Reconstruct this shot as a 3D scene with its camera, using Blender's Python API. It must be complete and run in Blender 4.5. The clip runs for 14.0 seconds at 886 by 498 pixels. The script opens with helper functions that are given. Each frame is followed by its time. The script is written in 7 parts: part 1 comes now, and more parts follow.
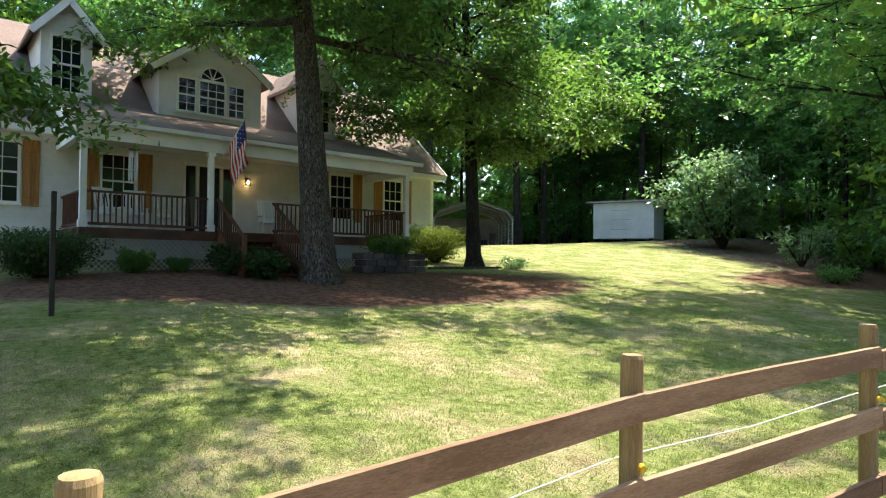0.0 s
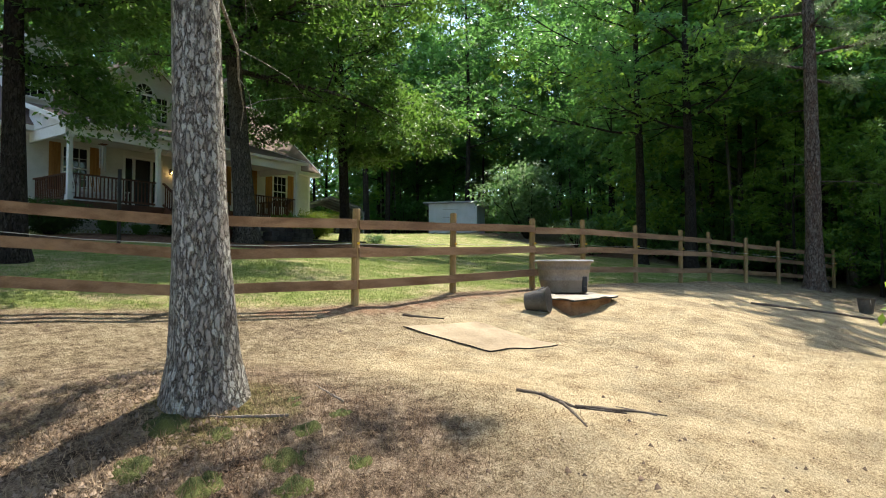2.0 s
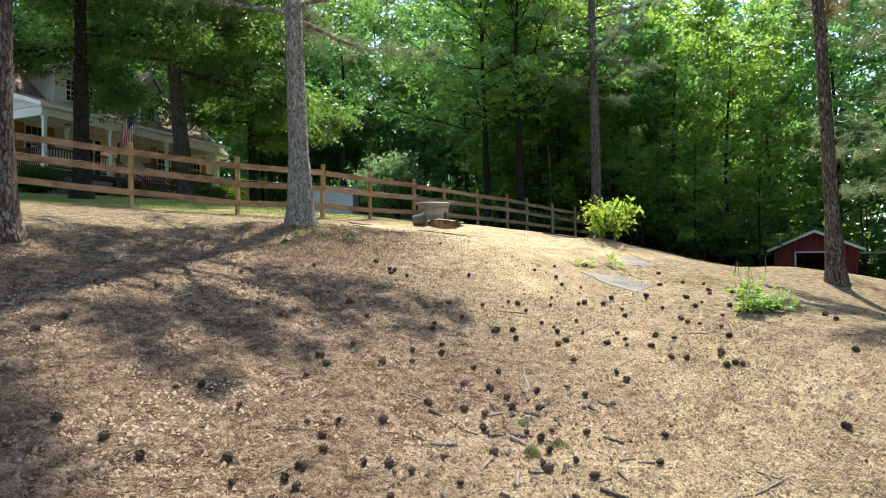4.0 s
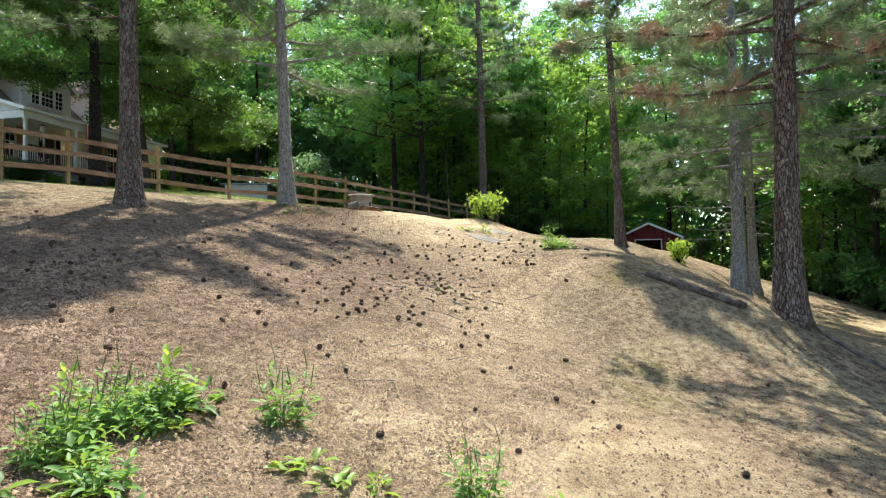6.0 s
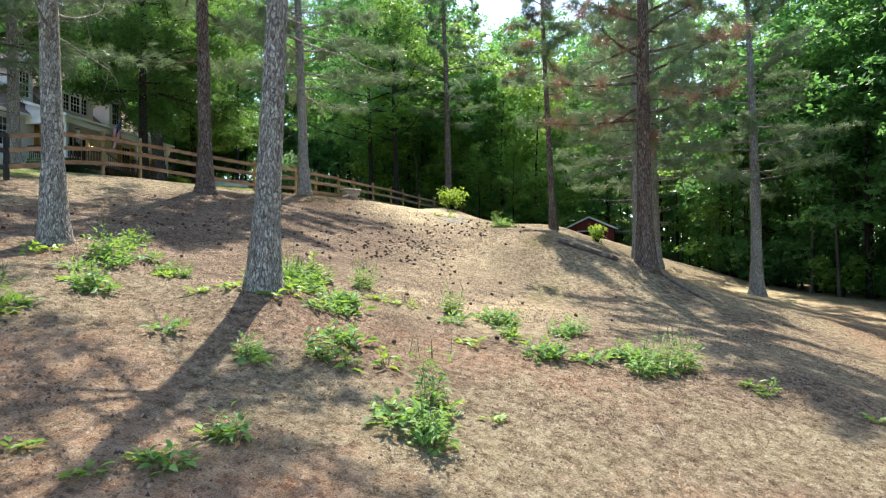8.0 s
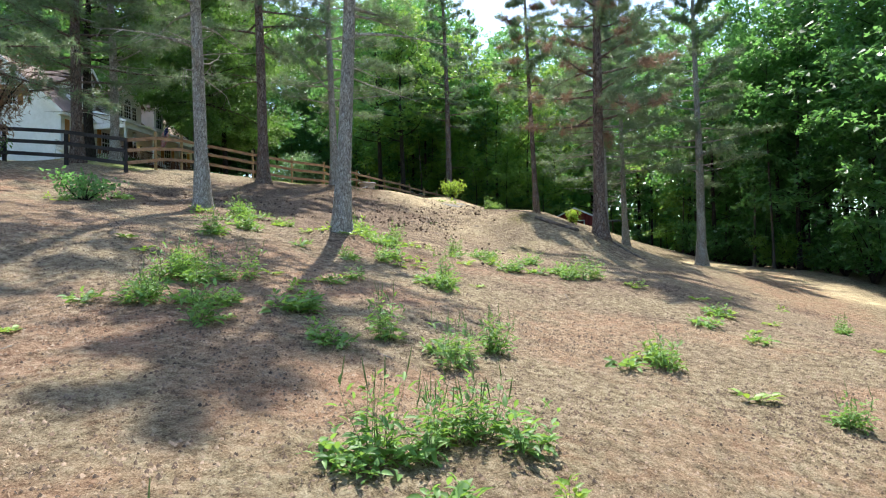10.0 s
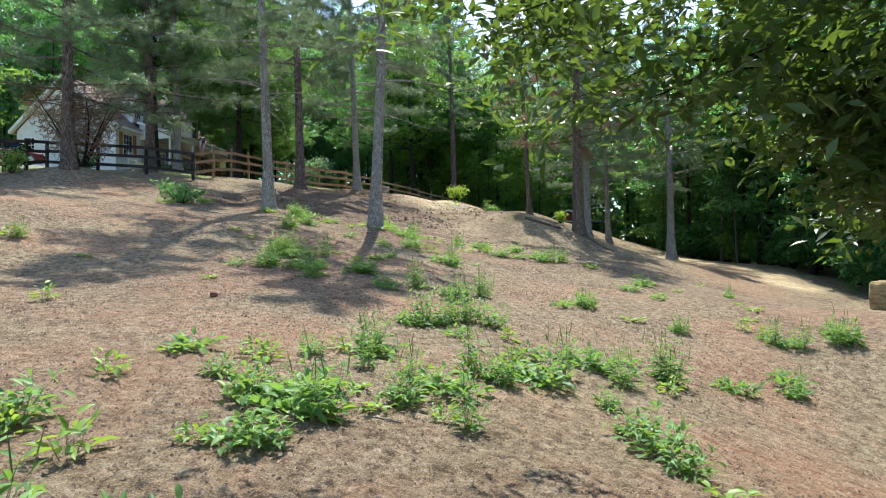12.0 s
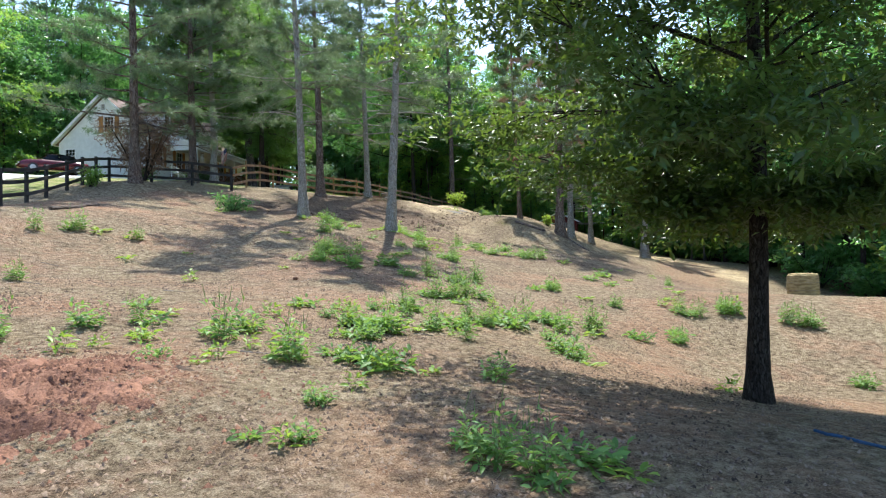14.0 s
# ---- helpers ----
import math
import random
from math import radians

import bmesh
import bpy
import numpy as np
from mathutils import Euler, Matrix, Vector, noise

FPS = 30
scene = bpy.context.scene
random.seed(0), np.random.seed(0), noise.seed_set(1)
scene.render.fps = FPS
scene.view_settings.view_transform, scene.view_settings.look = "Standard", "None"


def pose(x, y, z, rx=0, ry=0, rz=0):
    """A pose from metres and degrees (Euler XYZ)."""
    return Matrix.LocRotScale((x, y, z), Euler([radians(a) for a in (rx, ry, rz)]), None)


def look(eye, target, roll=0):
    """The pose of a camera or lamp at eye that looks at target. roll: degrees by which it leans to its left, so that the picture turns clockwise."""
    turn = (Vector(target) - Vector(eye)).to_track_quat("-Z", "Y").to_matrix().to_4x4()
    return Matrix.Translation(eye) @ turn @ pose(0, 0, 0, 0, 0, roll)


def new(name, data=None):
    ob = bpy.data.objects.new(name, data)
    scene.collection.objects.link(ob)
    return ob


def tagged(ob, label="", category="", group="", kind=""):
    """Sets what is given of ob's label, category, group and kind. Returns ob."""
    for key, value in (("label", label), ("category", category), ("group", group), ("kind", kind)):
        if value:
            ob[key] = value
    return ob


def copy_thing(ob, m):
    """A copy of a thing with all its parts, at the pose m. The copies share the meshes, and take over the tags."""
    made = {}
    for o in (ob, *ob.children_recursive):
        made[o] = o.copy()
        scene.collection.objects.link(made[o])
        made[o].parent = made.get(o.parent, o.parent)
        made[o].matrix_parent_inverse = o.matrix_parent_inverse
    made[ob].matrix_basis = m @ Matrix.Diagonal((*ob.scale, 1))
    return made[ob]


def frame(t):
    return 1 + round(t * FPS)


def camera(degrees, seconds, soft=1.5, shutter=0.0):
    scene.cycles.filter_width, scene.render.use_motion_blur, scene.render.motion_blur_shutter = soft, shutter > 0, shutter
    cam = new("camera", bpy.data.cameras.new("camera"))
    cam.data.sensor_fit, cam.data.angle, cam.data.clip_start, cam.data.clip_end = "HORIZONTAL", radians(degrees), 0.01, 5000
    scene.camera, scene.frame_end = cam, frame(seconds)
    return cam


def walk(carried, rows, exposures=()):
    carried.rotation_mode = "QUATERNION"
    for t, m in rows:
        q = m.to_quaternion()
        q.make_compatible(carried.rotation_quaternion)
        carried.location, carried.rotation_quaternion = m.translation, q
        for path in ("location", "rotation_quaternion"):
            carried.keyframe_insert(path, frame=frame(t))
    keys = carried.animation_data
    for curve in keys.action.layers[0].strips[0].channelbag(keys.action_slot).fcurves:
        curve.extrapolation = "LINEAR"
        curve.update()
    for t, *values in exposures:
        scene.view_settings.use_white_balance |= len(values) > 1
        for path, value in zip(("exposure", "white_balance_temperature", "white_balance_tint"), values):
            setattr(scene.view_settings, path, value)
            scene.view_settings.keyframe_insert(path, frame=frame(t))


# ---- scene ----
cam = camera(70.0, 14.0, 1.1)
PATH = [
    (0, (2.152, 3.507, 2.041), (3.2, 5.21, 2.082), 0.5),
    (0.5, (0.778, 1.966, 1.775), (1.939, 3.594, 1.81), 0.7),
    (0.7, (0.146, 1.328, 1.618), (1.35, 2.924, 1.663), 0.4),
    (1, (-0.77, 0.514, 1.332), (0.502, 2.056, 1.401), 1.1),
    (1.5, (-2.323, -0.886, 1.007), (-0.957, 0.573, 1.055), -0.0),
    (2, (-3.928, -2.129, 0.499), (-2.476, -0.754, 0.565), 0.0),
    (2.5, (-5.609, -3.389, 0.081), (-4.084, -2.096, 0.128), -0.0),
    (3, (-7.403, -4.544, -0.382), (-5.806, -3.341, -0.335), -0.3),
    (3.5, (-9.288, -5.587, -0.879), (-7.632, -4.466, -0.835), -0.5),
    (4, (-11.224, -6.473, -1.385), (-9.511, -5.441, -1.338), -0.7),
    (4.2, (-12.01, -6.833, -1.521), (-10.278, -5.833, -1.482), -0.5),
    (6.3, (-19.481, -9.658, -2.641), (-17.613, -8.945, -2.595), -1.0),
    (6.5, (-20.168, -9.84, -2.717), (-18.293, -9.146, -2.673), -1.0),
    (7, (-21.95, -10.355, -2.934), (-20.063, -9.695, -2.891), -0.9),
    (7.5, (-23.699, -10.891, -3.166), (-21.804, -10.254, -3.125), -1.0),
    (8, (-25.42, -11.449, -3.51), (-23.524, -10.814, -3.469), -0.8),
    (8.5, (-27.1, -11.99, -3.85), (-25.203, -11.356, -3.809), -1.0),
    (9, (-28.754, -12.475, -4.174), (-26.856, -11.843, -4.133), -1.1),
    (9.2, (-29.402, -12.664, -4.298), (-27.505, -12.033, -4.258), -1.1),
    (11.3, (-35.627, -14.578, -5.192), (-33.735, -13.93, -5.149), -1.1),
    (11.5, (-36.188, -14.757, -5.208), (-34.297, -14.107, -5.164), -1.0),
    (12, (-37.583, -15.205, -5.256), (-35.691, -14.558, -5.211), -1.0),
    (12.5, (-38.951, -15.64, -5.297), (-37.058, -14.996, -5.252), -1.0),
    (13, (-40.327, -16.077, -5.328), (-38.433, -15.437, -5.282), -1.0),
    (13.5, (-41.667, -16.438, -5.362), (-39.771, -15.801, -5.317), -1.0),
    (14, (-42.944, -16.764, -5.423), (-41.048, -16.126, -5.377), -1.1),
]
walk(cam, [(t, look(eye, target, roll)) for t, eye, target, roll in PATH], [(0, 1.5, 6500, 10), (0.5, 1.25, 6500, 10), (1, 1.0, 6500, 10), (1.5, 0.92, 6500, 10), (2, 0.95, 6500, 10), (3, 1.08, 6500, 10), (4, 1.15, 6500, 10), (6.5, 1.13, 6350, 10), (9, 1.15, 6150, 10), (11.5, 0.85, 5950, 10), (14, 0.85, 5900, 10)])

# ---- world and sun ----
world = bpy.data.worlds.new("world")
scene.world = world
world.use_nodes = True
SUN_EL, SUN_AZ = 61.0, 74.0      # height over the horizon, and bearing from +y towards +x
sky = world.node_tree.nodes.new("ShaderNodeTexSky")
sky.sky_type, sky.sun_disc = "NISHITA", False
sky.sun_elevation, sky.sun_rotation = radians(SUN_EL), radians(SUN_AZ)
back = world.node_tree.nodes["Background"]
back.inputs["Strength"].default_value = 0.2
world.node_tree.links.new(sky.outputs[0], back.inputs["Color"])
sun = new("sun", bpy.data.lights.new("sun", "SUN"))
sun.data.energy, sun.data.angle, sun.data.color = 4.6, radians(0.6), (1.0, 0.93, 0.8)
sun.matrix_world = look((60 * math.sin(radians(SUN_AZ)), 60 * math.cos(radians(SUN_AZ)), 60 * math.tan(radians(SUN_EL))), (0, 0, 0))


# ---- materials ----
def nodes_of(name):
    m = bpy.data.materials.new(name)
    m.use_nodes = True
    nt = m.node_tree
    return m, nt, nt.nodes["Principled BSDF"], nt.nodes["Material Output"]


def ramp(nt, src, stops):
    r = nt.nodes.new("ShaderNodeValToRGB")
    while len(r.color_ramp.elements) < len(stops):
        r.color_ramp.elements.new(0.5)
    for e, (p, c) in zip(r.color_ramp.elements, stops):
        e.position, e.color = p, (*c, 1)
    nt.links.new(src, r.inputs[0])
    return r.outputs[0]


def tex(nt, scale, detail=4.0, rough=0.6, stretch=(1, 1, 1), kind="Object", distort=0.0):
    co = nt.nodes.new("ShaderNodeTexCoord")
    mp = nt.nodes.new("ShaderNodeMapping")
    mp.inputs["Scale"].default_value = stretch
    n = nt.nodes.new("ShaderNodeTexNoise")
    n.inputs["Scale"].default_value, n.inputs["Detail"].default_value, n.inputs["Roughness"].default_value = scale, detail, rough
    n.inputs["Distortion"].default_value = distort
    nt.links.new(co.outputs[kind], mp.inputs[0])
    nt.links.new(mp.outputs[0], n.inputs["Vector"])
    return n.outputs["Fac"]


def blend(nt, fac, a, b, mode="MIX"):
    x = nt.nodes.new("ShaderNodeMix")
    x.data_type, x.blend_type = "RGBA", mode
    for sock, v in ((x.inputs[0], fac), (x.inputs[6], a), (x.inputs[7], b)):
        if isinstance(v, bpy.types.NodeSocket):
            nt.links.new(v, sock)
        elif isinstance(v, tuple):
            sock.default_value = (*v, 1)
        else:
            sock.default_value = v
    return x.outputs[2]


def maths(nt, op, a, b=0.0):
    x = nt.nodes.new("ShaderNodeMath")
    x.operation = op
    for sock, v in ((x.inputs[0], a), (x.inputs[1], b)):
        if isinstance(v, bpy.types.NodeSocket):
            nt.links.new(v, sock)
        else:
            sock.default_value = v
    return x.outputs[0]


def bump(nt, bsdf, height, strength=0.4, dist=0.02):
    b = nt.nodes.new("ShaderNodeBump")
    b.inputs["Strength"].default_value, b.inputs["Distance"].default_value = strength, dist
    nt.links.new(height, b.inputs["Height"])
    nt.links.new(b.outputs[0], bsdf.inputs["Normal"])


def surface(name, c1, c2, scale=6.0, rough=0.8, stretch=(1, 1, 1), bumpy=0.3, dist=0.01, metal=0.0, fine=8.0, spec=0.3, kind="Object"):
    """A rough surface of two tones: broad patches, and grain several times finer."""
    m, nt, p, _ = nodes_of(name)
    big = tex(nt, scale * 0.35, 3, 0.55, stretch, kind)
    small = tex(nt, scale * fine, 4, 0.7, stretch, kind)
    f = maths(nt, "ADD", maths(nt, "MULTIPLY", big, 0.6), maths(nt, "MULTIPLY", small, 0.4))
    col = ramp(nt, f, [(0.41, c1), (0.59, c2)])
    info = nt.nodes.new("ShaderNodeObjectInfo")
    hsv = nt.nodes.new("ShaderNodeHueSaturation")
    nt.links.new(col, hsv.inputs["Color"])
    nt.links.new(maths(nt, "ADD", maths(nt, "MULTIPLY", info.outputs["Random"], 0.3), 0.85), hsv.inputs["Value"])
    nt.links.new(hsv.outputs[0], p.inputs["Base Color"])
    p.inputs["Roughness"].default_value, p.inputs["Metallic"].default_value = rough, metal
    p.inputs["Specular IOR Level"].default_value = spec
    bump(nt, p, small, bumpy, dist)
    return m


def leaf_material(name, dark, light, glow, share=0.45, rough=0.5, spec=0.35):
    """Leaves: gloss on top, light let through from behind, each leaf of its own tone."""
    m, nt, p, out = nodes_of(name)
    geo = nt.nodes.new("ShaderNodeNewGeometry")
    big = tex(nt, 0.35, 2, 0.5)
    f = maths(nt, "ADD", maths(nt, "MULTIPLY", geo.outputs["Random Per Island"], 0.55), maths(nt, "MULTIPLY", big, 0.45))
    col = ramp(nt, f, [(0.2, dark), (0.75, light)])
    nt.links.new(col, p.inputs["Base Color"])
    p.inputs["Roughness"].default_value, p.inputs["Specular IOR Level"].default_value = rough, spec
    tr = nt.nodes.new("ShaderNodeBsdfTranslucent")
    nt.links.new(blend(nt, f, tuple(0.6 * g for g in glow), glow), tr.inputs["Color"])
    mix = nt.nodes.new("ShaderNodeMixShader")
    mix.inputs[0].default_value = share
    nt.links.new(p.outputs[0], mix.inputs[1])
    nt.links.new(tr.outputs[0], mix.inputs[2])
    nt.links.new(mix.outputs[0], out.inputs["Surface"])
    return m


def bark_material(name, crack, plate, lichen, size=26.0, fleck=0.5, tall=0.36):
    """Plated bark: ragged dark furrows of uneven width between flaky plates of many tones, with lichen."""
    m, nt, p, _ = nodes_of(name)
    co = nt.nodes.new("ShaderNodeTexCoord")
    mp = nt.nodes.new("ShaderNodeMapping")
    mp.inputs["Scale"].default_value = (1, 1, tall)
    nt.links.new(co.outputs["Object"], mp.inputs[0])
    warp = nt.nodes.new("ShaderNodeTexNoise")
    warp.inputs["Scale"].default_value, warp.inputs["Detail"].default_value, warp.inputs["Roughness"].default_value = 14, 4, 0.75
    nt.links.new(mp.outputs[0], warp.inputs["Vector"])
    mv = nt.nodes.new("ShaderNodeMix")
    mv.data_type = "VECTOR"
    mv.inputs[0].default_value = 0.1
    nt.links.new(mp.outputs[0], mv.inputs[4])
    nt.links.new(warp.outputs["Color"], mv.inputs[5])
    edge = nt.nodes.new("ShaderNodeTexVoronoi")
    edge.feature = "DISTANCE_TO_EDGE"
    cell = nt.nodes.new("ShaderNodeTexVoronoi")
    for v in (edge, cell):
        v.inputs["Scale"].default_value = size
        nt.links.new(mv.outputs[1], v.inputs["Vector"])
    rough = tex(nt, 24, 5, 0.8, (1, 1, 0.3))
    flake = tex(nt, 60, 4, 0.8, (1, 1, 0.6))
    gap = maths(nt, "ADD", edge.outputs["Distance"], maths(nt, "MULTIPLY", maths(nt, "SUBTRACT", rough, 0.47), 0.55))
    plates = ramp(nt, gap, [(0.0, (0, 0, 0)), (0.07, (0.5, 0.5, 0.5)), (0.2, (1, 1, 1))])
    sep = nt.nodes.new("ShaderNodeSeparateColor")
    nt.links.new(cell.outputs["Color"], sep.inputs[0])
    patch = maths(nt, "ADD", maths(nt, "MULTIPLY", tex(nt, 2.2, 4, 0.7), 0.6), maths(nt, "MULTIPLY", sep.outputs[0], 0.4))
    tone = blend(nt, ramp(nt, patch, [(0.36, (0, 0, 0)), (0.56, (1, 1, 1))]), plate, lichen)
    tone = blend(nt, ramp(nt, flake, [(0.36, (0.9, 0.9, 0.9)), (0.48, (0, 0, 0))]), tone, tuple(0.45 * a + 0.55 * b for a, b in zip(plate, crack)))
    tone = blend(nt, maths(nt, "MULTIPLY", sep.outputs[1], fleck), tone, tuple(0.55 * a for a in plate))
    nt.links.new(blend(nt, plates, crack, tone), p.inputs["Base Color"])
    p.inputs["Roughness"].default_value, p.inputs["Specular IOR Level"].default_value = 0.95, 0.15
    h = maths(nt, "ADD", plates, maths(nt, "ADD", maths(nt, "MULTIPLY", flake, 0.5), maths(nt, "MULTIPLY", sep.outputs[2], 0.3)))
    bump(nt, p, h, 1.0, 0.025)
    return m


def ground_material():
    """One sheet: sandy soil with needle litter, grass, pine straw and red clay where the masks lie."""
    m, nt, p, _ = nodes_of("ground_soil")

    def mask(name, low=0.35, high=0.65):
        a = nt.nodes.new("ShaderNodeAttribute")
        a.attribute_name = name
        n = tex(nt, 2.6, 5, 0.65)
        f = maths(nt, "ADD", a.outputs["Fac"], maths(nt, "MULTIPLY", maths(nt, "SUBTRACT", n, 0.5), 0.7))
        return ramp(nt, f, [(low, (0, 0, 0)), (high, (1, 1, 1))])

    fine, mid, big = tex(nt, 55, 5, 0.8), tex(nt, 6.5, 6, 0.75), tex(nt, 0.55, 4, 0.65)
    f = maths(nt, "ADD", maths(nt, "MULTIPLY", fine, 0.45), maths(nt, "MULTIPLY", mid, 0.55))
    g = maths(nt, "ADD", maths(nt, "MULTIPLY", fine, 0.6), maths(nt, "MULTIPLY", tex(nt, 2.1, 6, 0.7), 0.4))
    sand = ramp(nt, g, [(0.407, (0.205, 0.14, 0.08)), (0.457, (0.421, 0.315, 0.179)), (0.512, (0.587, 0.465, 0.279)), (0.593, (0.675, 0.555, 0.35))])
    earth = ramp(nt, f, [(0.413, (0.098, 0.07, 0.044)), (0.469, (0.22, 0.168, 0.099)), (0.531, (0.342, 0.275, 0.173)), (0.593, (0.45, 0.375, 0.246))])
    litter = ramp(nt, f, [(0.419, (0.05, 0.034, 0.023)), (0.481, (0.16, 0.11, 0.073)), (0.537, (0.275, 0.2, 0.136)), (0.593, (0.4, 0.305, 0.21))])
    soil = blend(nt, ramp(nt, big, [(0.42, (0, 0, 0)), (0.62, (0.4, 0.4, 0.4))]), earth, litter)
    soil = blend(nt, mask("litter"), soil, litter)
    scuffed = ramp(nt, tex(nt, 0.8, 7, 0.78), [(0.48, (0, 0, 0)), (0.62, (0.75, 0.75, 0.75))])
    soil = blend(nt, mask("sand", 0.25, 0.75), soil, blend(nt, scuffed, sand, earth))
    clay = ramp(nt, f, [(0.407, (0.14, 0.068, 0.04)), (0.481, (0.29, 0.165, 0.1)), (0.581, (0.44, 0.29, 0.19))])
    soil = blend(nt, mask("clay"), soil, clay)
    moss = ramp(nt, f, [(0.407, (0.055, 0.05, 0.015)), (0.494, (0.14, 0.13, 0.035)), (0.587, (0.26, 0.23, 0.07))])
    soil = blend(nt, mask("moss"), soil, moss)
    crumbs = ramp(nt, tex(nt, 21, 3, 0.6, distort=0.6), [(0.63, (0, 0, 0)), (0.7, (0.65, 0.65, 0.65))])
    soil = blend(nt, crumbs, soil, (0.055, 0.036, 0.025))
    straw = ramp(nt, f, [(0.413, (0.06, 0.03, 0.02)), (0.481, (0.15, 0.078, 0.05)), (0.581, (0.27, 0.16, 0.105))])
    soil = blend(nt, mask("straw"), soil, straw)
    green = ramp(nt, f, [(0.407, (0.075, 0.105, 0.022)), (0.481, (0.21, 0.25, 0.07)), (0.556, (0.3, 0.35, 0.11)), (0.605, (0.4, 0.41, 0.18))])
    worn = ramp(nt, tex(nt, 0.9, 6, 0.75), [(0.46, (0, 0, 0)), (0.64, (0.8, 0.8, 0.8))])
    green = blend(nt, worn, green, sand)
    soil = blend(nt, mask("grass"), soil, green)
    nt.links.new(soil, p.inputs["Base Color"])
    p.inputs["Roughness"].default_value, p.inputs["Specular IOR Level"].default_value = 0.95, 0.1
    lumps = tex(nt, 17, 3, 0.6)
    bump(nt, p, maths(nt, "ADD", maths(nt, "ADD", maths(nt, "MULTIPLY", fine, 0.4), maths(nt, "MULTIPLY", lumps, 0.7)), mid), 1.0, 0.08)
    return m


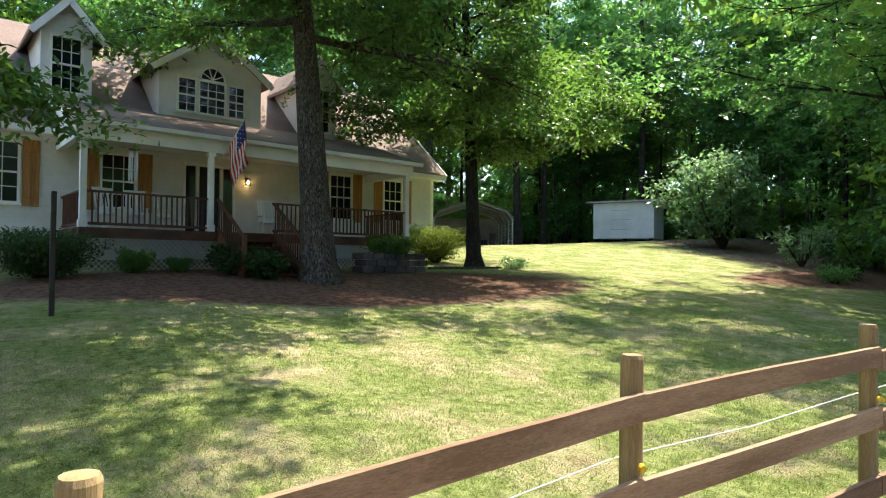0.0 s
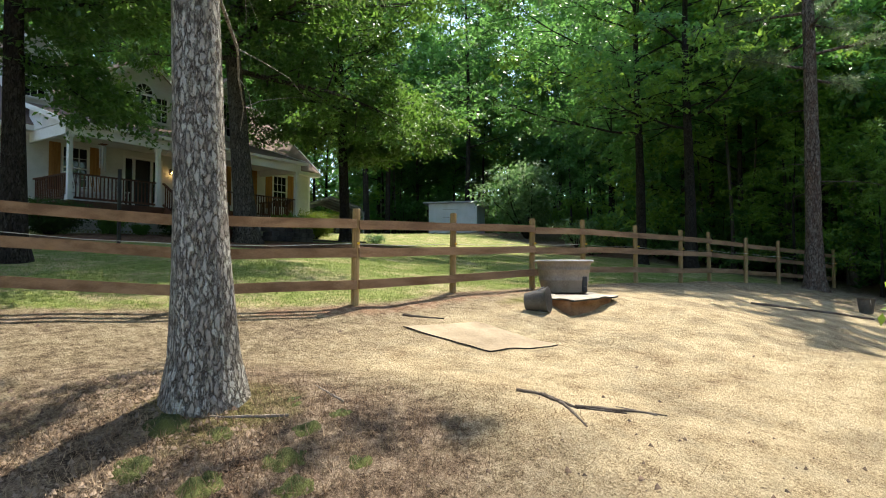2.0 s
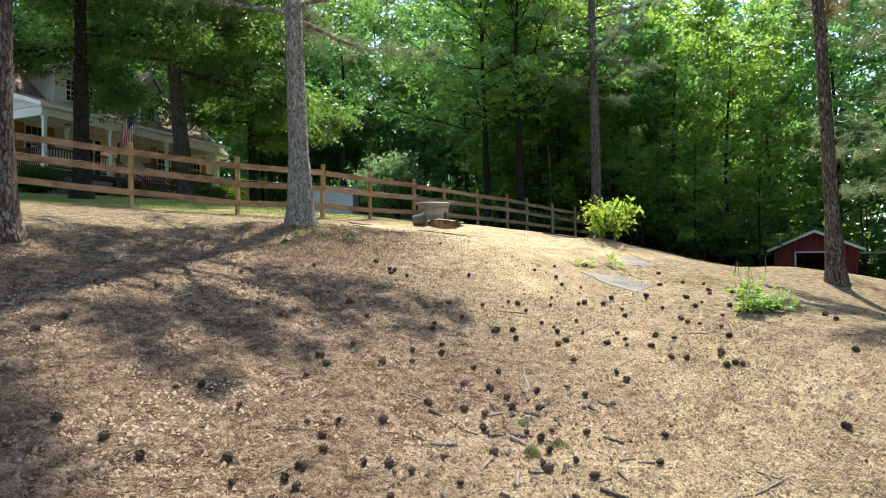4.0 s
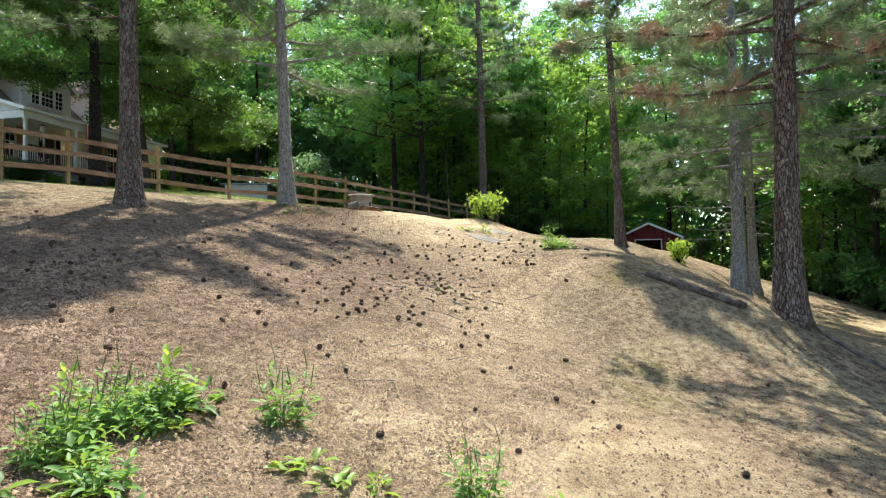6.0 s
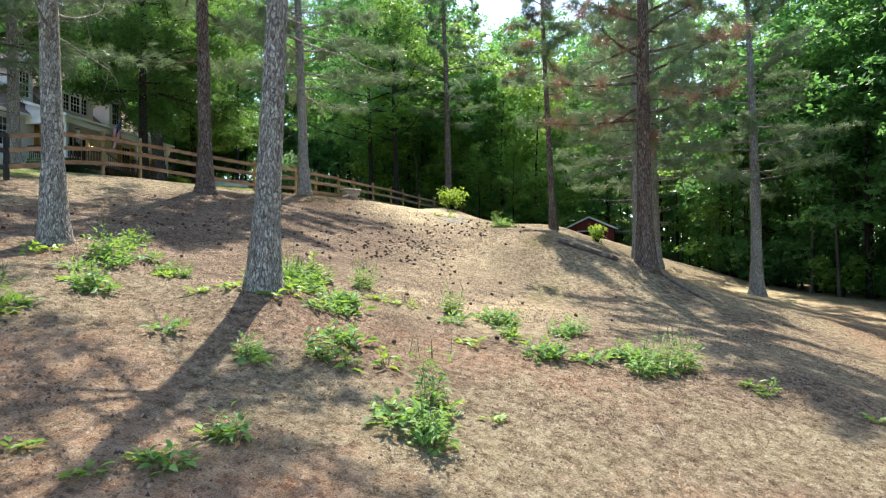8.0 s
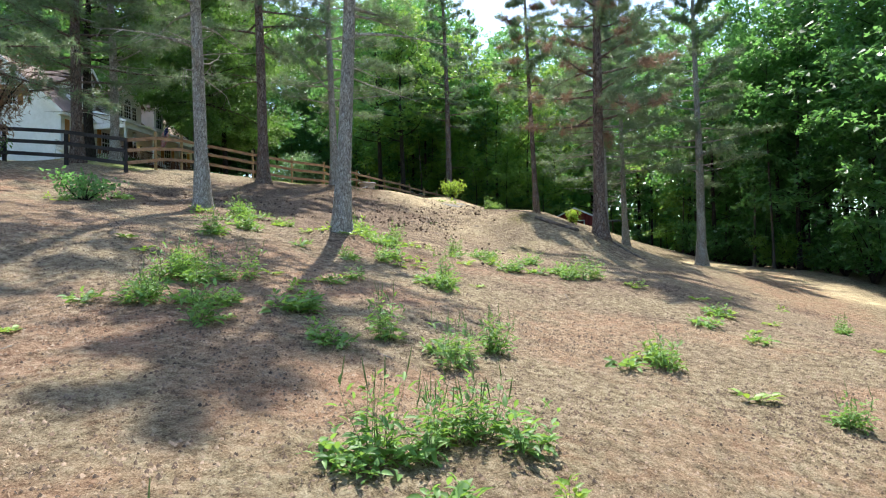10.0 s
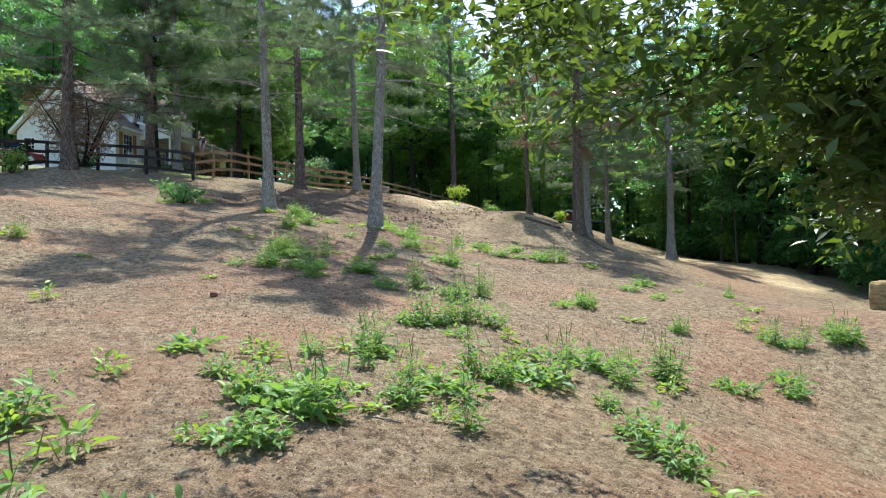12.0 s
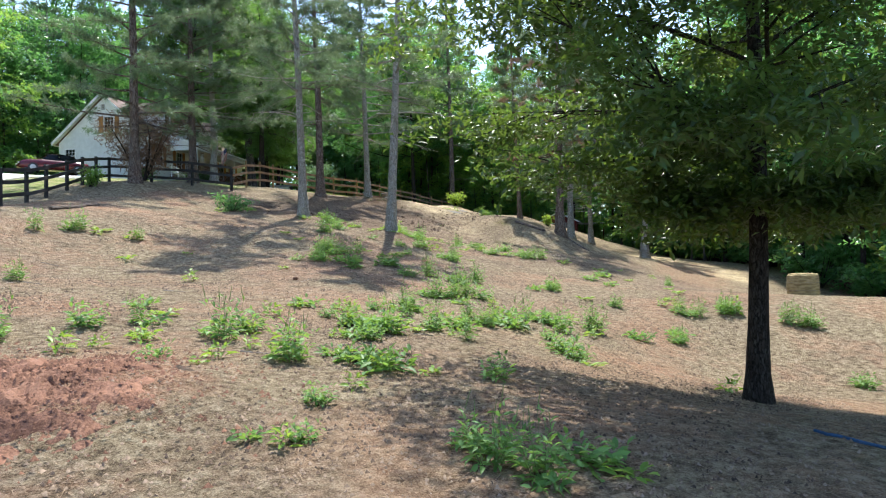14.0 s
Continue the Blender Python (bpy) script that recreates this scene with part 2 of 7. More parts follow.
MAT = {
    "ground": ground_material(),
    "pine_bark": bark_material("pine_bark", (0.12, 0.1, 0.085), (0.42, 0.375, 0.32), (0.62, 0.6, 0.53), 25, 0.35, 0.4),
    "red_bark": bark_material("red_pine_bark", (0.03, 0.02, 0.016), (0.22, 0.15, 0.115), (0.34, 0.28, 0.235), 20),
    "oak_bark": bark_material("oak_bark", (0.014, 0.011, 0.009), (0.115, 0.095, 0.075), (0.19, 0.17, 0.14), 20),
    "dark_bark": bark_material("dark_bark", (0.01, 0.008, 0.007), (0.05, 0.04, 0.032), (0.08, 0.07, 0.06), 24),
    "stem_bark": surface("grey_stem_bark", (0.05, 0.042, 0.034), (0.13, 0.115, 0.095), 8, 0.9, (1, 1, 0.3)),
    "twig": surface("dead_twig", (0.16, 0.13, 0.1), (0.3, 0.26, 0.22), 12, 0.9),
    "oak_leaf": leaf_material("oak_leaf", (0.032, 0.085, 0.025), (0.11, 0.21, 0.06), (0.26, 0.46, 0.06), 0.5),
    # darkened oak leaf for the lower-slope oak: the crown's shade is in the colour
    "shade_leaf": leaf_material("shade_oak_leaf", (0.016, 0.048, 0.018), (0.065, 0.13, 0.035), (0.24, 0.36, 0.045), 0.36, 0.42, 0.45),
    "yard_leaf": leaf_material("yard_oak_leaf", (0.016, 0.055, 0.018), (0.075, 0.16, 0.05), (0.25, 0.46, 0.07), 0.46, 0.4, 0.5),
    "forest_leaf": leaf_material("forest_leaf", (0.024, 0.08, 0.03), (0.12, 0.255, 0.085), (0.27, 0.57, 0.13), 0.52, 0.38, 0.55),
    # lit counterpart of forest_leaf, sunlight put into the tone
    "bright_leaf": leaf_material("bright_leaf", (0.06, 0.15, 0.03), (0.19, 0.33, 0.07), (0.42, 0.66, 0.1), 0.52, 0.4, 0.5),
    "pale_leaf": leaf_material("pale_leaf", (0.08, 0.18, 0.08), (0.24, 0.38, 0.2), (0.34, 0.55, 0.2), 0.5, 0.36, 0.6),
    "needle": leaf_material("pine_needle", (0.085, 0.145, 0.075), (0.25, 0.33, 0.18), (0.24, 0.33, 0.14), 0.38, 0.45, 0.4),
    "dead_needle": leaf_material("dead_needle", (0.2, 0.115, 0.075), (0.4, 0.27, 0.18), (0.34, 0.2, 0.11), 0.3),
    "grass": leaf_material("grass_blade", (0.1, 0.17, 0.035), (0.3, 0.37, 0.115), (0.32, 0.44, 0.09), 0.35),
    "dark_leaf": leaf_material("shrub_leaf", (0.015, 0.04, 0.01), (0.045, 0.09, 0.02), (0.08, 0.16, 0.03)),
    # lighter, yellower copy for the corner hedge: sunlight is put into the colour
    "sunlit_hedge_leaf": leaf_material("sunlit_hedge_leaf", (0.06, 0.12, 0.02), (0.2, 0.28, 0.04), (0.35, 0.45, 0.05)),
    "siding": None, "shingle": None,
    "trim": surface("white_trim", (0.68, 0.68, 0.65), (0.8, 0.8, 0.78), 3, 0.6, bumpy=0.05),
    "cedar": surface("orange_stained_cedar", (0.3, 0.13, 0.035), (0.45, 0.22, 0.07), 4, 0.7, (6, 6, 0.6), 0.15),
    "stain": surface("brown_stained_wood", (0.06, 0.025, 0.014), (0.13, 0.055, 0.03), 5, 0.6, bumpy=0.15),
    "fence": surface("weathered_rail_wood", (0.2, 0.115, 0.062), (0.38, 0.24, 0.14), 3, 0.85, (0.7, 6, 6), 0.35),
    "post": surface("treated_round_post", (0.24, 0.16, 0.07), (0.42, 0.3, 0.15), 3, 0.85, (7, 7, 0.5), 0.35),
    "black_fence": surface("black_painted_rail", (0.018, 0.017, 0.017), (0.05, 0.045, 0.043), 4, 0.7, bumpy=0.2),
    "door": surface("dark_door_paint", (0.012, 0.011, 0.011), (0.03, 0.026, 0.024), 3, 0.4, bumpy=0.05),
    "dusty": surface("dusty_dark_plastic", (0.07, 0.065, 0.06), (0.16, 0.145, 0.13), 5, 0.65, bumpy=0.15),
    "rubber": surface("black_rubber", (0.018, 0.018, 0.02), (0.045, 0.045, 0.05), 6, 0.6, bumpy=0.2),
    "mat": surface("dusty_rubber_mat", (0.25, 0.22, 0.18), (0.42, 0.38, 0.31), 5, 0.9, bumpy=0.3),
    "greymat": surface("grey_stall_mat", (0.12, 0.11, 0.095), (0.24, 0.225, 0.2), 4, 0.85, bumpy=0.3),
    "sandmat": surface("sand_covered_mat", (0.27, 0.205, 0.13), (0.45, 0.355, 0.235), 4, 0.95, bumpy=0.6, dist=0.02),
    "straw_needle": surface("dry_pine_needle", (0.2, 0.12, 0.07), (0.5, 0.36, 0.22), 3, 0.9, bumpy=0.0),
    "clod": surface("soil_crumb", (0.1, 0.068, 0.045), (0.34, 0.25, 0.175), 3, 0.95, bumpy=0.1),
    "bank": surface("orange_clay_bank", (0.17, 0.085, 0.045), (0.4, 0.235, 0.135), 5, 0.95, bumpy=0.6, dist=0.03),
    "dung": surface("dark_soil_lump", (0.04, 0.027, 0.018), (0.15, 0.105, 0.07), 5, 0.95, bumpy=0.6, dist=0.03),
    "clay_clod": surface("clay_crumb", (0.085, 0.04, 0.026), (0.3, 0.155, 0.095), 4, 0.95, bumpy=0.6, dist=0.04),
    "weed_leaf": leaf_material("weed_leaf", (0.05, 0.13, 0.035), (0.24, 0.41, 0.12), (0.36, 0.58, 0.09), 0.42, 0.5, 0.35),
    "weed_pale": leaf_material("weed_pale_leaf", (0.11, 0.22, 0.035), (0.28, 0.43, 0.09), (0.45, 0.62, 0.07), 0.45, 0.42),
    "weed_stem": surface("weed_stem", (0.1, 0.15, 0.045), (0.22, 0.27, 0.09), 8, 0.8),
    "bush_leaf": leaf_material("sunlit_bush_leaf", (0.1, 0.2, 0.025), (0.3, 0.46, 0.07), (0.52, 0.7, 0.08), 0.5),
    "tub_rim": surface("scuffed_tub_rim", (0.36, 0.36, 0.36), (0.58, 0.58, 0.57), 6, 0.5, bumpy=0.1),
    "tub": surface("grey_brown_tub_plastic", (0.19, 0.155, 0.125), (0.33, 0.28, 0.235), 3, 0.55, bumpy=0.1),
    "stone": surface("dark_block_wall", (0.035, 0.03, 0.028), (0.1, 0.085, 0.075), 4, 0.9),
    "concrete": surface("pale_concrete", (0.45, 0.44, 0.4), (0.62, 0.6, 0.56), 2, 0.9),
    "moss": surface("moss_cushions", (0.035, 0.045, 0.012), (0.12, 0.13, 0.035), 14, 0.95, bumpy=0.8, dist=0.02),
    "barn": surface("barn_red_boards", (0.13, 0.02, 0.018), (0.24, 0.04, 0.032), 4, 0.8, (4, 4, 0.4)),
    "tin": surface("grey_metal_roof", (0.2, 0.2, 0.21), (0.36, 0.36, 0.37), 2, 0.5, metal=0.5),
    "hay": surface("straw_bale", (0.22, 0.16, 0.07), (0.45, 0.35, 0.18), 8, 0.95, (1, 1, 4), 0.8, 0.03),
    "cone": surface("pine_cone_brown", (0.036, 0.025, 0.018), (0.15, 0.1, 0.068), 30, 0.9),
    "log": surface("rotting_log", (0.06, 0.045, 0.035), (0.2, 0.16, 0.13), 5, 0.95, (0.5, 4, 4), 0.7, 0.02),
    "steel": surface("galvanised_tube", (0.45, 0.45, 0.45), (0.6, 0.6, 0.6), 3, 0.4, metal=0.8),
    "wire": surface("white_polywire", (0.6, 0.6, 0.56), (0.75, 0.75, 0.7), 8, 0.6),
    "blue": surface("blue_twine", (0.02, 0.05, 0.1), (0.04, 0.09, 0.17), 8, 0.7),
    "yellow": surface("yellow_insulator", (0.7, 0.42, 0.02), (0.8, 0.52, 0.04), 8, 0.5),
}


def plain(name, colour, rough=0.5, metal=0.0, emit=None, strength=0.0):
    m, nt, p, _ = nodes_of(name)
    p.inputs["Base Color"].default_value = (*colour, 1)
    p.inputs["Roughness"].default_value, p.inputs["Metallic"].default_value = rough, metal
    if emit:
        p.inputs["Emission Color"].default_value, p.inputs["Emission Strength"].default_value = (*emit, 1), strength
    return m


MAT["glass"] = plain("dark_window_glass", (0.012, 0.014, 0.016), 0.06)
MAT["maroon"] = plain("maroon_car_paint", (0.09, 0.012, 0.018), 0.25)
MAT["bulb"] = plain("warm_bulb", (1, 0.8, 0.5), 0.4, 0, (1.0, 0.62, 0.22), 12)
MAT["flag_red"] = surface("flag_red_cloth", (0.35, 0.02, 0.03), (0.48, 0.04, 0.05), 8, 0.8)
MAT["flag_white"] = surface("flag_white_cloth", (0.6, 0.58, 0.56), (0.75, 0.73, 0.7), 8, 0.8)
MAT["flag_blue"] = surface("flag_blue_cloth", (0.015, 0.02, 0.09), (0.03, 0.04, 0.14), 8, 0.8)


def banded(name, c1, c2, pitch, sharp, rough, kind="siding"):
    """Courses that run level up a wall or roof: a saw tooth along z gives each course its lip."""
    m, nt, p, _ = nodes_of(name)
    co = nt.nodes.new("ShaderNodeTexCoord")
    sep = nt.nodes.new("ShaderNodeSeparateXYZ")
    nt.links.new(co.outputs["Object"], sep.inputs[0])
    saw = maths(nt, "FRACT", maths(nt, "DIVIDE", sep.outputs["Z"], pitch))
    spot = tex(nt, 14 if kind == "shingle" else 3, 4, 0.7, (1, 1, 5 if kind == "shingle" else 1))
    broad = tex(nt, 0.6, 3, 0.6)
    f = maths(nt, "ADD", maths(nt, "MULTIPLY", spot, 0.6), maths(nt, "MULTIPLY", broad, 0.4))
    nt.links.new(ramp(nt, f, [(0.36, c1), (0.64, c2)]), p.inputs["Base Color"])
    p.inputs["Roughness"].default_value = rough
    bump(nt, p, maths(nt, "MULTIPLY", saw, -1.0), sharp, 0.02)
    return m


MAT["siding"] = banded("cream_lap_siding", (0.62, 0.61, 0.57), (0.75, 0.74, 0.71), 0.12, 0.7, 0.6)
MAT["shingle"] = banded("brown_shingle", (0.13, 0.085, 0.065), (0.28, 0.2, 0.16), 0.1, 0.8, 0.9, "shingle")


# ---- mesh helpers ----
def part(name, bm, material, parent=None, label="", smooth=False):
    """Links a bmesh as one mesh object, under a thing or a part."""
    me = bpy.data.meshes.new(name)
    bm.to_mesh(me)
    bm.free()
    mats = material if isinstance(material, (list, tuple)) else [material]
    for x in mats:
        me.materials.append(MAT[x])
    if smooth:
        me.polygons.foreach_set("use_smooth", [True] * len(me.polygons))
    ob = new(name, me)
    if parent:
        ob.parent = parent
    if label:
        ob["label"] = label
    return ob


def mesh_part(name, verts, faces, material, parent=None, label="", smooth=False):
    me = bpy.data.meshes.new(name)
    me.from_pydata([tuple(v) for v in verts], [], [tuple(f) for f in faces])
    me.materials.append(MAT[material])
    if smooth:
        me.polygons.foreach_set("use_smooth", [True] * len(me.polygons))
    ob = new(name, me)
    if parent:
        ob.parent = parent
    if label:
        ob["label"] = label
    return ob


def thing(name, label, category, m=None, group="", kind=""):
    """An Empty at a thing's base that carries its parts."""
    ob = new(name)
    ob.empty_display_size = 0.2
    if m is not None:
        ob.matrix_basis = m
    return tagged(ob, label, category, group, kind)


def box(bm, x0, x1, y0, y1, z0, z1, bevel=0.0):
    vs = [bm.verts.new((x, y, z)) for x in (x0, x1) for y in (y0, y1) for z in (z0, z1)]
    fs = [bm.faces.new([vs[i] for i in q]) for q in ((0, 1, 3, 2), (4, 6, 7, 5), (0, 4, 5, 1), (2, 3, 7, 6), (0, 2, 6, 4), (1, 5, 7, 3))]
    if bevel:
        bmesh.ops.bevel(bm, geom=list({e for f in fs for e in f.edges}), offset=bevel, segments=1, affect="EDGES")
    return vs


def bar(bm, a, b, w, h, up=(0, 0, 1)):
    """A squared bar from a to b, w wide and h high."""
    a, b = Vector(a), Vector(b)
    d = (b - a).normalized()
    s = d.cross(Vector(up))
    s = s.normalized() if s.length > 1e-5 else Vector((1, 0, 0))
    u = s.cross(d)
    vs = [bm.verts.new(p + s * i * w / 2 + u * j * h / 2) for p in (a, b) for i, j in ((-1, -1), (1, -1), (1, 1), (-1, 1))]
    for q in ((3, 2, 1, 0), (4, 5, 6, 7), (0, 1, 5, 4), (1, 2, 6, 5), (2, 3, 7, 6), (3, 0, 4, 7)):
        bm.faces.new([vs[i] for i in q])
    return vs


def tube(path, radii, sides=8, wobble=0.0, seed=0, caps=True):
    """Rings along a path: verts and faces."""
    rnd = random.Random(seed)
    verts, faces = [], []
    n = len(path)
    for i, (p, r) in enumerate(zip(path, radii)):
        p = Vector(p)
        d = (Vector(path[min(i + 1, n - 1)]) - Vector(path[max(i - 1, 0)])).normalized()
        s = d.cross(Vector((0.3, 1, 0.1))).normalized()
        t = d.cross(s)
        for k in range(sides):
            a = 2 * math.pi * k / sides
            q = r * (1 + wobble * rnd.uniform(-1, 1))
            verts.append(p + s * math.cos(a) * q + t * math.sin(a) * q)
    for i in range(n - 1):
        for k in range(sides):
            k2 = (k + 1) % sides
            faces.append((i * sides + k, i * sides + k2, (i + 1) * sides + k2, (i + 1) * sides + k))
    if caps:
        faces.append(tuple(range(sides - 1, -1, -1)))
        faces.append(tuple((n - 1) * sides + k for k in range(sides)))
    return verts, faces


def join(groups):
    verts, faces = [], []
    for v, f in groups:
        o = len(verts)
        verts += list(v)
        faces += [tuple(i + o for i in q) for q in f]
    return verts, faces


def leaf_quads(places, normals, sizes, rnd, ratio=0.5, droop=0.25, single=False):
    """Leaves as diamond blades, two triangles bent along the rib: arrays of verts and faces."""
    n = len(places)
    d = rnd.normal(size=(n, 3))
    d[:, 2] -= droop
    d -= normals * (d * normals).sum(1, keepdims=True) * 0.6
    d /= np.linalg.norm(d, axis=1, keepdims=True) + 1e-9
    s = np.cross(d, normals)
    s /= np.linalg.norm(s, axis=1, keepdims=True) + 1e-9
    up = np.cross(s, d)
    L = sizes[:, None]
    if single:      # far leaves: one triangle each
        v = np.stack([places - d * L * 0.4, places + d * L * 0.25 + s * L * ratio * 0.6, places + d * L * 0.5 - s * L * ratio * 0.5], 1)
        return v.reshape(-1, 3), np.arange(3 * n).reshape(-1, 3)
    v = np.empty((n, 4, 3))
    v[:, 0] = places
    v[:, 1] = places + d * L * 0.5 + s * L * ratio * 0.5 + up * L * 0.1
    v[:, 2] = places + d * L
    v[:, 3] = places + d * L * 0.5 - s * L * ratio * 0.5 + up * L * 0.1
    f = np.arange(4 * n).reshape(n, 4)
    tri = np.concatenate([f[:, (0, 1, 2)], f[:, (0, 2, 3)]], 1).reshape(-1, 3)
    return v.reshape(-1, 3), tri


def tri_object(name, verts, tris, material, parent=None, label=""):
    """A mesh of triangles from arrays, quickly."""
    me = bpy.data.meshes.new(name)
    me.vertices.add(len(verts))
    me.vertices.foreach_set("co", np.asarray(verts, np.float32).ravel())
    me.loops.add(tris.size)
    me.loops.foreach_set("vertex_index", np.asarray(tris, np.int32).ravel())
    me.polygons.add(len(tris))
    me.polygons.foreach_set("loop_start", np.arange(0, tris.size, 3, dtype=np.int32))
    me.update(calc_edges=True)
    me.materials.append(MAT[material])
    ob = new(name, me)
    if parent:
        ob.parent = parent
    if label:
        ob["label"] = label
    return ob


# ---- the lie of the land ----
# Heights of the hillside on a coarse lattice, smoothed between.
LAND_X = np.array([-62, -45, -36, -28, -20, -13, -7, -2, 3, 9, 20, 52.0])
LAND_Y = np.array([-38, -20, -13, -8, -3, 3, 9, 32.0])
LAND_Z = np.array((
    (-8.39, -7.92, -7.69, -7.65, -7.18, -7.21, -9.14, -9.46, -8.52, -7.26, -6.33, -6),
    (-7.81, -7.22, -7.3, -8.19, -6.72, -7.01, -6.74, -6.39, -6, -5.61, -5.58, -5.7),
    (-7.63, -7.02, -6.82, -6.64, -6.2, -5.33, -5.18, -4.51, -4.72, -4.67, -3.77, -5.42),
    (-7.44, -6.57, -6.35, -5.82, -5.08, -4.57, -4.13, -2.51, -2.53, -2.28, -2.16, -4.73),
    (-6.98, -5.79, -5.46, -5.29, -3.84, -3.41, -2.95, -2.14, -1.35, -1.51, -1.68, -3.16),
    (-6.15, -5.27, -4.59, -3.45, -2.77, -2.09, -1.11, -0.79, -0.56, -0.23, -0.32, -1.09),
    (-4.87, -4.15, -3.45, -3, -1.61, -0.59, 0.03, 0.24, 0.53, 0.39, 0.5, 0.25),
    (0.3, 0.98, 1.39, 1.81, 1.96, 1.47, 2.38, 2.4, 2.73, 2.86, 2.9, 4.31),
))
# Small rises round the foot of trees and over old roots: x, y, height, reach
MOUNDS = [(-1.6, 2.85, 0.22, 1.6), (-16.87, -5.55, 0.28, 1.5), (-16.5, -0.8, 0.18, 1.4), (-10.0, 10.96, 0.3, 1.6),
          (-3.6, -10.6, 0.24, 1.5), (5.6, -1.5, 0.2, 1.2), (-17.4, 8.26, 0.45, 2.0), (-37.9, -11.5, 0.3, 1.5), (6.5, 3.3, -0.11, 1.0), (2.21, 5.55, 0.09, 0.6), (4.77, 5.86, 0.03, 0.6), (6.0, 3.6, -0.04, 1.3),
          (0, 0.5, 0.36, 2.6), (3, -3.5, -0.18, 2.6), (6.5, -1.3, 0.15, 2.2), (8, -6.2, 0.27, 2.2), (-2.5, -3, -0.04, 2.6), (7, 2.5, 0.12, 2.6), (11, -3.5, -0.05, 2.6), (-1, -7.5, -0.08, 2.2), (-5, 1, -0.06, 2.8)]


def spread(knots, t):
    """Weights of a smooth curve through values at the knots."""
    t = np.clip(np.atleast_1d(np.asarray(t, float)), knots[0], knots[-1])
    n = len(knots)
    i = np.clip(np.searchsorted(knots, t) - 1, 0, n - 2)
    h = knots[i + 1] - knots[i]
    s = (t - knots[i]) / h
    w = np.zeros((len(t), n))
    r = np.arange(len(t))
    np.add.at(w, (r, i), 2 * s**3 - 3 * s**2 + 1)
    np.add.at(w, (r, i + 1), -2 * s**3 + 3 * s**2)
    for j, c in ((i, (s**3 - 2 * s**2 + s) * h), (i + 1, (s**3 - s**2) * h)):
        a, b = np.maximum(j - 1, 0), np.minimum(j + 1, n - 1)
        np.add.at(w, (r, b), c / (knots[b] - knots[a]))
        np.add.at(w, (r, a), -c / (knots[b] - knots[a]))
    return w


def rise(x, y):
    return sum(h * np.exp(-((x - a) ** 2 + (y - b) ** 2) / (2 * (0.6 * r) ** 2)) for a, b, h, r in MOUNDS)


def land_many(x, y):
    """Heights of the ground at many places."""
    return np.einsum("ij,jk,ik->i", spread(LAND_Y, y), LAND_Z, spread(LAND_X, x)) + rise(x, y)


def land(x, y):
    """Height of the ground at one place."""
    return float((spread(LAND_Y, y) @ LAND_Z @ spread(LAND_X, x).T)[0, 0] + rise(x, y))


def lines(lo, hi, step, far):
    out = list(np.arange(lo, hi + step / 2, step))
    d, a, b = step, lo, hi
    while a > -far or b < far:
        d *= 1.35
        a, b = a - d, b + d
        out = [a] + out + [b]
    return np.array(out)


# Fence line: posts from the far corner, past the gap by the yard, to the drive.
FRONT = [(16.7, 5.64), (14.4, 5.6), (12.07, 5.85), (9.72, 6.05), (7.3, 5.86), (4.77, 5.86), (2.21, 5.55), (-0.13, 6.31), (-2.35, 7.37), (-4.7, 8.6)]
SUNK = {(7.3, 5.86): 0.03, (4.77, 5.86): 0.09, (2.21, 5.55): 0.08, (-0.13, 6.31): 0.09, (-4.7, 8.6): -0.1, (-7.1, 8.05): -0.1, (-9.45, 7.4): -0.08}     # how deep single posts stand
BACK = [(-4.7, 8.6), (-7.1, 8.05), (-9.45, 7.4), (-11.78, 6.74)]
DRIVE = [(-11.78, 6.74), (-12.9, 8.6), (-14.0, 10.5), (-15.13, 12.43), (-17.07, 11.28), (-18.86, 10.22), (-20.67, 9.14), (-22.72, 7.93), (-24.40, 6.93), (-26.30, 5.81)]
EAST = [(16.7, 5.64), (19.1, 5.3), (21.4, 4.9), (23.7, 4.5), (26.0, 4.1)]


def fence_y(x):
    """Where the yard's fence runs, for the change from soil to grass."""
    pts = sorted(FRONT + BACK + EAST[1:])
    return np.interp(x, [p[0] for p in pts], [p[1] for p in pts])


FIELD = []


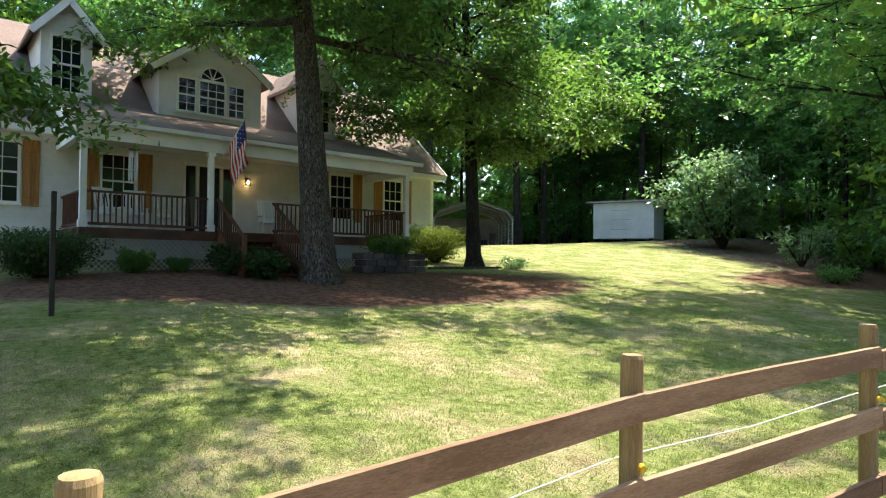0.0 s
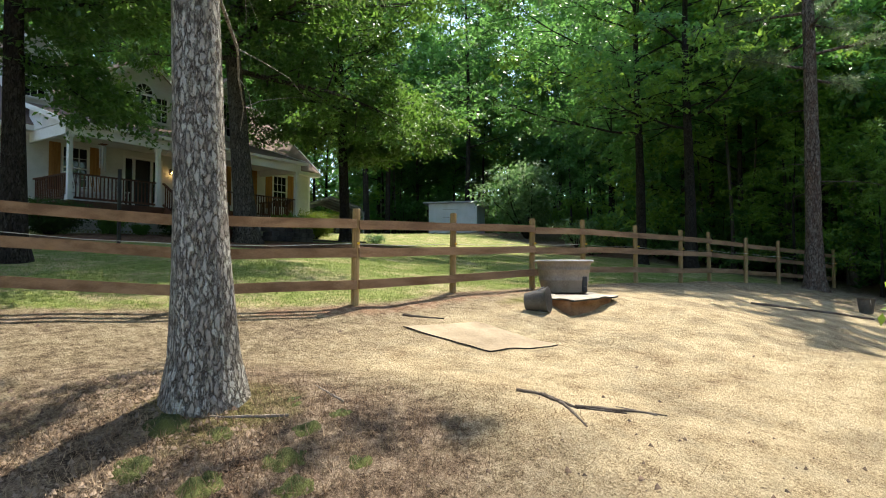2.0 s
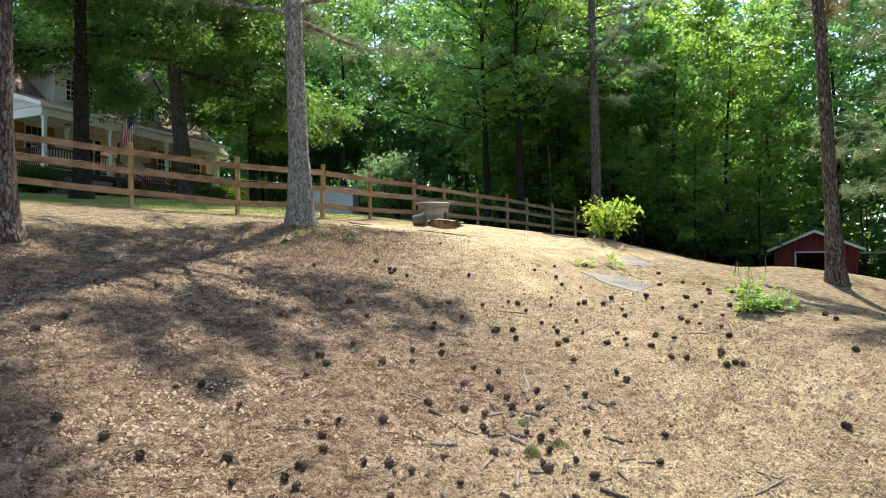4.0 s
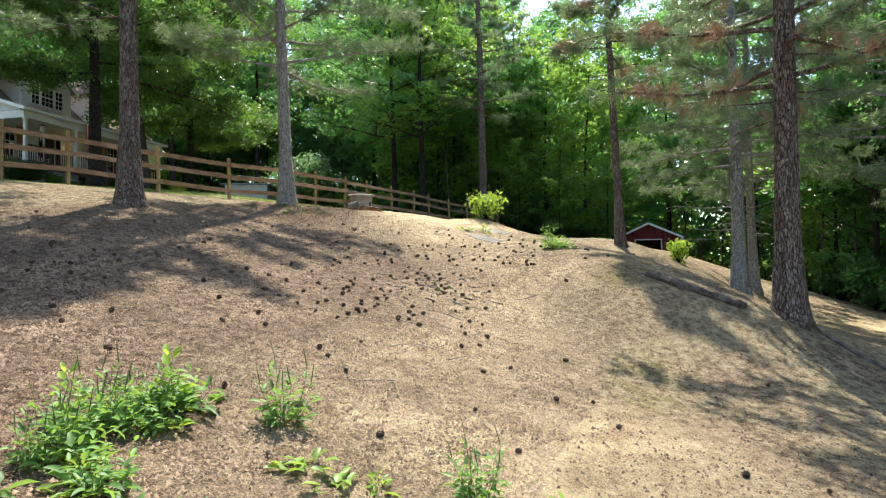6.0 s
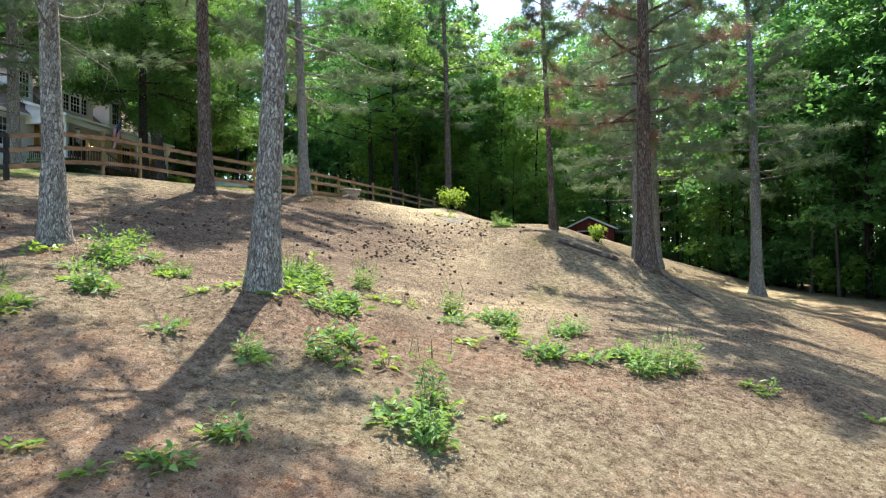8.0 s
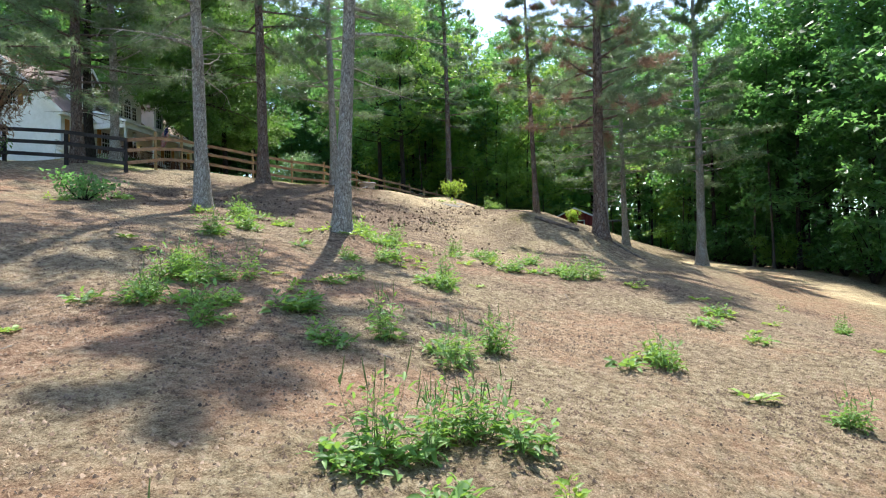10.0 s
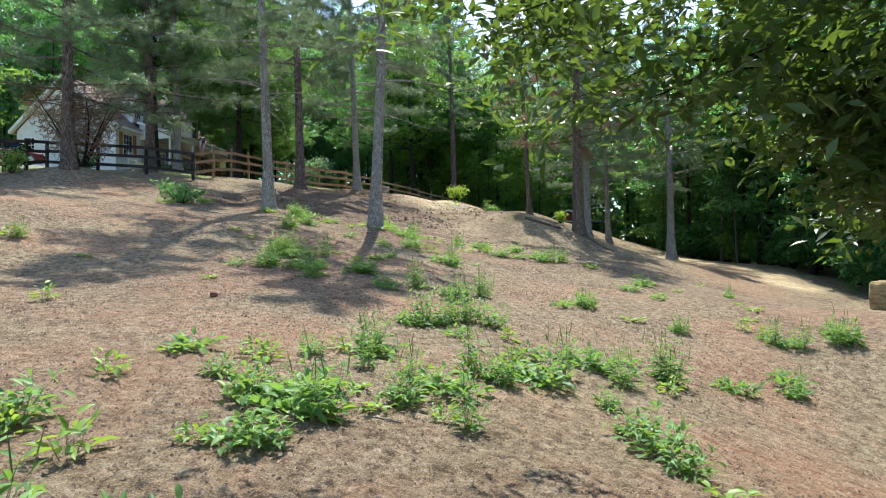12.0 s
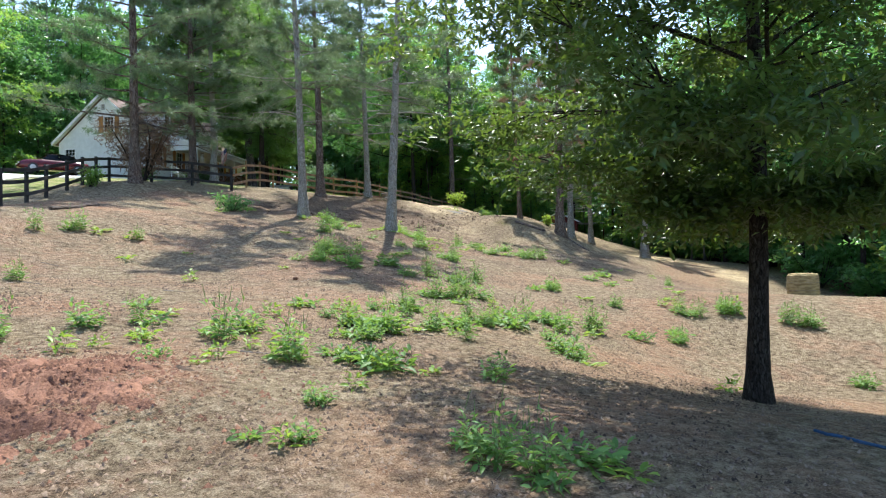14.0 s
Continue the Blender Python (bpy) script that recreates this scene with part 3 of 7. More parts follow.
def build_ground():
    xs, ys = lines(-46, 20, 0.28, 420), lines(-27, 22, 0.28, 420)
    gx, gy = np.meshgrid(xs, ys)
    z = spread(LAND_Y, ys) @ LAND_Z @ spread(LAND_X, xs).T + rise(gx, gy)
    near = np.exp(-((gx + 13) / 45) ** 4 - ((gy + 3) / 32) ** 4)
    bumps, broad, tone = np.zeros_like(z), np.zeros_like(z), np.zeros_like(z)
    for j in range(z.shape[0]):
        for i in range(z.shape[1]):
            if near[j, i] > 0.02:
                p = Vector((gx[j, i], gy[j, i], 0))
                bumps[j, i] = noise.noise(p * 1.7) * 0.6 + noise.noise(p * 0.6)
                broad[j, i] = noise.noise(p * 0.22 + Vector((7, 3, 1)))
                tone[j, i] = noise.noise(p * 0.45 + Vector((1, 9, 4)))
    soil_side = gy < fence_y(gx)
    z += near * bumps * np.where(soil_side, 0.04, 0.02)
    clay_heap = np.exp(-(((gx + 38.0) / 1.5) ** 2 + ((gy + 10.6) / 1.9) ** 2))
    n, m = len(xs), len(ys)
    idx = np.arange(n * m).reshape(m, n)
    quads = np.stack([idx[:-1, :-1], idx[:-1, 1:], idx[1:, 1:], idx[1:, :-1]], -1).reshape(-1, 4)
    me = bpy.data.meshes.new("ground")
    me.vertices.add(n * m)
    me.vertices.foreach_set("co", np.stack([gx, gy, z], -1).astype(np.float32).ravel())
    me.loops.add(quads.size)
    me.loops.foreach_set("vertex_index", quads.astype(np.int32).ravel())
    me.polygons.add(len(quads))
    me.polygons.foreach_set("loop_start", np.arange(0, quads.size, 4, dtype=np.int32))
    me.polygons.foreach_set("use_smooth", [True] * len(quads))
    me.update(calc_edges=True)
    side = gy - fence_y(gx)
    yard = np.clip(side / 0.9 + 0.35, 0, 1) * (gx > -11) * np.clip((44 - gx) / 4, 0, 1) * np.clip((48 - gy) / 6, 0, 1)
    yard = np.maximum(yard, np.clip((gy - 12 - 0.5 * (gx + 15)) / 2, 0, 1) * (gx <= -11))
    # straw bed under the oaks, in front of the porch
    straw = np.clip(1.3 - np.hypot((gx - 8.5) / 9.0, (gy - 18.6) / 3.6) ** 2, 0, 1)
    straw = np.maximum(straw, np.clip(1.2 - np.hypot((gx - 30) / 8, (gy - 17) / 3) ** 2, 0, 1))
    woods = np.clip((gx - 21 - 0.45 * np.clip(gy - 5, 0, 60)) / 5, 0, 1) + np.clip((-24.5 - gy) / 3, 0, 1) + np.clip((gy - 42) / 4, 0, 1)
    litter = np.where(soil_side, 0.05 + 0.3 * np.clip((1.5 - gx) / 5, 0, 1) + 0.5 * tone + 0.35 * broad + 0.75 * np.clip(1 - np.hypot((gx + 9) / 9, (gy + 1) / 6), 0, 1), 0)
    litter += np.clip((-12 - gx) / 8, 0, 0.12) * soil_side
    litter = np.maximum(litter, woods)
    clay = 0.5 * np.clip(broad * 2 + 0.1, 0, 1) * soil_side * np.clip((-12 - gx) / 4, 0, 1)
    clay = np.maximum(clay, (0.4 + 0.28 * tone) * soil_side * np.clip((-13 - gx) / 6, 0, 1))
    clay = np.maximum(clay, 0.62 * np.clip(1 - np.hypot((gx + 20) / 9, (gy - 5) / 4.0) ** 2, 0, 1) * (0.6 + 0.8 * tone))
    clay = np.maximum(clay, 0.5 * np.clip(1.2 - np.hypot((gx + 3) / 16, (gy + 18.5) / 3.2) ** 2, 0, 1))
    clay = np.maximum(clay, 0.7 * np.clip(1 - np.hypot((gx - 6.5) / 2.6, (gy + 2.0) / 1.5) ** 2, 0, 1))
    clay = np.maximum(clay, 1.2 * clay_heap)
    clay = np.maximum(clay, 0.62 * np.exp(-((side + 0.25) / 0.4) ** 2) * np.clip((gx + 1) / 2, 0, 1) * np.clip((9 - gx) / 2, 0, 1))
    # bright bare sand: the trampled flat by the fence, the worn path down the ridge and the track below
    sand = np.clip(1.25 - np.hypot((gx - 7.5) / 10.5, (gy - 1.2) / 4.6) ** 2, 0, 1)
    for px, py, rr in ((-0.5, -2.6, 2.6), (1.8, -1.2, 2.4), (-2.6, -4.2, 2.2), (-3.5, -5.6, 2.6), (-6.5, -5.6, 2.4), (-9.8, -5.8, 2.4), (-12.8, -6.8, 2.4), (-13.2, -8.2, 1.8), (-11.2, -8.3, 2.2), (6.0, -17.3, 2.4), (1.6, -19.7, 2.6), (-2.2, -21.2, 2.4), (9.5, -16.8, 2.2), (3.6, -18.5, 2.4)):
        sand = np.maximum(sand, ((1.1 if py < -15 else 0.62) + 0.3 * tone) * np.exp(-((gx - px) ** 2 + (gy - py) ** 2) / rr ** 2))
    sand = np.maximum(sand, np.where(gx < -18, 0.3 + 0.35 * tone, 0)) * soil_side
    moss = 0.55 * np.clip(1 - np.hypot((gx + 3.2) / 2.2, (gy + 7.6) / 1.2) ** 2, 0, 1) + 0.5 * np.clip(1 - np.hypot((gx - 2.4) / 2.5, (gy + 4.4) / 1.2) ** 2, 0, 1)
    moss = np.maximum(moss, 0.62 * np.clip(1 - np.hypot((gx + 1.5) / 1.2, (gy - 2.6) / 0.9) ** 2, 0, 1))
    litter = np.maximum(litter, 0.9 * np.clip(1 - np.hypot((gx + 2.0) / 3.0, (gy - 1.8) / 2.2) ** 2, 0, 1))
    sand = sand * (1 - np.clip(1.3 * np.clip(1 - np.hypot((gx + 2.2) / 3.2, (gy - 1.8) / 2.4) ** 2, 0, 1), 0, 1))
    moss = np.maximum(moss, 0.6 * np.clip(1 - np.hypot((gx - 5.6) / 1.3, (gy - 4.9) / 0.5) ** 2, 0, 1))
    moss = np.maximum(moss, 0.45 * np.clip(1 - np.hypot((gx + 8) / 4, (gy + 8.6) / 1.4) ** 2, 0, 1))
    grass = yard * (1 - np.clip(straw * 1.4 - 0.2, 0, 1)) * (1 - np.clip(woods, 0, 1))
    for name, a in (("sand", sand), ("grass", grass), ("straw", straw * yard), ("litter", litter), ("clay", clay), ("moss", moss)):
        at = me.attributes.new(name, "FLOAT", "POINT")
        at.data.foreach_set("value", np.clip(a, 0, 1.2).astype(np.float32).ravel())
    me.materials.append(MAT["ground"])
    FIELD.extend((xs, ys, z))
    return tagged(new("ground", me), "sandy brown hillside with needle litter, red clay and mown grass", "ground", kind="structure")


ground = build_ground()


def soil_many(x, y):
    """Heights of the finished ground, bumps and all."""
    xs, ys, z = FIELD
    i = np.clip(np.searchsorted(xs, x) - 1, 0, len(xs) - 2)
    j = np.clip(np.searchsorted(ys, y) - 1, 0, len(ys) - 2)
    u, w = (x - xs[i]) / (xs[i + 1] - xs[i]), (y - ys[j]) / (ys[j + 1] - ys[j])
    return (z[j, i] * (1 - u) + z[j, i + 1] * u) * (1 - w) + (z[j + 1, i] * (1 - u) + z[j + 1, i + 1] * u) * w


def soil(x, y):
    return float(soil_many(np.array([x]), np.array([y]))[0])


# ---- fence ----
BEHIND = -1     # rails are nailed on the yard's side of the posts


def rail_fence(name, pts, post_mat, rail_mat, label, posts_from=0, rounded=True, wire=True, top=1.57, rails=(1.3, 0.86, 0.36), radius=0.062, skip_last=False):
    f = thing(name, label, "fence", pose(pts[0][0], pts[0][1], 0))
    ox, oy = pts[0]
    rnd = random.Random(len(pts) * 7 + int(ox))
    feet = []
    for i, (x, y) in enumerate(pts):
        z = land(x, y) - SUNK.get((x, y), 0.0)
        feet.append((x - ox, y - oy, z))
        if i < posts_from or (skip_last and i == len(pts) - 1):
            continue
        h = top + rnd.uniform(-0.04, 0.04)
        lean = (rnd.uniform(-0.012, 0.012), rnd.uniform(-0.012, 0.012))
        if rounded:
            v, q = tube([(lean[0] * a, lean[1] * a, a) for a in (-0.4, 0.0, h * 0.5, h - 0.02, h)], [radius * 1.05, radius * 1.03, radius, radius * 0.97, radius * 0.86], 12, 0.03, i)
            po = mesh_part("post", v, q, post_mat, f, smooth=False)
        else:
            bm = bmesh.new()
            box(bm, -radius, radius, -radius, radius, -0.25, h, 0.006)
            po = part("post", bm, post_mat, f)
        po.location = (x - ox, y - oy, z)
        if wire:
            v, q = tube([(-0.01, -radius - 0.045, 1.0), (0.01, -radius - 0.01, 1.0)], [0.018, 0.022], 8)
            kn = mesh_part("insulator", v, q, "yellow", po)
    for i in range(len(pts) - 1):
        a, b = Vector(feet[i]), Vector(feet[i + 1])
        d = (b - a)
        n = Vector((d.y, -d.x, 0)).normalized() * (radius + 0.019) * BEHIND
        for h in rails:
            bm = bmesh.new()
            e1, e2 = rnd.uniform(-0.02, 0.02), rnd.uniform(-0.02, 0.02)
            u = d.normalized()
            vs = bar(bm, a + n + Vector((0, 0, h + e1)) + u * 0.006, b + n + Vector((0, 0, h + e2)) - u * 0.006, 0.038, 0.142)
            bmesh.ops.subdivide_edges(bm, edges=[e for e in bm.edges if e.calc_length() > 1], cuts=3)
            for v in bm.verts:
                v.co.z += 0.004 * math.sin(v.co.x * 2.1 + h * 9)
                v.co += n.normalized() * 0.006 * math.sin(v.co.x * 3 + h * 5)
            part("rail", bm, rail_mat, f)
        if wire:
            mid = (a + b) / 2 + Vector((0, 0, 0.97)) - n * 1.3
            v, q = tube([a - n * 1.3 + Vector((0, 0, 1.0)), mid, b - n * 1.3 + Vector((0, 0, 1.0))], [0.004] * 3, 5)
            mesh_part("wire", v, q, "wire", f)
    return f


rail_fence("front_fence", FRONT, "post", "fence", "weathered three-rail wooden fence on round posts", wire=True)
rail_fence("east_fence", EAST, "post", "fence", "weathered three-rail fence running into the woods", posts_from=1)
rail_fence("back_fence", BACK, "post", "fence", "shaded three-rail wooden fence along the yard", posts_from=1, wire=False, skip_last=True)
rail_fence("drive_fence", DRIVE, "black_fence", "black_fence", "black painted rail fence beside the concrete drive", rounded=False, wire=False, top=1.4, radius=0.06)

# ---- trees ----
NP = np.random.RandomState


def bough(start, direction, length, radius, rnd, bend=0.25, steps=5, lift=0.0):
    """A limb that wanders: its path and radii."""
    p, d = Vector(start), Vector(direction).normalized()
    path, radii = [p.copy()], [radius]
    for i in range(steps):
        d = (d + Vector((rnd.uniform(-bend, bend), rnd.uniform(-bend, bend), rnd.uniform(-bend, bend) * 0.6 + lift))).normalized()
        p = p + d * length / steps
        path.append(p.copy())
        radii.append(radius * (1 - 0.85 * (i + 1) / steps))
    return path, radii


def trunk_path(height, lean, rnd, sway=0.12, steps=10):
    pts = []
    wx, wy = rnd.uniform(0, 6), rnd.uniform(0, 6)
    for i in range(steps + 1):
        a = i / steps
        pts.append(Vector((lean[0] * height * a + sway * math.sin(wx + 5 * a) * a, lean[1] * height * a + sway * math.sin(wy + 4 * a) * a, height * a)))
    return pts


def trunk_radii(base, steps, flare=1.45, taper=0.75):
    r = [base * (1 - taper * i / steps) for i in range(steps + 1)]
    r[0] *= flare
    return r


def spray_leaves(cen, rad, axis_xy, leaves, leaf, npr, per, reach, low, ratio, single):
    """Leaves in flat, drooping sprays about the twig ends: lit above, dark below, with gaps between."""
    n = max(1, leaves // per)
    pick = (npr.uniform(0, 1, n) ** low * len(cen)).astype(int)      # low > 1: the lower boughs bear more
    off = npr.normal(size=(n, 3))
    off /= np.linalg.norm(off, axis=1, keepdims=True)
    off *= npr.uniform(0, 1, (n, 1)) ** 0.5 * rad[pick][:, None]
    off[:, 2] *= 0.6
    mid = cen[pick] + off
    out = mid - np.column_stack([axis_xy[pick], mid[:, 2]])
    out[:, 2] = 0
    out /= np.linalg.norm(out, axis=1, keepdims=True) + 1e-6
    out += npr.normal(size=(n, 3)) * np.array([0.55, 0.55, 0.1])
    out[:, 2] = npr.uniform(-0.5, 0.15, n)
    out /= np.linalg.norm(out, axis=1, keepdims=True)
    nor = np.array([0, 0, 1.0]) + npr.normal(size=(n, 3)) * 0.28
    side = np.cross(nor, out)
    side /= np.linalg.norm(side, axis=1, keepdims=True)
    nor = np.cross(out, side)
    k = np.repeat(np.arange(n), per)
    m = len(k)
    a, b = npr.uniform(-0.5, 0.7, m), npr.uniform(-1, 1, m)
    b *= 0.42 * (1 - 0.6 * np.abs(a))
    size = (reach * npr.uniform(0.6, 1.35, n))[k][:, None]
    p = mid[k] + out[k] * a[:, None] * size + side[k] * b[:, None] * size + nor[k] * npr.normal(0, 0.05, (m, 1)) * size
    p[:, 2] -= (0.22 * np.abs(a) ** 1.5 * size[:, 0])
    ln = nor[k] + npr.normal(size=(m, 3)) * 0.38
    ln /= np.linalg.norm(ln, axis=1, keepdims=True)
    return leaf_quads(p, ln, leaf * npr.uniform(0.65, 1.3, m), npr, ratio, 0.35, single)


def broadleaf(name, label, seed, height, base, crown_from, spread_r, leaves, leaf, mat, bark, lean=(0, 0), limbs=16, ratio=0.5, clump=0.75, category="tree", low_droop=0.0, twigs=True, single=False, low=1.0, per=18, reach_s=0.8, skirt=()):
    """Trunk, wandering limbs with side twigs, and a crown of leaf sprays with gaps between."""
    rnd, npr = random.Random(seed), NP(seed)
    t = thing(name, label, category)
    path = trunk_path(height * 0.93, lean, rnd, 0.25, 10)
    root = [Vector((0, 0, -0.3)), Vector((0, 0, 0.05)), Vector((lean[0] * 0.45, lean[1] * 0.45, 0.45))]
    radii = trunk_radii(base, 10, 1.0, 0.88)
    groups = [tube(root + path[1:], [base * 1.75, base * 1.45, base * 1.08] + radii[1:], 14, 0.05, seed)]
    tips = []
    whorl = []
    for k in range(limbs):
        a = (k + 0.5) / limbs
        z = crown_from + (height * 0.9 - crown_from) * a ** 0.9
        ang = k * 2.4 + rnd.uniform(-0.4, 0.4)
        reach = spread_r * (1.05 - 0.55 * a) * rnd.uniform(0.75, 1.15) * (0.75 + 0.5 * min(1, a * 4))
        whorl.append((z, ang, reach, 0.15 + 0.8 * a - low_droop * (1 - a), a))
    for z, ang, reach, up in skirt:        # extra low boughs
        whorl.insert(0, (z, ang, reach, up, 0.0))
    for z, ang, reach, up, a in whorl:
        f = z / (height * 0.93) * 10
        i = min(int(f), 9)
        p = path[i].lerp(path[i + 1], f - i)
        d = Vector((math.cos(ang), math.sin(ang), up))
        bp, br = bough(p, d, reach, max(0.02, base * 0.27 * (1 - 0.65 * a)), rnd, 0.22, 6, 0.02)
        groups.append(tube(bp, br, 6 if twigs else 4, 0, 0, False))
        for j in range(1, 7):
            tips.append((bp[j], 0.5 + 0.12 * reach))
            for _ in range(2):
                sp, sr = bough(bp[j], (bp[j] - bp[j - 1]).normalized() + Vector((rnd.uniform(-1, 1), rnd.uniform(-1, 1), rnd.uniform(-0.5, 0.5))), reach * rnd.uniform(0.2, 0.38), br[j] * 0.6 + 0.008, rnd, 0.3, 3)
                if twigs:
                    groups.append(tube(sp, sr, 3, 0, 0, False))
                tips.append((sp[2], 0.45 + 0.09 * reach))
                tips.append((sp[3], 0.4 + 0.07 * reach))
    v, q = join(groups)
    mesh_part("trunk", v, q, bark, t, smooth=True)
    cen = np.array([tuple(p) for p, _ in tips])
    rad = np.array([r for _, r in tips]) * clump
    axis_xy = np.array([(lean[0] * p.z, lean[1] * p.z) for p, _ in tips])
    lv, lf = spray_leaves(cen, rad, axis_xy, leaves, leaf, npr, per, reach_s, low, ratio, single)
    tri_object("crown", lv, lf, mat, t)
    return t


def needle_tufts(cen, dirs, npr, per, length, width):
    """Bunches of long thin needles that fan out from each tuft's end."""
    n = len(cen)
    d = np.repeat(dirs, per, 0) * 0.55 + npr.normal(size=(n * per, 3)) * 0.75
    d /= np.linalg.norm(d, axis=1, keepdims=True)
    p = np.repeat(cen, per, 0) + npr.normal(size=(n * per, 3)) * 0.05
    s = np.cross(d, npr.normal(size=(n * per, 3)))
    s /= np.linalg.norm(s, axis=1, keepdims=True)
    L = length * npr.uniform(0.6, 1.15, (n * per, 1))
    v = np.stack([p - s * width / 2, p + s * width / 2, p + d * L - np.array([0, 0, 1.0]) * L * 0.18], 1)
    return v.reshape(-1, 3), np.arange(n * per * 3).reshape(-1, 3)


def pine(name, label, seed, height, base, crown_from, reach, bark, lean=(0, 0), boughs=50, per=36, dead=7, tuft=0.34, width=0.021, dead_from=3.5, category="pine", snag=(), rust=0.0):
    """A tall bare trunk, dead snags below, and boughs in loose whorls that carry needle tufts."""
    rnd, npr = random.Random(seed), NP(seed)
    t = thing(name, label, category)
    path = trunk_path(height, lean, rnd, 0.15, 12)
    root = [Vector((0, 0, -0.3)), Vector((0, 0, 0.03)), Vector((lean[0] * 0.35, lean[1] * 0.35, 0.35)), Vector((lean[0] * 1.0, lean[1] * 1.0, 1.0))]
    groups = [tube(root + path[1:], [base * 2.0, base * 1.6, base * 1.3, base * 1.12] + trunk_radii(base, 12, 1, 0.8)[1:], 20, 0.045, seed)]
    cen, dirs = [], []

    def at(z):
        f = min(z / height, 0.999) * 12
        return path[int(f)].lerp(path[int(f) + 1], f - int(f))

    for k in range(boughs):
        a = (k + rnd.uniform(0, 0.8)) / boughs
        z = crown_from + (height - crown_from) * a
        ang = k * 2.4 + rnd.uniform(-0.5, 0.5)
        length = reach * (1 - 0.75 * a) * rnd.uniform(0.6, 1.15)
        bp, br = bough(at(z), (math.cos(ang), math.sin(ang), -0.05 + 0.6 * a), length, base * 0.2 * (1 - 0.6 * a) + 0.012, rnd, 0.16, 6, 0.015)
        groups.append(tube(bp, br, 5, 0, 0, False))
        for j in range(2, 7):
            for s in range(6):
                d = ((bp[j] - bp[j - 1]).normalized() + Vector((rnd.uniform(-1, 1), rnd.uniform(-1, 1), rnd.uniform(-0.25, 0.6)))).normalized()
                p = bp[j] + d * rnd.uniform(0.05, 0.16 * length + 0.15)
                if s < 2:
                    groups.append(tube([bp[j], p], [0.01, 0.005], 3, 0, 0, False))
                cen.append(p)
                dirs.append(d)
    for k in range(dead):
        z = rnd.uniform(dead_from, crown_from + 1)
        ang = rnd.uniform(0, 6.28)
        bp, br = bough(at(z), (math.cos(ang), math.sin(ang), rnd.uniform(-0.1, 0.25)), rnd.uniform(0.6, 3.2), 0.028, rnd, 0.26, 6, -0.02)
        groups.append(tube(bp, br, 4, 0, 0, False))
        for j in (3, 4, 5):
            sp, sr = bough(bp[j], (rnd.uniform(-1, 1), rnd.uniform(-1, 1), rnd.uniform(-0.8, 0.3)), rnd.uniform(0.3, 0.9), 0.009, rnd, 0.4, 3)
            groups.append(tube(sp, sr, 3, 0, 0, False))
    for z, ang, length, up in snag:        # long bare boughs with forked twigs
        bp, br = bough(at(z), (math.cos(ang), math.sin(ang), up), length, 0.045, rnd, 0.12, 10, -0.035)
        groups.append(tube(bp, br, 6, 0, 0, False))
        for j in range(3, 11):
            sp, sr = bough(bp[j], (bp[j] - bp[j - 1]).normalized() + Vector((rnd.uniform(-1, 1), rnd.uniform(-1, 1), rnd.uniform(-0.9, 0.4))), length * rnd.uniform(0.1, 0.28), 0.014, rnd, 0.3, 4, -0.03)
            groups.append(tube(sp, sr, 4, 0, 0, False))
    v, q = join(groups)
    mesh_part("trunk", v, q, bark, t, smooth=True)
    cen, dirs = np.array([tuple(p) for p in cen]), np.array([tuple(p) for p in dirs])
    # whole twigs of brown needles, mostly on the lower boughs
    dry = np.repeat(npr.uniform(0, 1, len(cen) // 6), 6) < rust * np.repeat(np.linspace(2.2, 0.2, len(cen) // 6), 6)
    nv, nf = needle_tufts(cen[~dry], dirs[~dry], npr, per, tuft, width)
    tri_object("crown", nv, nf, "needle", t)
    if dry.any():
        nv, nf = needle_tufts(cen[dry], dirs[dry], npr, per, tuft, width)
        tri_object("dead_foliage", nv, nf, "dead_needle", t, "twigs of rusty dead needles")
    return t


def stand(ob, x, y, turn=0, size=1.0):
    """Sets a thing on the ground."""
    ob.matrix_basis = pose(x, y, soil(x, y), 0, 0, turn) @ Matrix.Scale(size, 4)
    return ob


def put_copy(ob, x, y, turn, size=1.0, sink=0.0):
    c = copy_thing(ob, pose(x, y, soil(x, y) - sink, 0, 0, turn))
    c.scale = (size, size, size)
    return c


stand(pine("pine", "tall pine with grey plated bark and lichen at the foot", 11, 19, 0.215, 4.1, 4.5, "pine_bark", (-0.03, 0.015), boughs=74, per=32, width=0.021), -1.52, 2.8)
stand(pine("pine", "tall leaning pine with pale plated bark", 12, 20, 0.21, 6.0, 3.4, "pine_bark", (0.05, -0.03), per=24, snag=((5.4, 5.35, 3.4, 0.02), (6.3, 2.2, 2.4, 0.2), (5.9, 5.9, 2.6, 0.25))), -16.66, -5.45)
stand(pine("pine", "pine with reddish bark by the fence", 13, 21, 0.25, 6.5, 3.8, "red_bark", (0.0, 0.02)), -6.81, 3.66)
stand(pine("pine", "tall pine with grey plated bark on the slope", 14, 19, 0.2, 5.6, 3.4, "pine_bark", (-0.01, 0.03), per=24, dead=12, snag=((4.6, 2.2, 3.0, 0.1), (5.3, 5.2, 1.6, 0.1))), -16.62, -0.95, 40)
stand(pine("pine", "slender dark pine on the crest", 15, 18, 0.17, 7.0, 2.6, "red_bark", (-0.03, 0.025), boughs=38, rust=0.1), 6.1, -6.7)
stand(pine("pine", "stout reddish pine beside the fallen log", 16, 20, 0.27, 4.6, 4.2, "red_bark", (0.0, 0.0), boughs=62, rust=0.14), -3.3, -11.15)
stand(pine("pine", "pale straight pine by the clay track", 17, 19, 0.27, 5.0, 4.2, "pine_bark", (0.0, 0.0)), 7.49, -15.97)
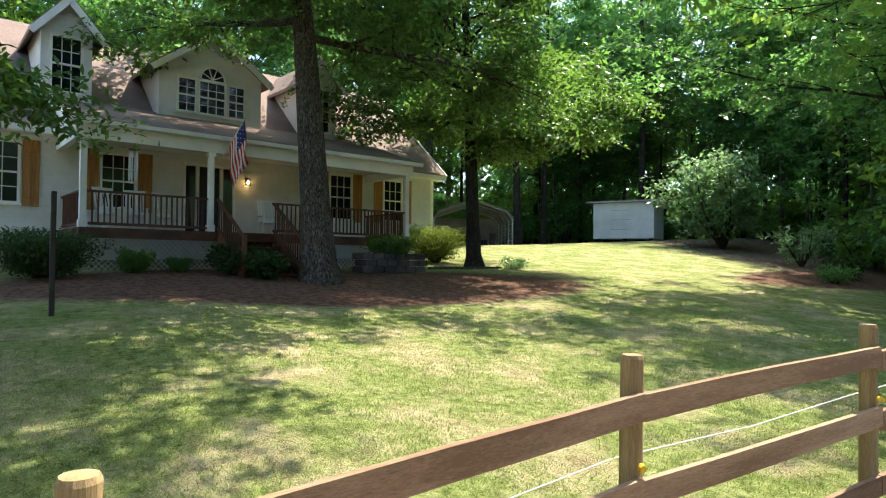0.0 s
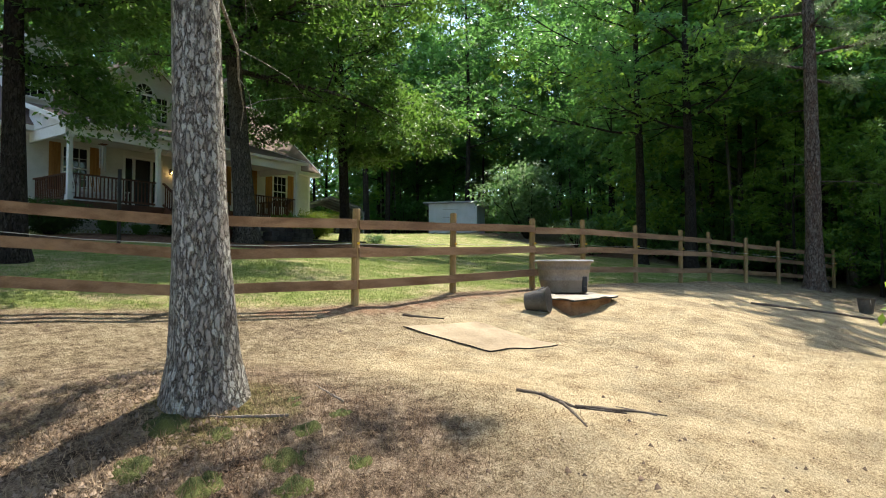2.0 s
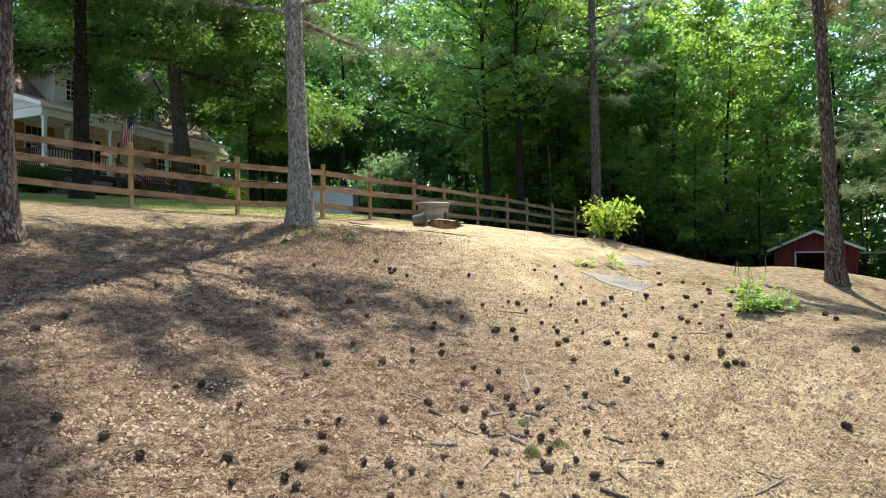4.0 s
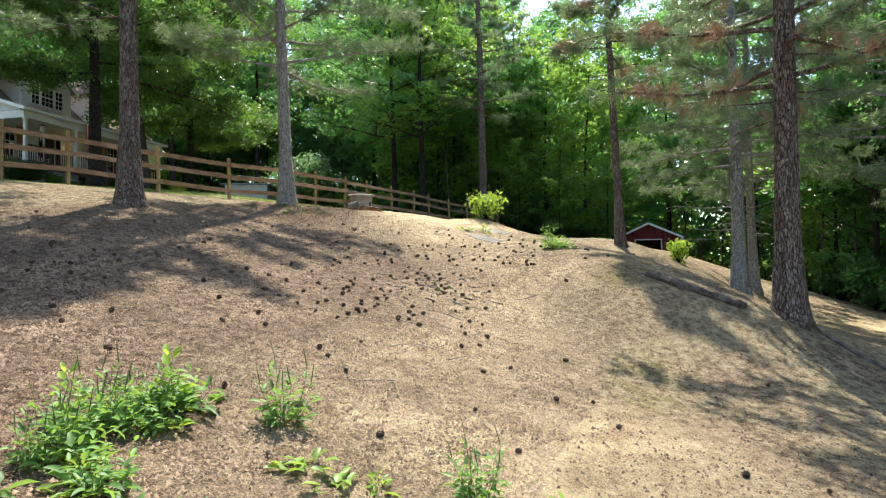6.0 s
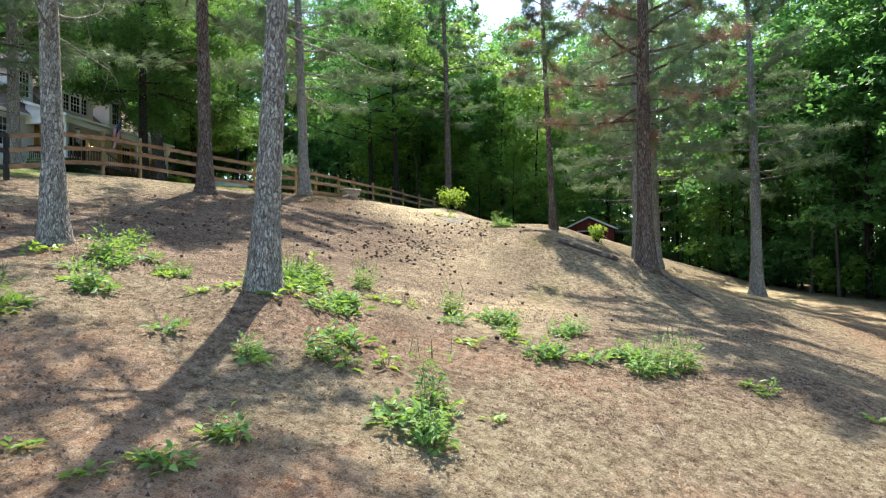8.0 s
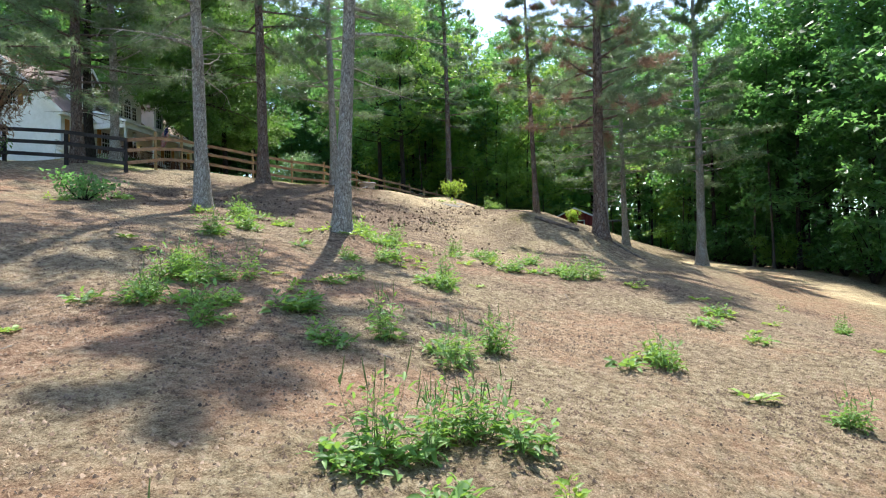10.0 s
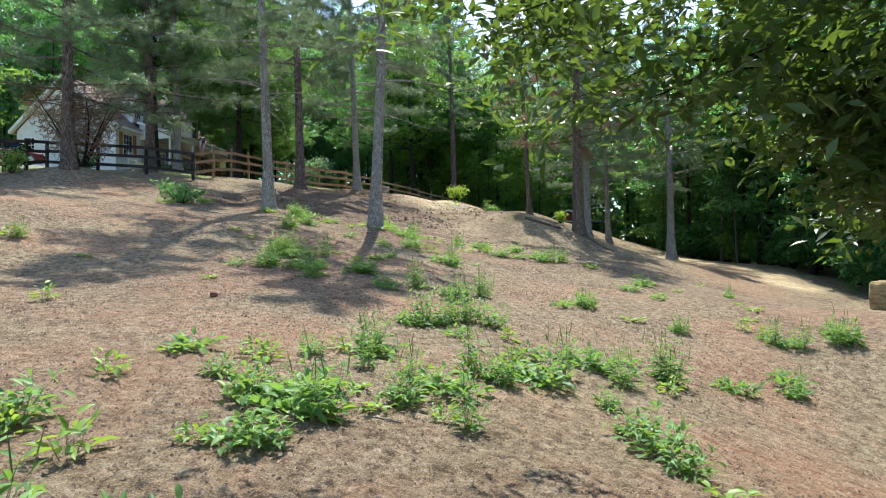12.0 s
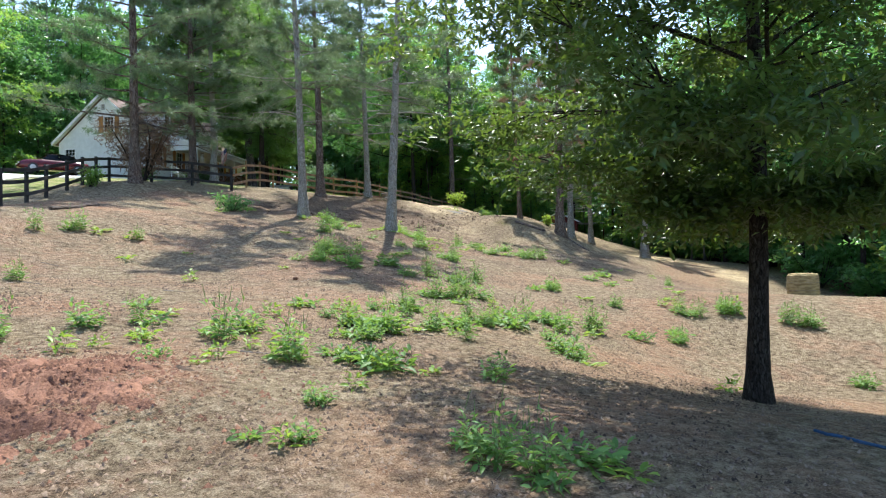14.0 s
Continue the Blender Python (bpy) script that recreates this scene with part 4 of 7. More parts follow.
stand(pine("pine", "tall straight pine at the edge of the woods", 18, 25, 0.29, 7.5, 3.6, "red_bark", (0.005, 0.01), boughs=44), 21.5, 3.75)
for name, seed, h, b, x, y, bk in (("pine", 21, 19, 0.24, 5.6, -10.7, "pine_bark"), ("pine", 22, 18, 0.2, 11.7, -11.6, "pine_bark"), ("pine", 23, 20, 0.24, -17.7, 8.05, "red_bark"), ("pine", 24, 19, 0.24, -11.1, 10.05, "red_bark"), ("pine", 25, 19, 0.21, -8.9, 10.24, "pine_bark")):
    stand(pine(name, "tall pine with needle boughs", seed, h, b, 2.9 if x < -10 else 4.2, 4.8, bk, (0.0, 0.01), dead=20, boughs=64, dead_from=2.2), x, y)

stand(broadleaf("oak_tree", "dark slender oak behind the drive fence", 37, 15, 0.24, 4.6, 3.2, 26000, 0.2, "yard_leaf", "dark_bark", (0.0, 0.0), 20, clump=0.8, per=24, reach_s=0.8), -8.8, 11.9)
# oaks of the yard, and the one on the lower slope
# its skirt boughs are added, mostly above the view, to shade the lawn
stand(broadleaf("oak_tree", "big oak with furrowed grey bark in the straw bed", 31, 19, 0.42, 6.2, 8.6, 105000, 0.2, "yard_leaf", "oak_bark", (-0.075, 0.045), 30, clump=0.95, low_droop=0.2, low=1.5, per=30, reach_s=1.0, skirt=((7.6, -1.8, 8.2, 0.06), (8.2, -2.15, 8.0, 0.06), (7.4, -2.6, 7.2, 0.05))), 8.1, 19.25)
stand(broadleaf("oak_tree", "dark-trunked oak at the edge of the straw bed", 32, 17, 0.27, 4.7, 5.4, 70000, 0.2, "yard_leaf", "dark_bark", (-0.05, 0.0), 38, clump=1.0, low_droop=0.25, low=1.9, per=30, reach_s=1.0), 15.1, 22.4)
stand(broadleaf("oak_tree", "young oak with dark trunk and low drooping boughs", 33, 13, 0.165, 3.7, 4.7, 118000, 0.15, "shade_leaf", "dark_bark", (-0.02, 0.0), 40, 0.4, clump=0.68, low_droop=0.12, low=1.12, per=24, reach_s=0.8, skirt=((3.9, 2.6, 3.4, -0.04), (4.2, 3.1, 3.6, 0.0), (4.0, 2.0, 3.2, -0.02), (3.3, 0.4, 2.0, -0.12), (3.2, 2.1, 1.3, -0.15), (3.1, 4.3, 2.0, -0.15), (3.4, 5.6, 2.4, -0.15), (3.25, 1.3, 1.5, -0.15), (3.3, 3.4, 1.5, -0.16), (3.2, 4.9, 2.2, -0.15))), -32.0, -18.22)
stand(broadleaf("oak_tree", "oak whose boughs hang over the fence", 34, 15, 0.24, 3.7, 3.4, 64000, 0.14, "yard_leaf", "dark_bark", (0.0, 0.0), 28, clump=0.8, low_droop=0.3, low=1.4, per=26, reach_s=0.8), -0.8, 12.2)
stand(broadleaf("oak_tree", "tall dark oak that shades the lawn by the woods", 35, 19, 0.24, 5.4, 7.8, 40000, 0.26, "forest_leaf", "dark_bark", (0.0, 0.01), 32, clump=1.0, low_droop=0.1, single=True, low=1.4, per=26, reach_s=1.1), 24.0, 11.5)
# bright leaf colour here stands in for sun on a backlit crown
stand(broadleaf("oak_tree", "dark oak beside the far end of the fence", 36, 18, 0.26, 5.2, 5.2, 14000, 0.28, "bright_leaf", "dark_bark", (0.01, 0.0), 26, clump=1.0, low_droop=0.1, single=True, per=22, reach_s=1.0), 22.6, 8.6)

# ---- the woods ----
WOODS = [
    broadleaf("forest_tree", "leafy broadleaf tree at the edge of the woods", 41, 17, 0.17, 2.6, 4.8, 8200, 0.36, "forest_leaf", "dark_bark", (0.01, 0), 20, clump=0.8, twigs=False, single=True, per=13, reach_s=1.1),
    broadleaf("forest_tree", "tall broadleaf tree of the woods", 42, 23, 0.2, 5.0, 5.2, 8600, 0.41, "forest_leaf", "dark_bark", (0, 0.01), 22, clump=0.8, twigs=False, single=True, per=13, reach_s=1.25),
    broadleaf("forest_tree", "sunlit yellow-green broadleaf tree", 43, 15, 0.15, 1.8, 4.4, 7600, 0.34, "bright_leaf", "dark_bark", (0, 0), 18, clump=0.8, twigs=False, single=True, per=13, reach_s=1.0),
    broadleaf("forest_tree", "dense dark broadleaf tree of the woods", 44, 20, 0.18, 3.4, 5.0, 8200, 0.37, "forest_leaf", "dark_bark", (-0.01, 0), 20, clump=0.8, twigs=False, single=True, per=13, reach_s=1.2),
    pine("forest_pine", "tall pine standing in the woods", 45, 25, 0.22, 10, 3.4, "pine_bark", boughs=28, per=10, dead=4, tuft=0.45, width=0.04, category="tree"),
    broadleaf("forest_tree", "slim young tree with a bare stem in the woods", 46, 15, 0.085, 5.6, 2.4, 2600, 0.33, "forest_leaf", "stem_bark", (0.02, 0), 14, clump=0.8, twigs=False, single=True, per=12, reach_s=0.95),
    broadleaf("forest_tree", "slim leaning young tree in the shade of the woods", 47, 12, 0.065, 4.0, 2.2, 2200, 0.31, "forest_leaf", "stem_bark", (-0.05, 0.02), 13, clump=0.8, twigs=False, single=True, per=12, reach_s=0.9),
]
for o in WOODS:
    o["group"] = "trees of the woods"
EDGE = [(-12, -29), (0, -26), (12, -21), (22, -15), (31, -13), (37, -6), (29, 1), (28, 9.0), (35, 18), (45, 26), (52, 42), (38, 52), (16, 46), (-8, 43), (-32, 42), (-60, 38)]


def along(pts, s):
    """The place and outward side at s metres along a line."""
    for (ax, ay), (bx, by) in zip(pts, pts[1:]):
        l = math.hypot(bx - ax, by - ay)
        if s <= l:
            return ax + (bx - ax) * s / l, ay + (by - ay) * s / l, (by - ay) / l, -(bx - ax) / l
        s -= l
    return None


def plant_woods():
    rnd = random.Random(5)
    used = set()
    for row, (gap, off, kinds) in enumerate(((4.0, 1.5, (0, 0, 2, 3, 0)), (5.2, 6.0, (1, 3, 0, 1, 4)), (7.0, 12.0, (1, 1, 4, 3)), (10.0, 20.0, (1, 4, 1)))):
        s = rnd.uniform(0, gap)
        while True:
            hit = along(EDGE, s)
            if not hit:
                break
            x, y, nx, ny = hit
            o = off + rnd.uniform(-1.6, 1.6)
            k = rnd.choice(kinds)
            # more of the sunlit-coloured kind in the east, to lighten the woods
            if x + nx * o > 23 and -20 < y + ny * o < 12 and rnd.random() < 0.4:
                k = 2
            x, y, sz = x + nx * o, y + ny * o, rnd.uniform(0.85, 1.25) * (1.15 if row else 1.0)
            if row and x > 23 and -20 < y < 12:
                sz *= 0.66
                if rnd.random() < 0.35:
                    s += gap * 0.7
                    continue
            if k in used:
                put_copy(WOODS[k], x, y, rnd.uniform(0, 360), sz)
            else:
                used.add(k)
                stand(WOODS[k], x, y, rnd.uniform(0, 360), sz)
            s += gap * rnd.uniform(0.75, 1.25)
    for k in range(130):        # slim stems under the tall trees
        hit = along(EDGE, rnd.uniform(24, 130))
        x, y, nx, ny = hit
        o = rnd.uniform(-0.5, 13)
        x, y, j = x + nx * o, y + ny * o, rnd.choice((5, 5, 6))
        if j in used:
            put_copy(WOODS[j], x, y, rnd.uniform(0, 360), rnd.uniform(0.75, 1.3))
        else:
            used.add(j)
            stand(WOODS[j], x, y)
    for x, y in ((56, 44), (60, 36), (52, 50), (46, 56), (62, 52), (30, 58), (20, 55), (66, 44), (24, 41), (31, 40), (36, 43), (44, 40), (60, -8), (58, 3), (66, -3), (56, -13), (64, 8)):
        put_copy(WOODS[1], x, y, rnd.uniform(0, 360), rnd.uniform(1.25, 1.5))
    for x, y, sz in ((26.3, 5.6, 0.5), (26.6, -0.3, 0.52), (25.6, 2.4, 0.42), (28.6, -3.4, 0.5)):      # young trees added before the dark woods, sunlight put into their leaf colour
        put_copy(WOODS[2], x, y, rnd.uniform(0, 360), sz)
    for x, y in ((24, -31), (30, -29), (36, -27), (41, -34), (33, -36), (46, -27), (27, -25), (50, -20)):
        put_copy(WOODS[0], x, y, rnd.uniform(0, 360), 1.15)
    for x, y in ((-66, 20), (-72, -4), (-62, -32), (-40, -36), (-20, -32)):
        put_copy(WOODS[rnd.choice((0, 1, 3))], x, y, rnd.uniform(0, 360), 1.1)


plant_woods()

# ---- house ----
house = thing("house", "cream cottage with brown shingle roof, dormers and front porch", "house", pose(2.73, 21.28, 0, 0, 0, 8.8))
DECK, WALL_V, U0, U1, DEPTH, EAVE = 2.82, 2.6, -2.9, 13.2, 8.6, 5.35
RIDGE_V, PITCH = WALL_V + DEPTH / 2, 0.86


def roof_z(v):
    """Height of the main roof's front slope."""
    return EAVE + PITCH * (v - (WALL_V - 0.4))


def wall_cells(bm, u0, u1, z0, z1, v0, v1, holes, flip=False):
    """A wall slab with openings that go through it."""
    us = sorted({u0, u1, *[h[0] for h in holes], *[h[1] for h in holes]})
    zs = sorted({z0, z1, *[h[2] for h in holes], *[h[3] for h in holes]})
    for a, b in zip(us, us[1:]):
        for c, d in zip(zs, zs[1:]):
            m, n = (a + b) / 2, (c + d) / 2
            if not any(h[0] < m < h[1] and h[2] < n < h[3] for h in holes):
                if flip:
                    box(bm, v0, v1, a, b, c, d)
                else:
                    box(bm, a, b, v0, v1, c, d)


def window(parent, u, z, w, h, v, cols=3, rows=4, side=False, name="window"):
    """A white sash window: frame with glazing bars, the pane behind it, and a sill."""
    def bx(bm, a, b, c, d, e, f):
        box(bm, c, d, a, b, e, f) if side else box(bm, a, b, c, d, e, f)

    bm = bmesh.new()
    t = 0.07
    for a, b, e, f in ((u - w / 2 - t, u - w / 2, z - t, z + h + t), (u + w / 2, u + w / 2 + t, z - t, z + h + t), (u - w / 2, u + w / 2, z - t, z), (u - w / 2, u + w / 2, z + h, z + h + t), (u - w / 2, u + w / 2, z + h / 2 - 0.025, z + h / 2 + 0.025)):
        bx(bm, a, b, v - 0.03, v + 0.1, e, f)
    bmesh.ops.remove_doubles(bm, verts=bm.verts, dist=0.0002)
    frame_bm, bm = bm, bmesh.new()
    for i in range(1, cols):
        x = u - w / 2 + w * i / cols
        bx(bm, x - 0.012, x + 0.012, v + 0.005, v + 0.03, z, z + h)
    for j in range(1, rows):
        y = z + h * j / rows
        if j * 2 != rows:
            bx(bm, u - w / 2, u + w / 2, v + 0.007, v + 0.028, y - 0.012, y + 0.012)
    fr = part(name, frame_bm, "trim", parent)
    bmesh.ops.remove_doubles(bm, verts=bm.verts, dist=0.0002)
    part("glazing_bar", bm, "trim", fr)
    bm = bmesh.new()
    bx(bm, u - w / 2 + 0.001, u + w / 2 - 0.001, v + 0.032, v + 0.045, z + 0.001, z + h - 0.001)
    part("pane", bm, "glass", fr)
    bm = bmesh.new()
    bx(bm, u - w / 2 - 0.1, u + w / 2 + 0.1, v - 0.08, v - 0.031, z - t - 0.03, z - t + 0.02)
    part("sill", bm, "trim", fr)
    return fr


def shutter(parent, u, z, w, h, v, side=False):
    """A board-and-batten cedar shutter with two ledges."""
    def bx(bm, a, b, c, d, e, f):
        box(bm, c, d, a, b, e, f) if side else box(bm, a, b, c, d, e, f)

    bm = bmesh.new()
    for i in range(4):
        a = u - w / 2 + w * i / 4
        bx(bm, a + 0.004, a + w / 4 - 0.004, v - 0.03, v - 0.004, z, z + h)
    for e in (0.16, 0.84):
        bx(bm, u - w / 2 + 0.01, u + w / 2 - 0.01, v - 0.05, v - 0.031, z + h * e - 0.05, z + h * e + 0.05)
    return part("shutter", bm, "cedar", parent)


FRONT_WIN = [(-1.55, 3.55, 1.0, 1.55), (1.4, 3.55, 0.85, 1.5), (8.85, 3.6, 0.85, 1.55), (11.2, 3.65, 0.8, 1.5)]
bm = bmesh.new()
holes = [(u - w / 2, u + w / 2, z, z + h) for u, z, w, h in FRONT_WIN] + [(3.3, 4.8, DECK, 4.98)]
wall_cells(bm, U0, U1, 1.2, EAVE + 0.1, WALL_V, WALL_V + 0.16, holes)
bmesh.ops.remove_doubles(bm, verts=bm.verts, dist=0.0002)
part("front_wall", bm, "siding", house)
bm = bmesh.new()
SIDE_WIN = [(10.1, 3.9, 0.9, 1.1), (6.35, 6.35, 0.85, 1.25)]
for u in (U0, U1 - 0.16):
    wall_cells(bm, WALL_V + 0.16, WALL_V + DEPTH - 0.16, 1.0, EAVE + 0.1, u, u + 0.16, [(a - w / 2, a + w / 2, z, z + h) for a, z, w, h in SIDE_WIN[:1]] if u < 0 else [], True)
    steps = 14
    for i in range(steps):
        a, b = WALL_V + DEPTH * i / steps, WALL_V + DEPTH * (i + 1) / steps
        za, zb = [EAVE + 0.1 + max(0, min(x - WALL_V, WALL_V + DEPTH - x)) * PITCH + 0.15 for x in (a, b)]
        vs = [bm.verts.new((x, y, z)) for x in (u, u + 0.16) for y, z in ((a, EAVE + 0.1), (b, EAVE + 0.1), (b, zb), (a, za))]
        for q in ((0, 1, 2, 3), (7, 6, 5, 4), (3, 2, 6, 7)):
            bm.faces.new([vs[k] for k in q])
box(bm, U0, U1, WALL_V + DEPTH - 0.16, WALL_V + DEPTH, 1.0, EAVE + 0.1)
part("side_wall", bm, "siding", house)
bm = bmesh.new()
box(bm, U0 - 0.02, U1 + 0.02, WALL_V - 0.02, WALL_V + DEPTH + 0.02, 0.4, 1.2)
part("foundation", bm, "stone", house)


def slope(bm, u0, u1, va, za, vb, zb, th=0.12):
    """A roof slab between two level edges."""
    vs = [bm.verts.new((u, v, z + d)) for d in (0, -th) for u, v, z in ((u0, va, za), (u1, va, za), (u1, vb, zb), (u0, vb, zb))]
    for q in ((0, 1, 2, 3), (7, 6, 5, 4), (0, 4, 5, 1), (1, 5, 6, 2), (2, 6, 7, 3), (3, 7, 4, 0)):
        bm.faces.new([vs[i] for i in q])


bm = bmesh.new()
top = roof_z(RIDGE_V) + 0.28
slope(bm, U0 - 0.35, U1 + 0.35, WALL_V - 0.4, EAVE + 0.25, RIDGE_V, top)
slope(bm, U1 + 0.35, U0 - 0.35, WALL_V + DEPTH + 0.4, EAVE + 0.25, RIDGE_V, top)
part("roof", bm, "shingle", house)
for u0, u1 in ((U0 - 0.34, U0 - 0.004), (U1 + 0.004, U1 + 0.34)):
    for va in (WALL_V - 0.38, WALL_V + DEPTH + 0.38):
        bm = bmesh.new()
        slope(bm, u0, u1, va, EAVE + 0.25 - 0.126, RIDGE_V, top - 0.126, 0.025)
        bmesh.ops.recalc_face_normals(bm, faces=bm.faces)
        part("rake_soffit", bm, "trim", house)
for u in (U0 - 0.39, U1 + 0.35):
    for v in (WALL_V - 0.42, WALL_V + DEPTH + 0.42):
        bm = bmesh.new()
        bar(bm, (u + 0.02, v, EAVE + 0.15), (u + 0.02, RIDGE_V, top - 0.1), 0.04, 0.2)
        part("rake_board", bm, "trim", house)
for v0, v1, z0, z1, name in ((-0.46, -0.4, 0.03, 0.2, "fascia"), (-0.4, 0.0, 0.02, 0.06, "soffit"), (DEPTH + 0.4, DEPTH + 0.46, 0.03, 0.2, "fascia")):
    bm = bmesh.new()
    box(bm, U0 - 0.35, U1 + 0.35, WALL_V + v0, WALL_V + v1, EAVE + z0, EAVE + z1)
    part(name, bm, "trim", house)
for u in (U0 - 0.03, U1 - 0.12):
    bm = bmesh.new()
    box(bm, u, u + 0.15, WALL_V - 0.025, WALL_V + 0.1, 1.2, EAVE)
    part("corner_board", bm, "trim", house)
for u, z, w, h in FRONT_WIN:
    window(house, u, z, w, h, WALL_V, 3, 4)
    for s in (-1, 1):
        if not (u > 11 and s > 1):
            shutter(house, u + s * (w / 2 + 0.3), z - 0.12, 0.4, h + 0.24, WALL_V)
window(house, 10.1, 3.9, 0.9, 1.1, U0, 3, 4, True)
window(house, 6.35, 6.35, 0.85, 1.25, U0 - 0.035, 3, 4, True)
for s in (-1, 1):
    shutter(house, 6.35 + s * 0.75, 6.25, 0.4, 1.45, U0, True)
bm = bmesh.new()
for j in range(7):
    z = 8.25 + j * 0.07
    box(bm, U0 - 0.03, U0 - 0.004, 6.75, 7.1, z, z + 0.05)
part("gable_vent", bm, "tin", house, "grey louvred gable vent")
# front door, double and dark, in a white frame
bm = bmesh.new()
for a, b in ((3.22, 3.3), (4.8, 4.88)):
    box(bm, a, b, WALL_V - 0.03, WALL_V + 0.1, DECK, 5.06)
box(bm, 3.3, 4.8, WALL_V - 0.03, WALL_V + 0.1, 4.98, 5.06)
dframe = part("door_frame", bm, "trim", house)
for a, b, name in ((3.31, 3.6, "side_light"), (3.74, 4.36, "front_door"), (4.5, 4.79, "side_light")):
    bm = bmesh.new()
    box(bm, a, b, WALL_V + 0.03, WALL_V + 0.08, DECK + 0.02, 4.97)
    if name == "front_door":
        for z0, z1 in ((DECK + 0.2, DECK + 0.85), (DECK + 1.0, DECK + 1.95)):
            box(bm, a + 0.1, b - 0.1, WALL_V + 0.015, WALL_V + 0.03, z0, z1, 0.01)
    part(name, bm, "door" if name == "front_door" else "glass", dframe)
for a in (3.62, 4.38):
    bm = bmesh.new()
    box(bm, a, a + 0.1, WALL_V - 0.01, WALL_V + 0.09, DECK, 4.98)
    part("mullion", bm, "trim", dframe)


def dormer(u0, u1, v, z0, eave, apex, wins, arch=False):
    """A gabled dormer: front with openings, cheeks that run back into the roof, and its own roof."""
    mid = (u0 + u1) / 2
    back = WALL_V - 0.4 + (apex - EAVE - 0.25) / PITCH + 0.3
    bm = bmesh.new()
    wall_cells(bm, u0, u1, z0, eave, v, v + 0.12, [(u - w / 2, u + w / 2, z, z + h) for u, z, w, h in wins])
    for a, b in ((u0, u0 + 0.1), (u1 - 0.1, u1)):
        box(bm, a, b, v + 0.12, back - (apex - eave) / PITCH, z0 - 0.8, eave)
    vs = [bm.verts.new(p) for y in (v, v + 0.12) for p in ((u0, y, eave), (u1, y, eave), (mid, y, apex))]
    for q in ((0, 1, 2), (5, 4, 3)):
        bm.faces.new([vs[i] for i in q])
    d = part("dormer", bm, "siding", house)
    bm = bmesh.new()
    o, k = 0.28, (apex - eave) / (mid - u0)
    for s, e in ((-1, u0 - o), (1, u1 + o)):
        vs = [bm.verts.new((u, y, z + h)) for h in (0.14, 0.02) for u, y, z in ((mid, v - 0.3, apex), (e, v - 0.3, eave - o * k), (e, back, eave - o * k), (mid, back, apex))]
        for q in ((0, 1, 2, 3), (7, 6, 5, 4), (0, 4, 5, 1), (1, 5, 6, 2), (2, 6, 7, 3)):
            bm.faces.new([vs[i] for i in q])
    bmesh.ops.recalc_face_normals(bm, faces=bm.faces)
    part("dormer_roof", bm, "shingle", d)
    bm = bmesh.new()
    for e in (u0 - o, u1 + o):
        bar(bm, (e, v - 0.31, eave - o * k - 0.04), (mid, v - 0.31, apex - 0.04), 0.03, 0.18)
    part("rake_board", bm, "trim", d)
    for u, z, w, h in wins:
        window(house, u, z, w, h, v, 2 if w < 0.62 else 3, 4)
    if arch:
        bm = bmesh.new()
        c, zc, r = mid, wins[1][1] + wins[1][3] + 0.1, wins[1][2] / 2
        pts = [(c + r * math.cos(a), zc + r * math.sin(a)) for a in np.linspace(0, math.pi, 13)]
        for (a, b), (e, f) in zip(pts, pts[1:]):
            bar(bm, (a, v - 0.02, b), (e, v - 0.02, f), 0.06, 0.07, (0, 1, 0))
        for a in np.linspace(0.5, 2.64, 4):
            bar(bm, (c, v - 0.012, zc), (c + r * math.cos(a), v - 0.012, zc + r * math.sin(a)), 0.03, 0.03, (0, 1, 0))
        fan = part("fan_window", bm, "trim", house)
        bm = bmesh.new()
        vs = [bm.verts.new((a, v - 0.006, b)) for a, b in pts]
        bm.faces.new(vs)
        ex = bmesh.ops.extrude_face_region(bm, geom=bm.faces[:])
        for x in ex["geom"]:
            if isinstance(x, bmesh.types.BMVert):
                x.co.y += 0.004
        part("pane", bm, "glass", fan)
    return d


dormer(-0.55, 0.72, 2.9, 6.35, 8.55, 9.3, [(0.08, 6.75, 0.7, 1.5)])
dormer(2.55, 5.85, 2.9, 6.35, 8.1, 9.35, [(3.4, 6.75, 0.5, 1.0), (4.2, 6.75, 0.8, 1.0), (5.0, 6.75, 0.5, 1.0)], True)
dormer(7.5, 8.77, 2.9, 6.35, 8.55, 9.3, [(8.13, 6.75, 0.7, 1.5)])

# ---- porch ----
PU0, PU1 = -0.1, 10.0
bm = bmesh.new()
slope(bm, PU0 - 0.28, PU1 + 0.3, -0.36, 5.46, 4.0, 6.86, 0.1)
bmesh.ops.recalc_face_normals(bm, faces=bm.faces)
part("porch_roof", bm, "shingle", house)
for u0, u1, v0, v1, z0, z1, name in (
        (PU0 - 0.1, PU1 + 0.1, -0.12, 0.12, 5.0, 5.36, "porch_beam"),
        (PU0 - 0.26, PU1 + 0.28, -0.41, -0.36, 5.33, 5.44, "porch_fascia"),
        (PU0 - 0.26, PU1 + 0.28, -0.36, -0.125, 5.33, 5.35, "porch_soffit"),
        (PU0 - 0.08, PU0 + 0.08, 0.12, WALL_V - 0.03, 5.0, 5.38, "side_beam"),
        (PU1 - 0.08, PU1 + 0.08, 0.12, WALL_V - 0.03, 5.0, 5.38, "side_beam"),
        (PU0 + 0.1, PU1 - 0.1, 0.12, WALL_V - 0.03, 5.3, 5.36, "porch_ceiling")):
    bm = bmesh.new()
    box(bm, u0, u1, v0, v1, z0, z1)
    part(name, bm, "trim", house)
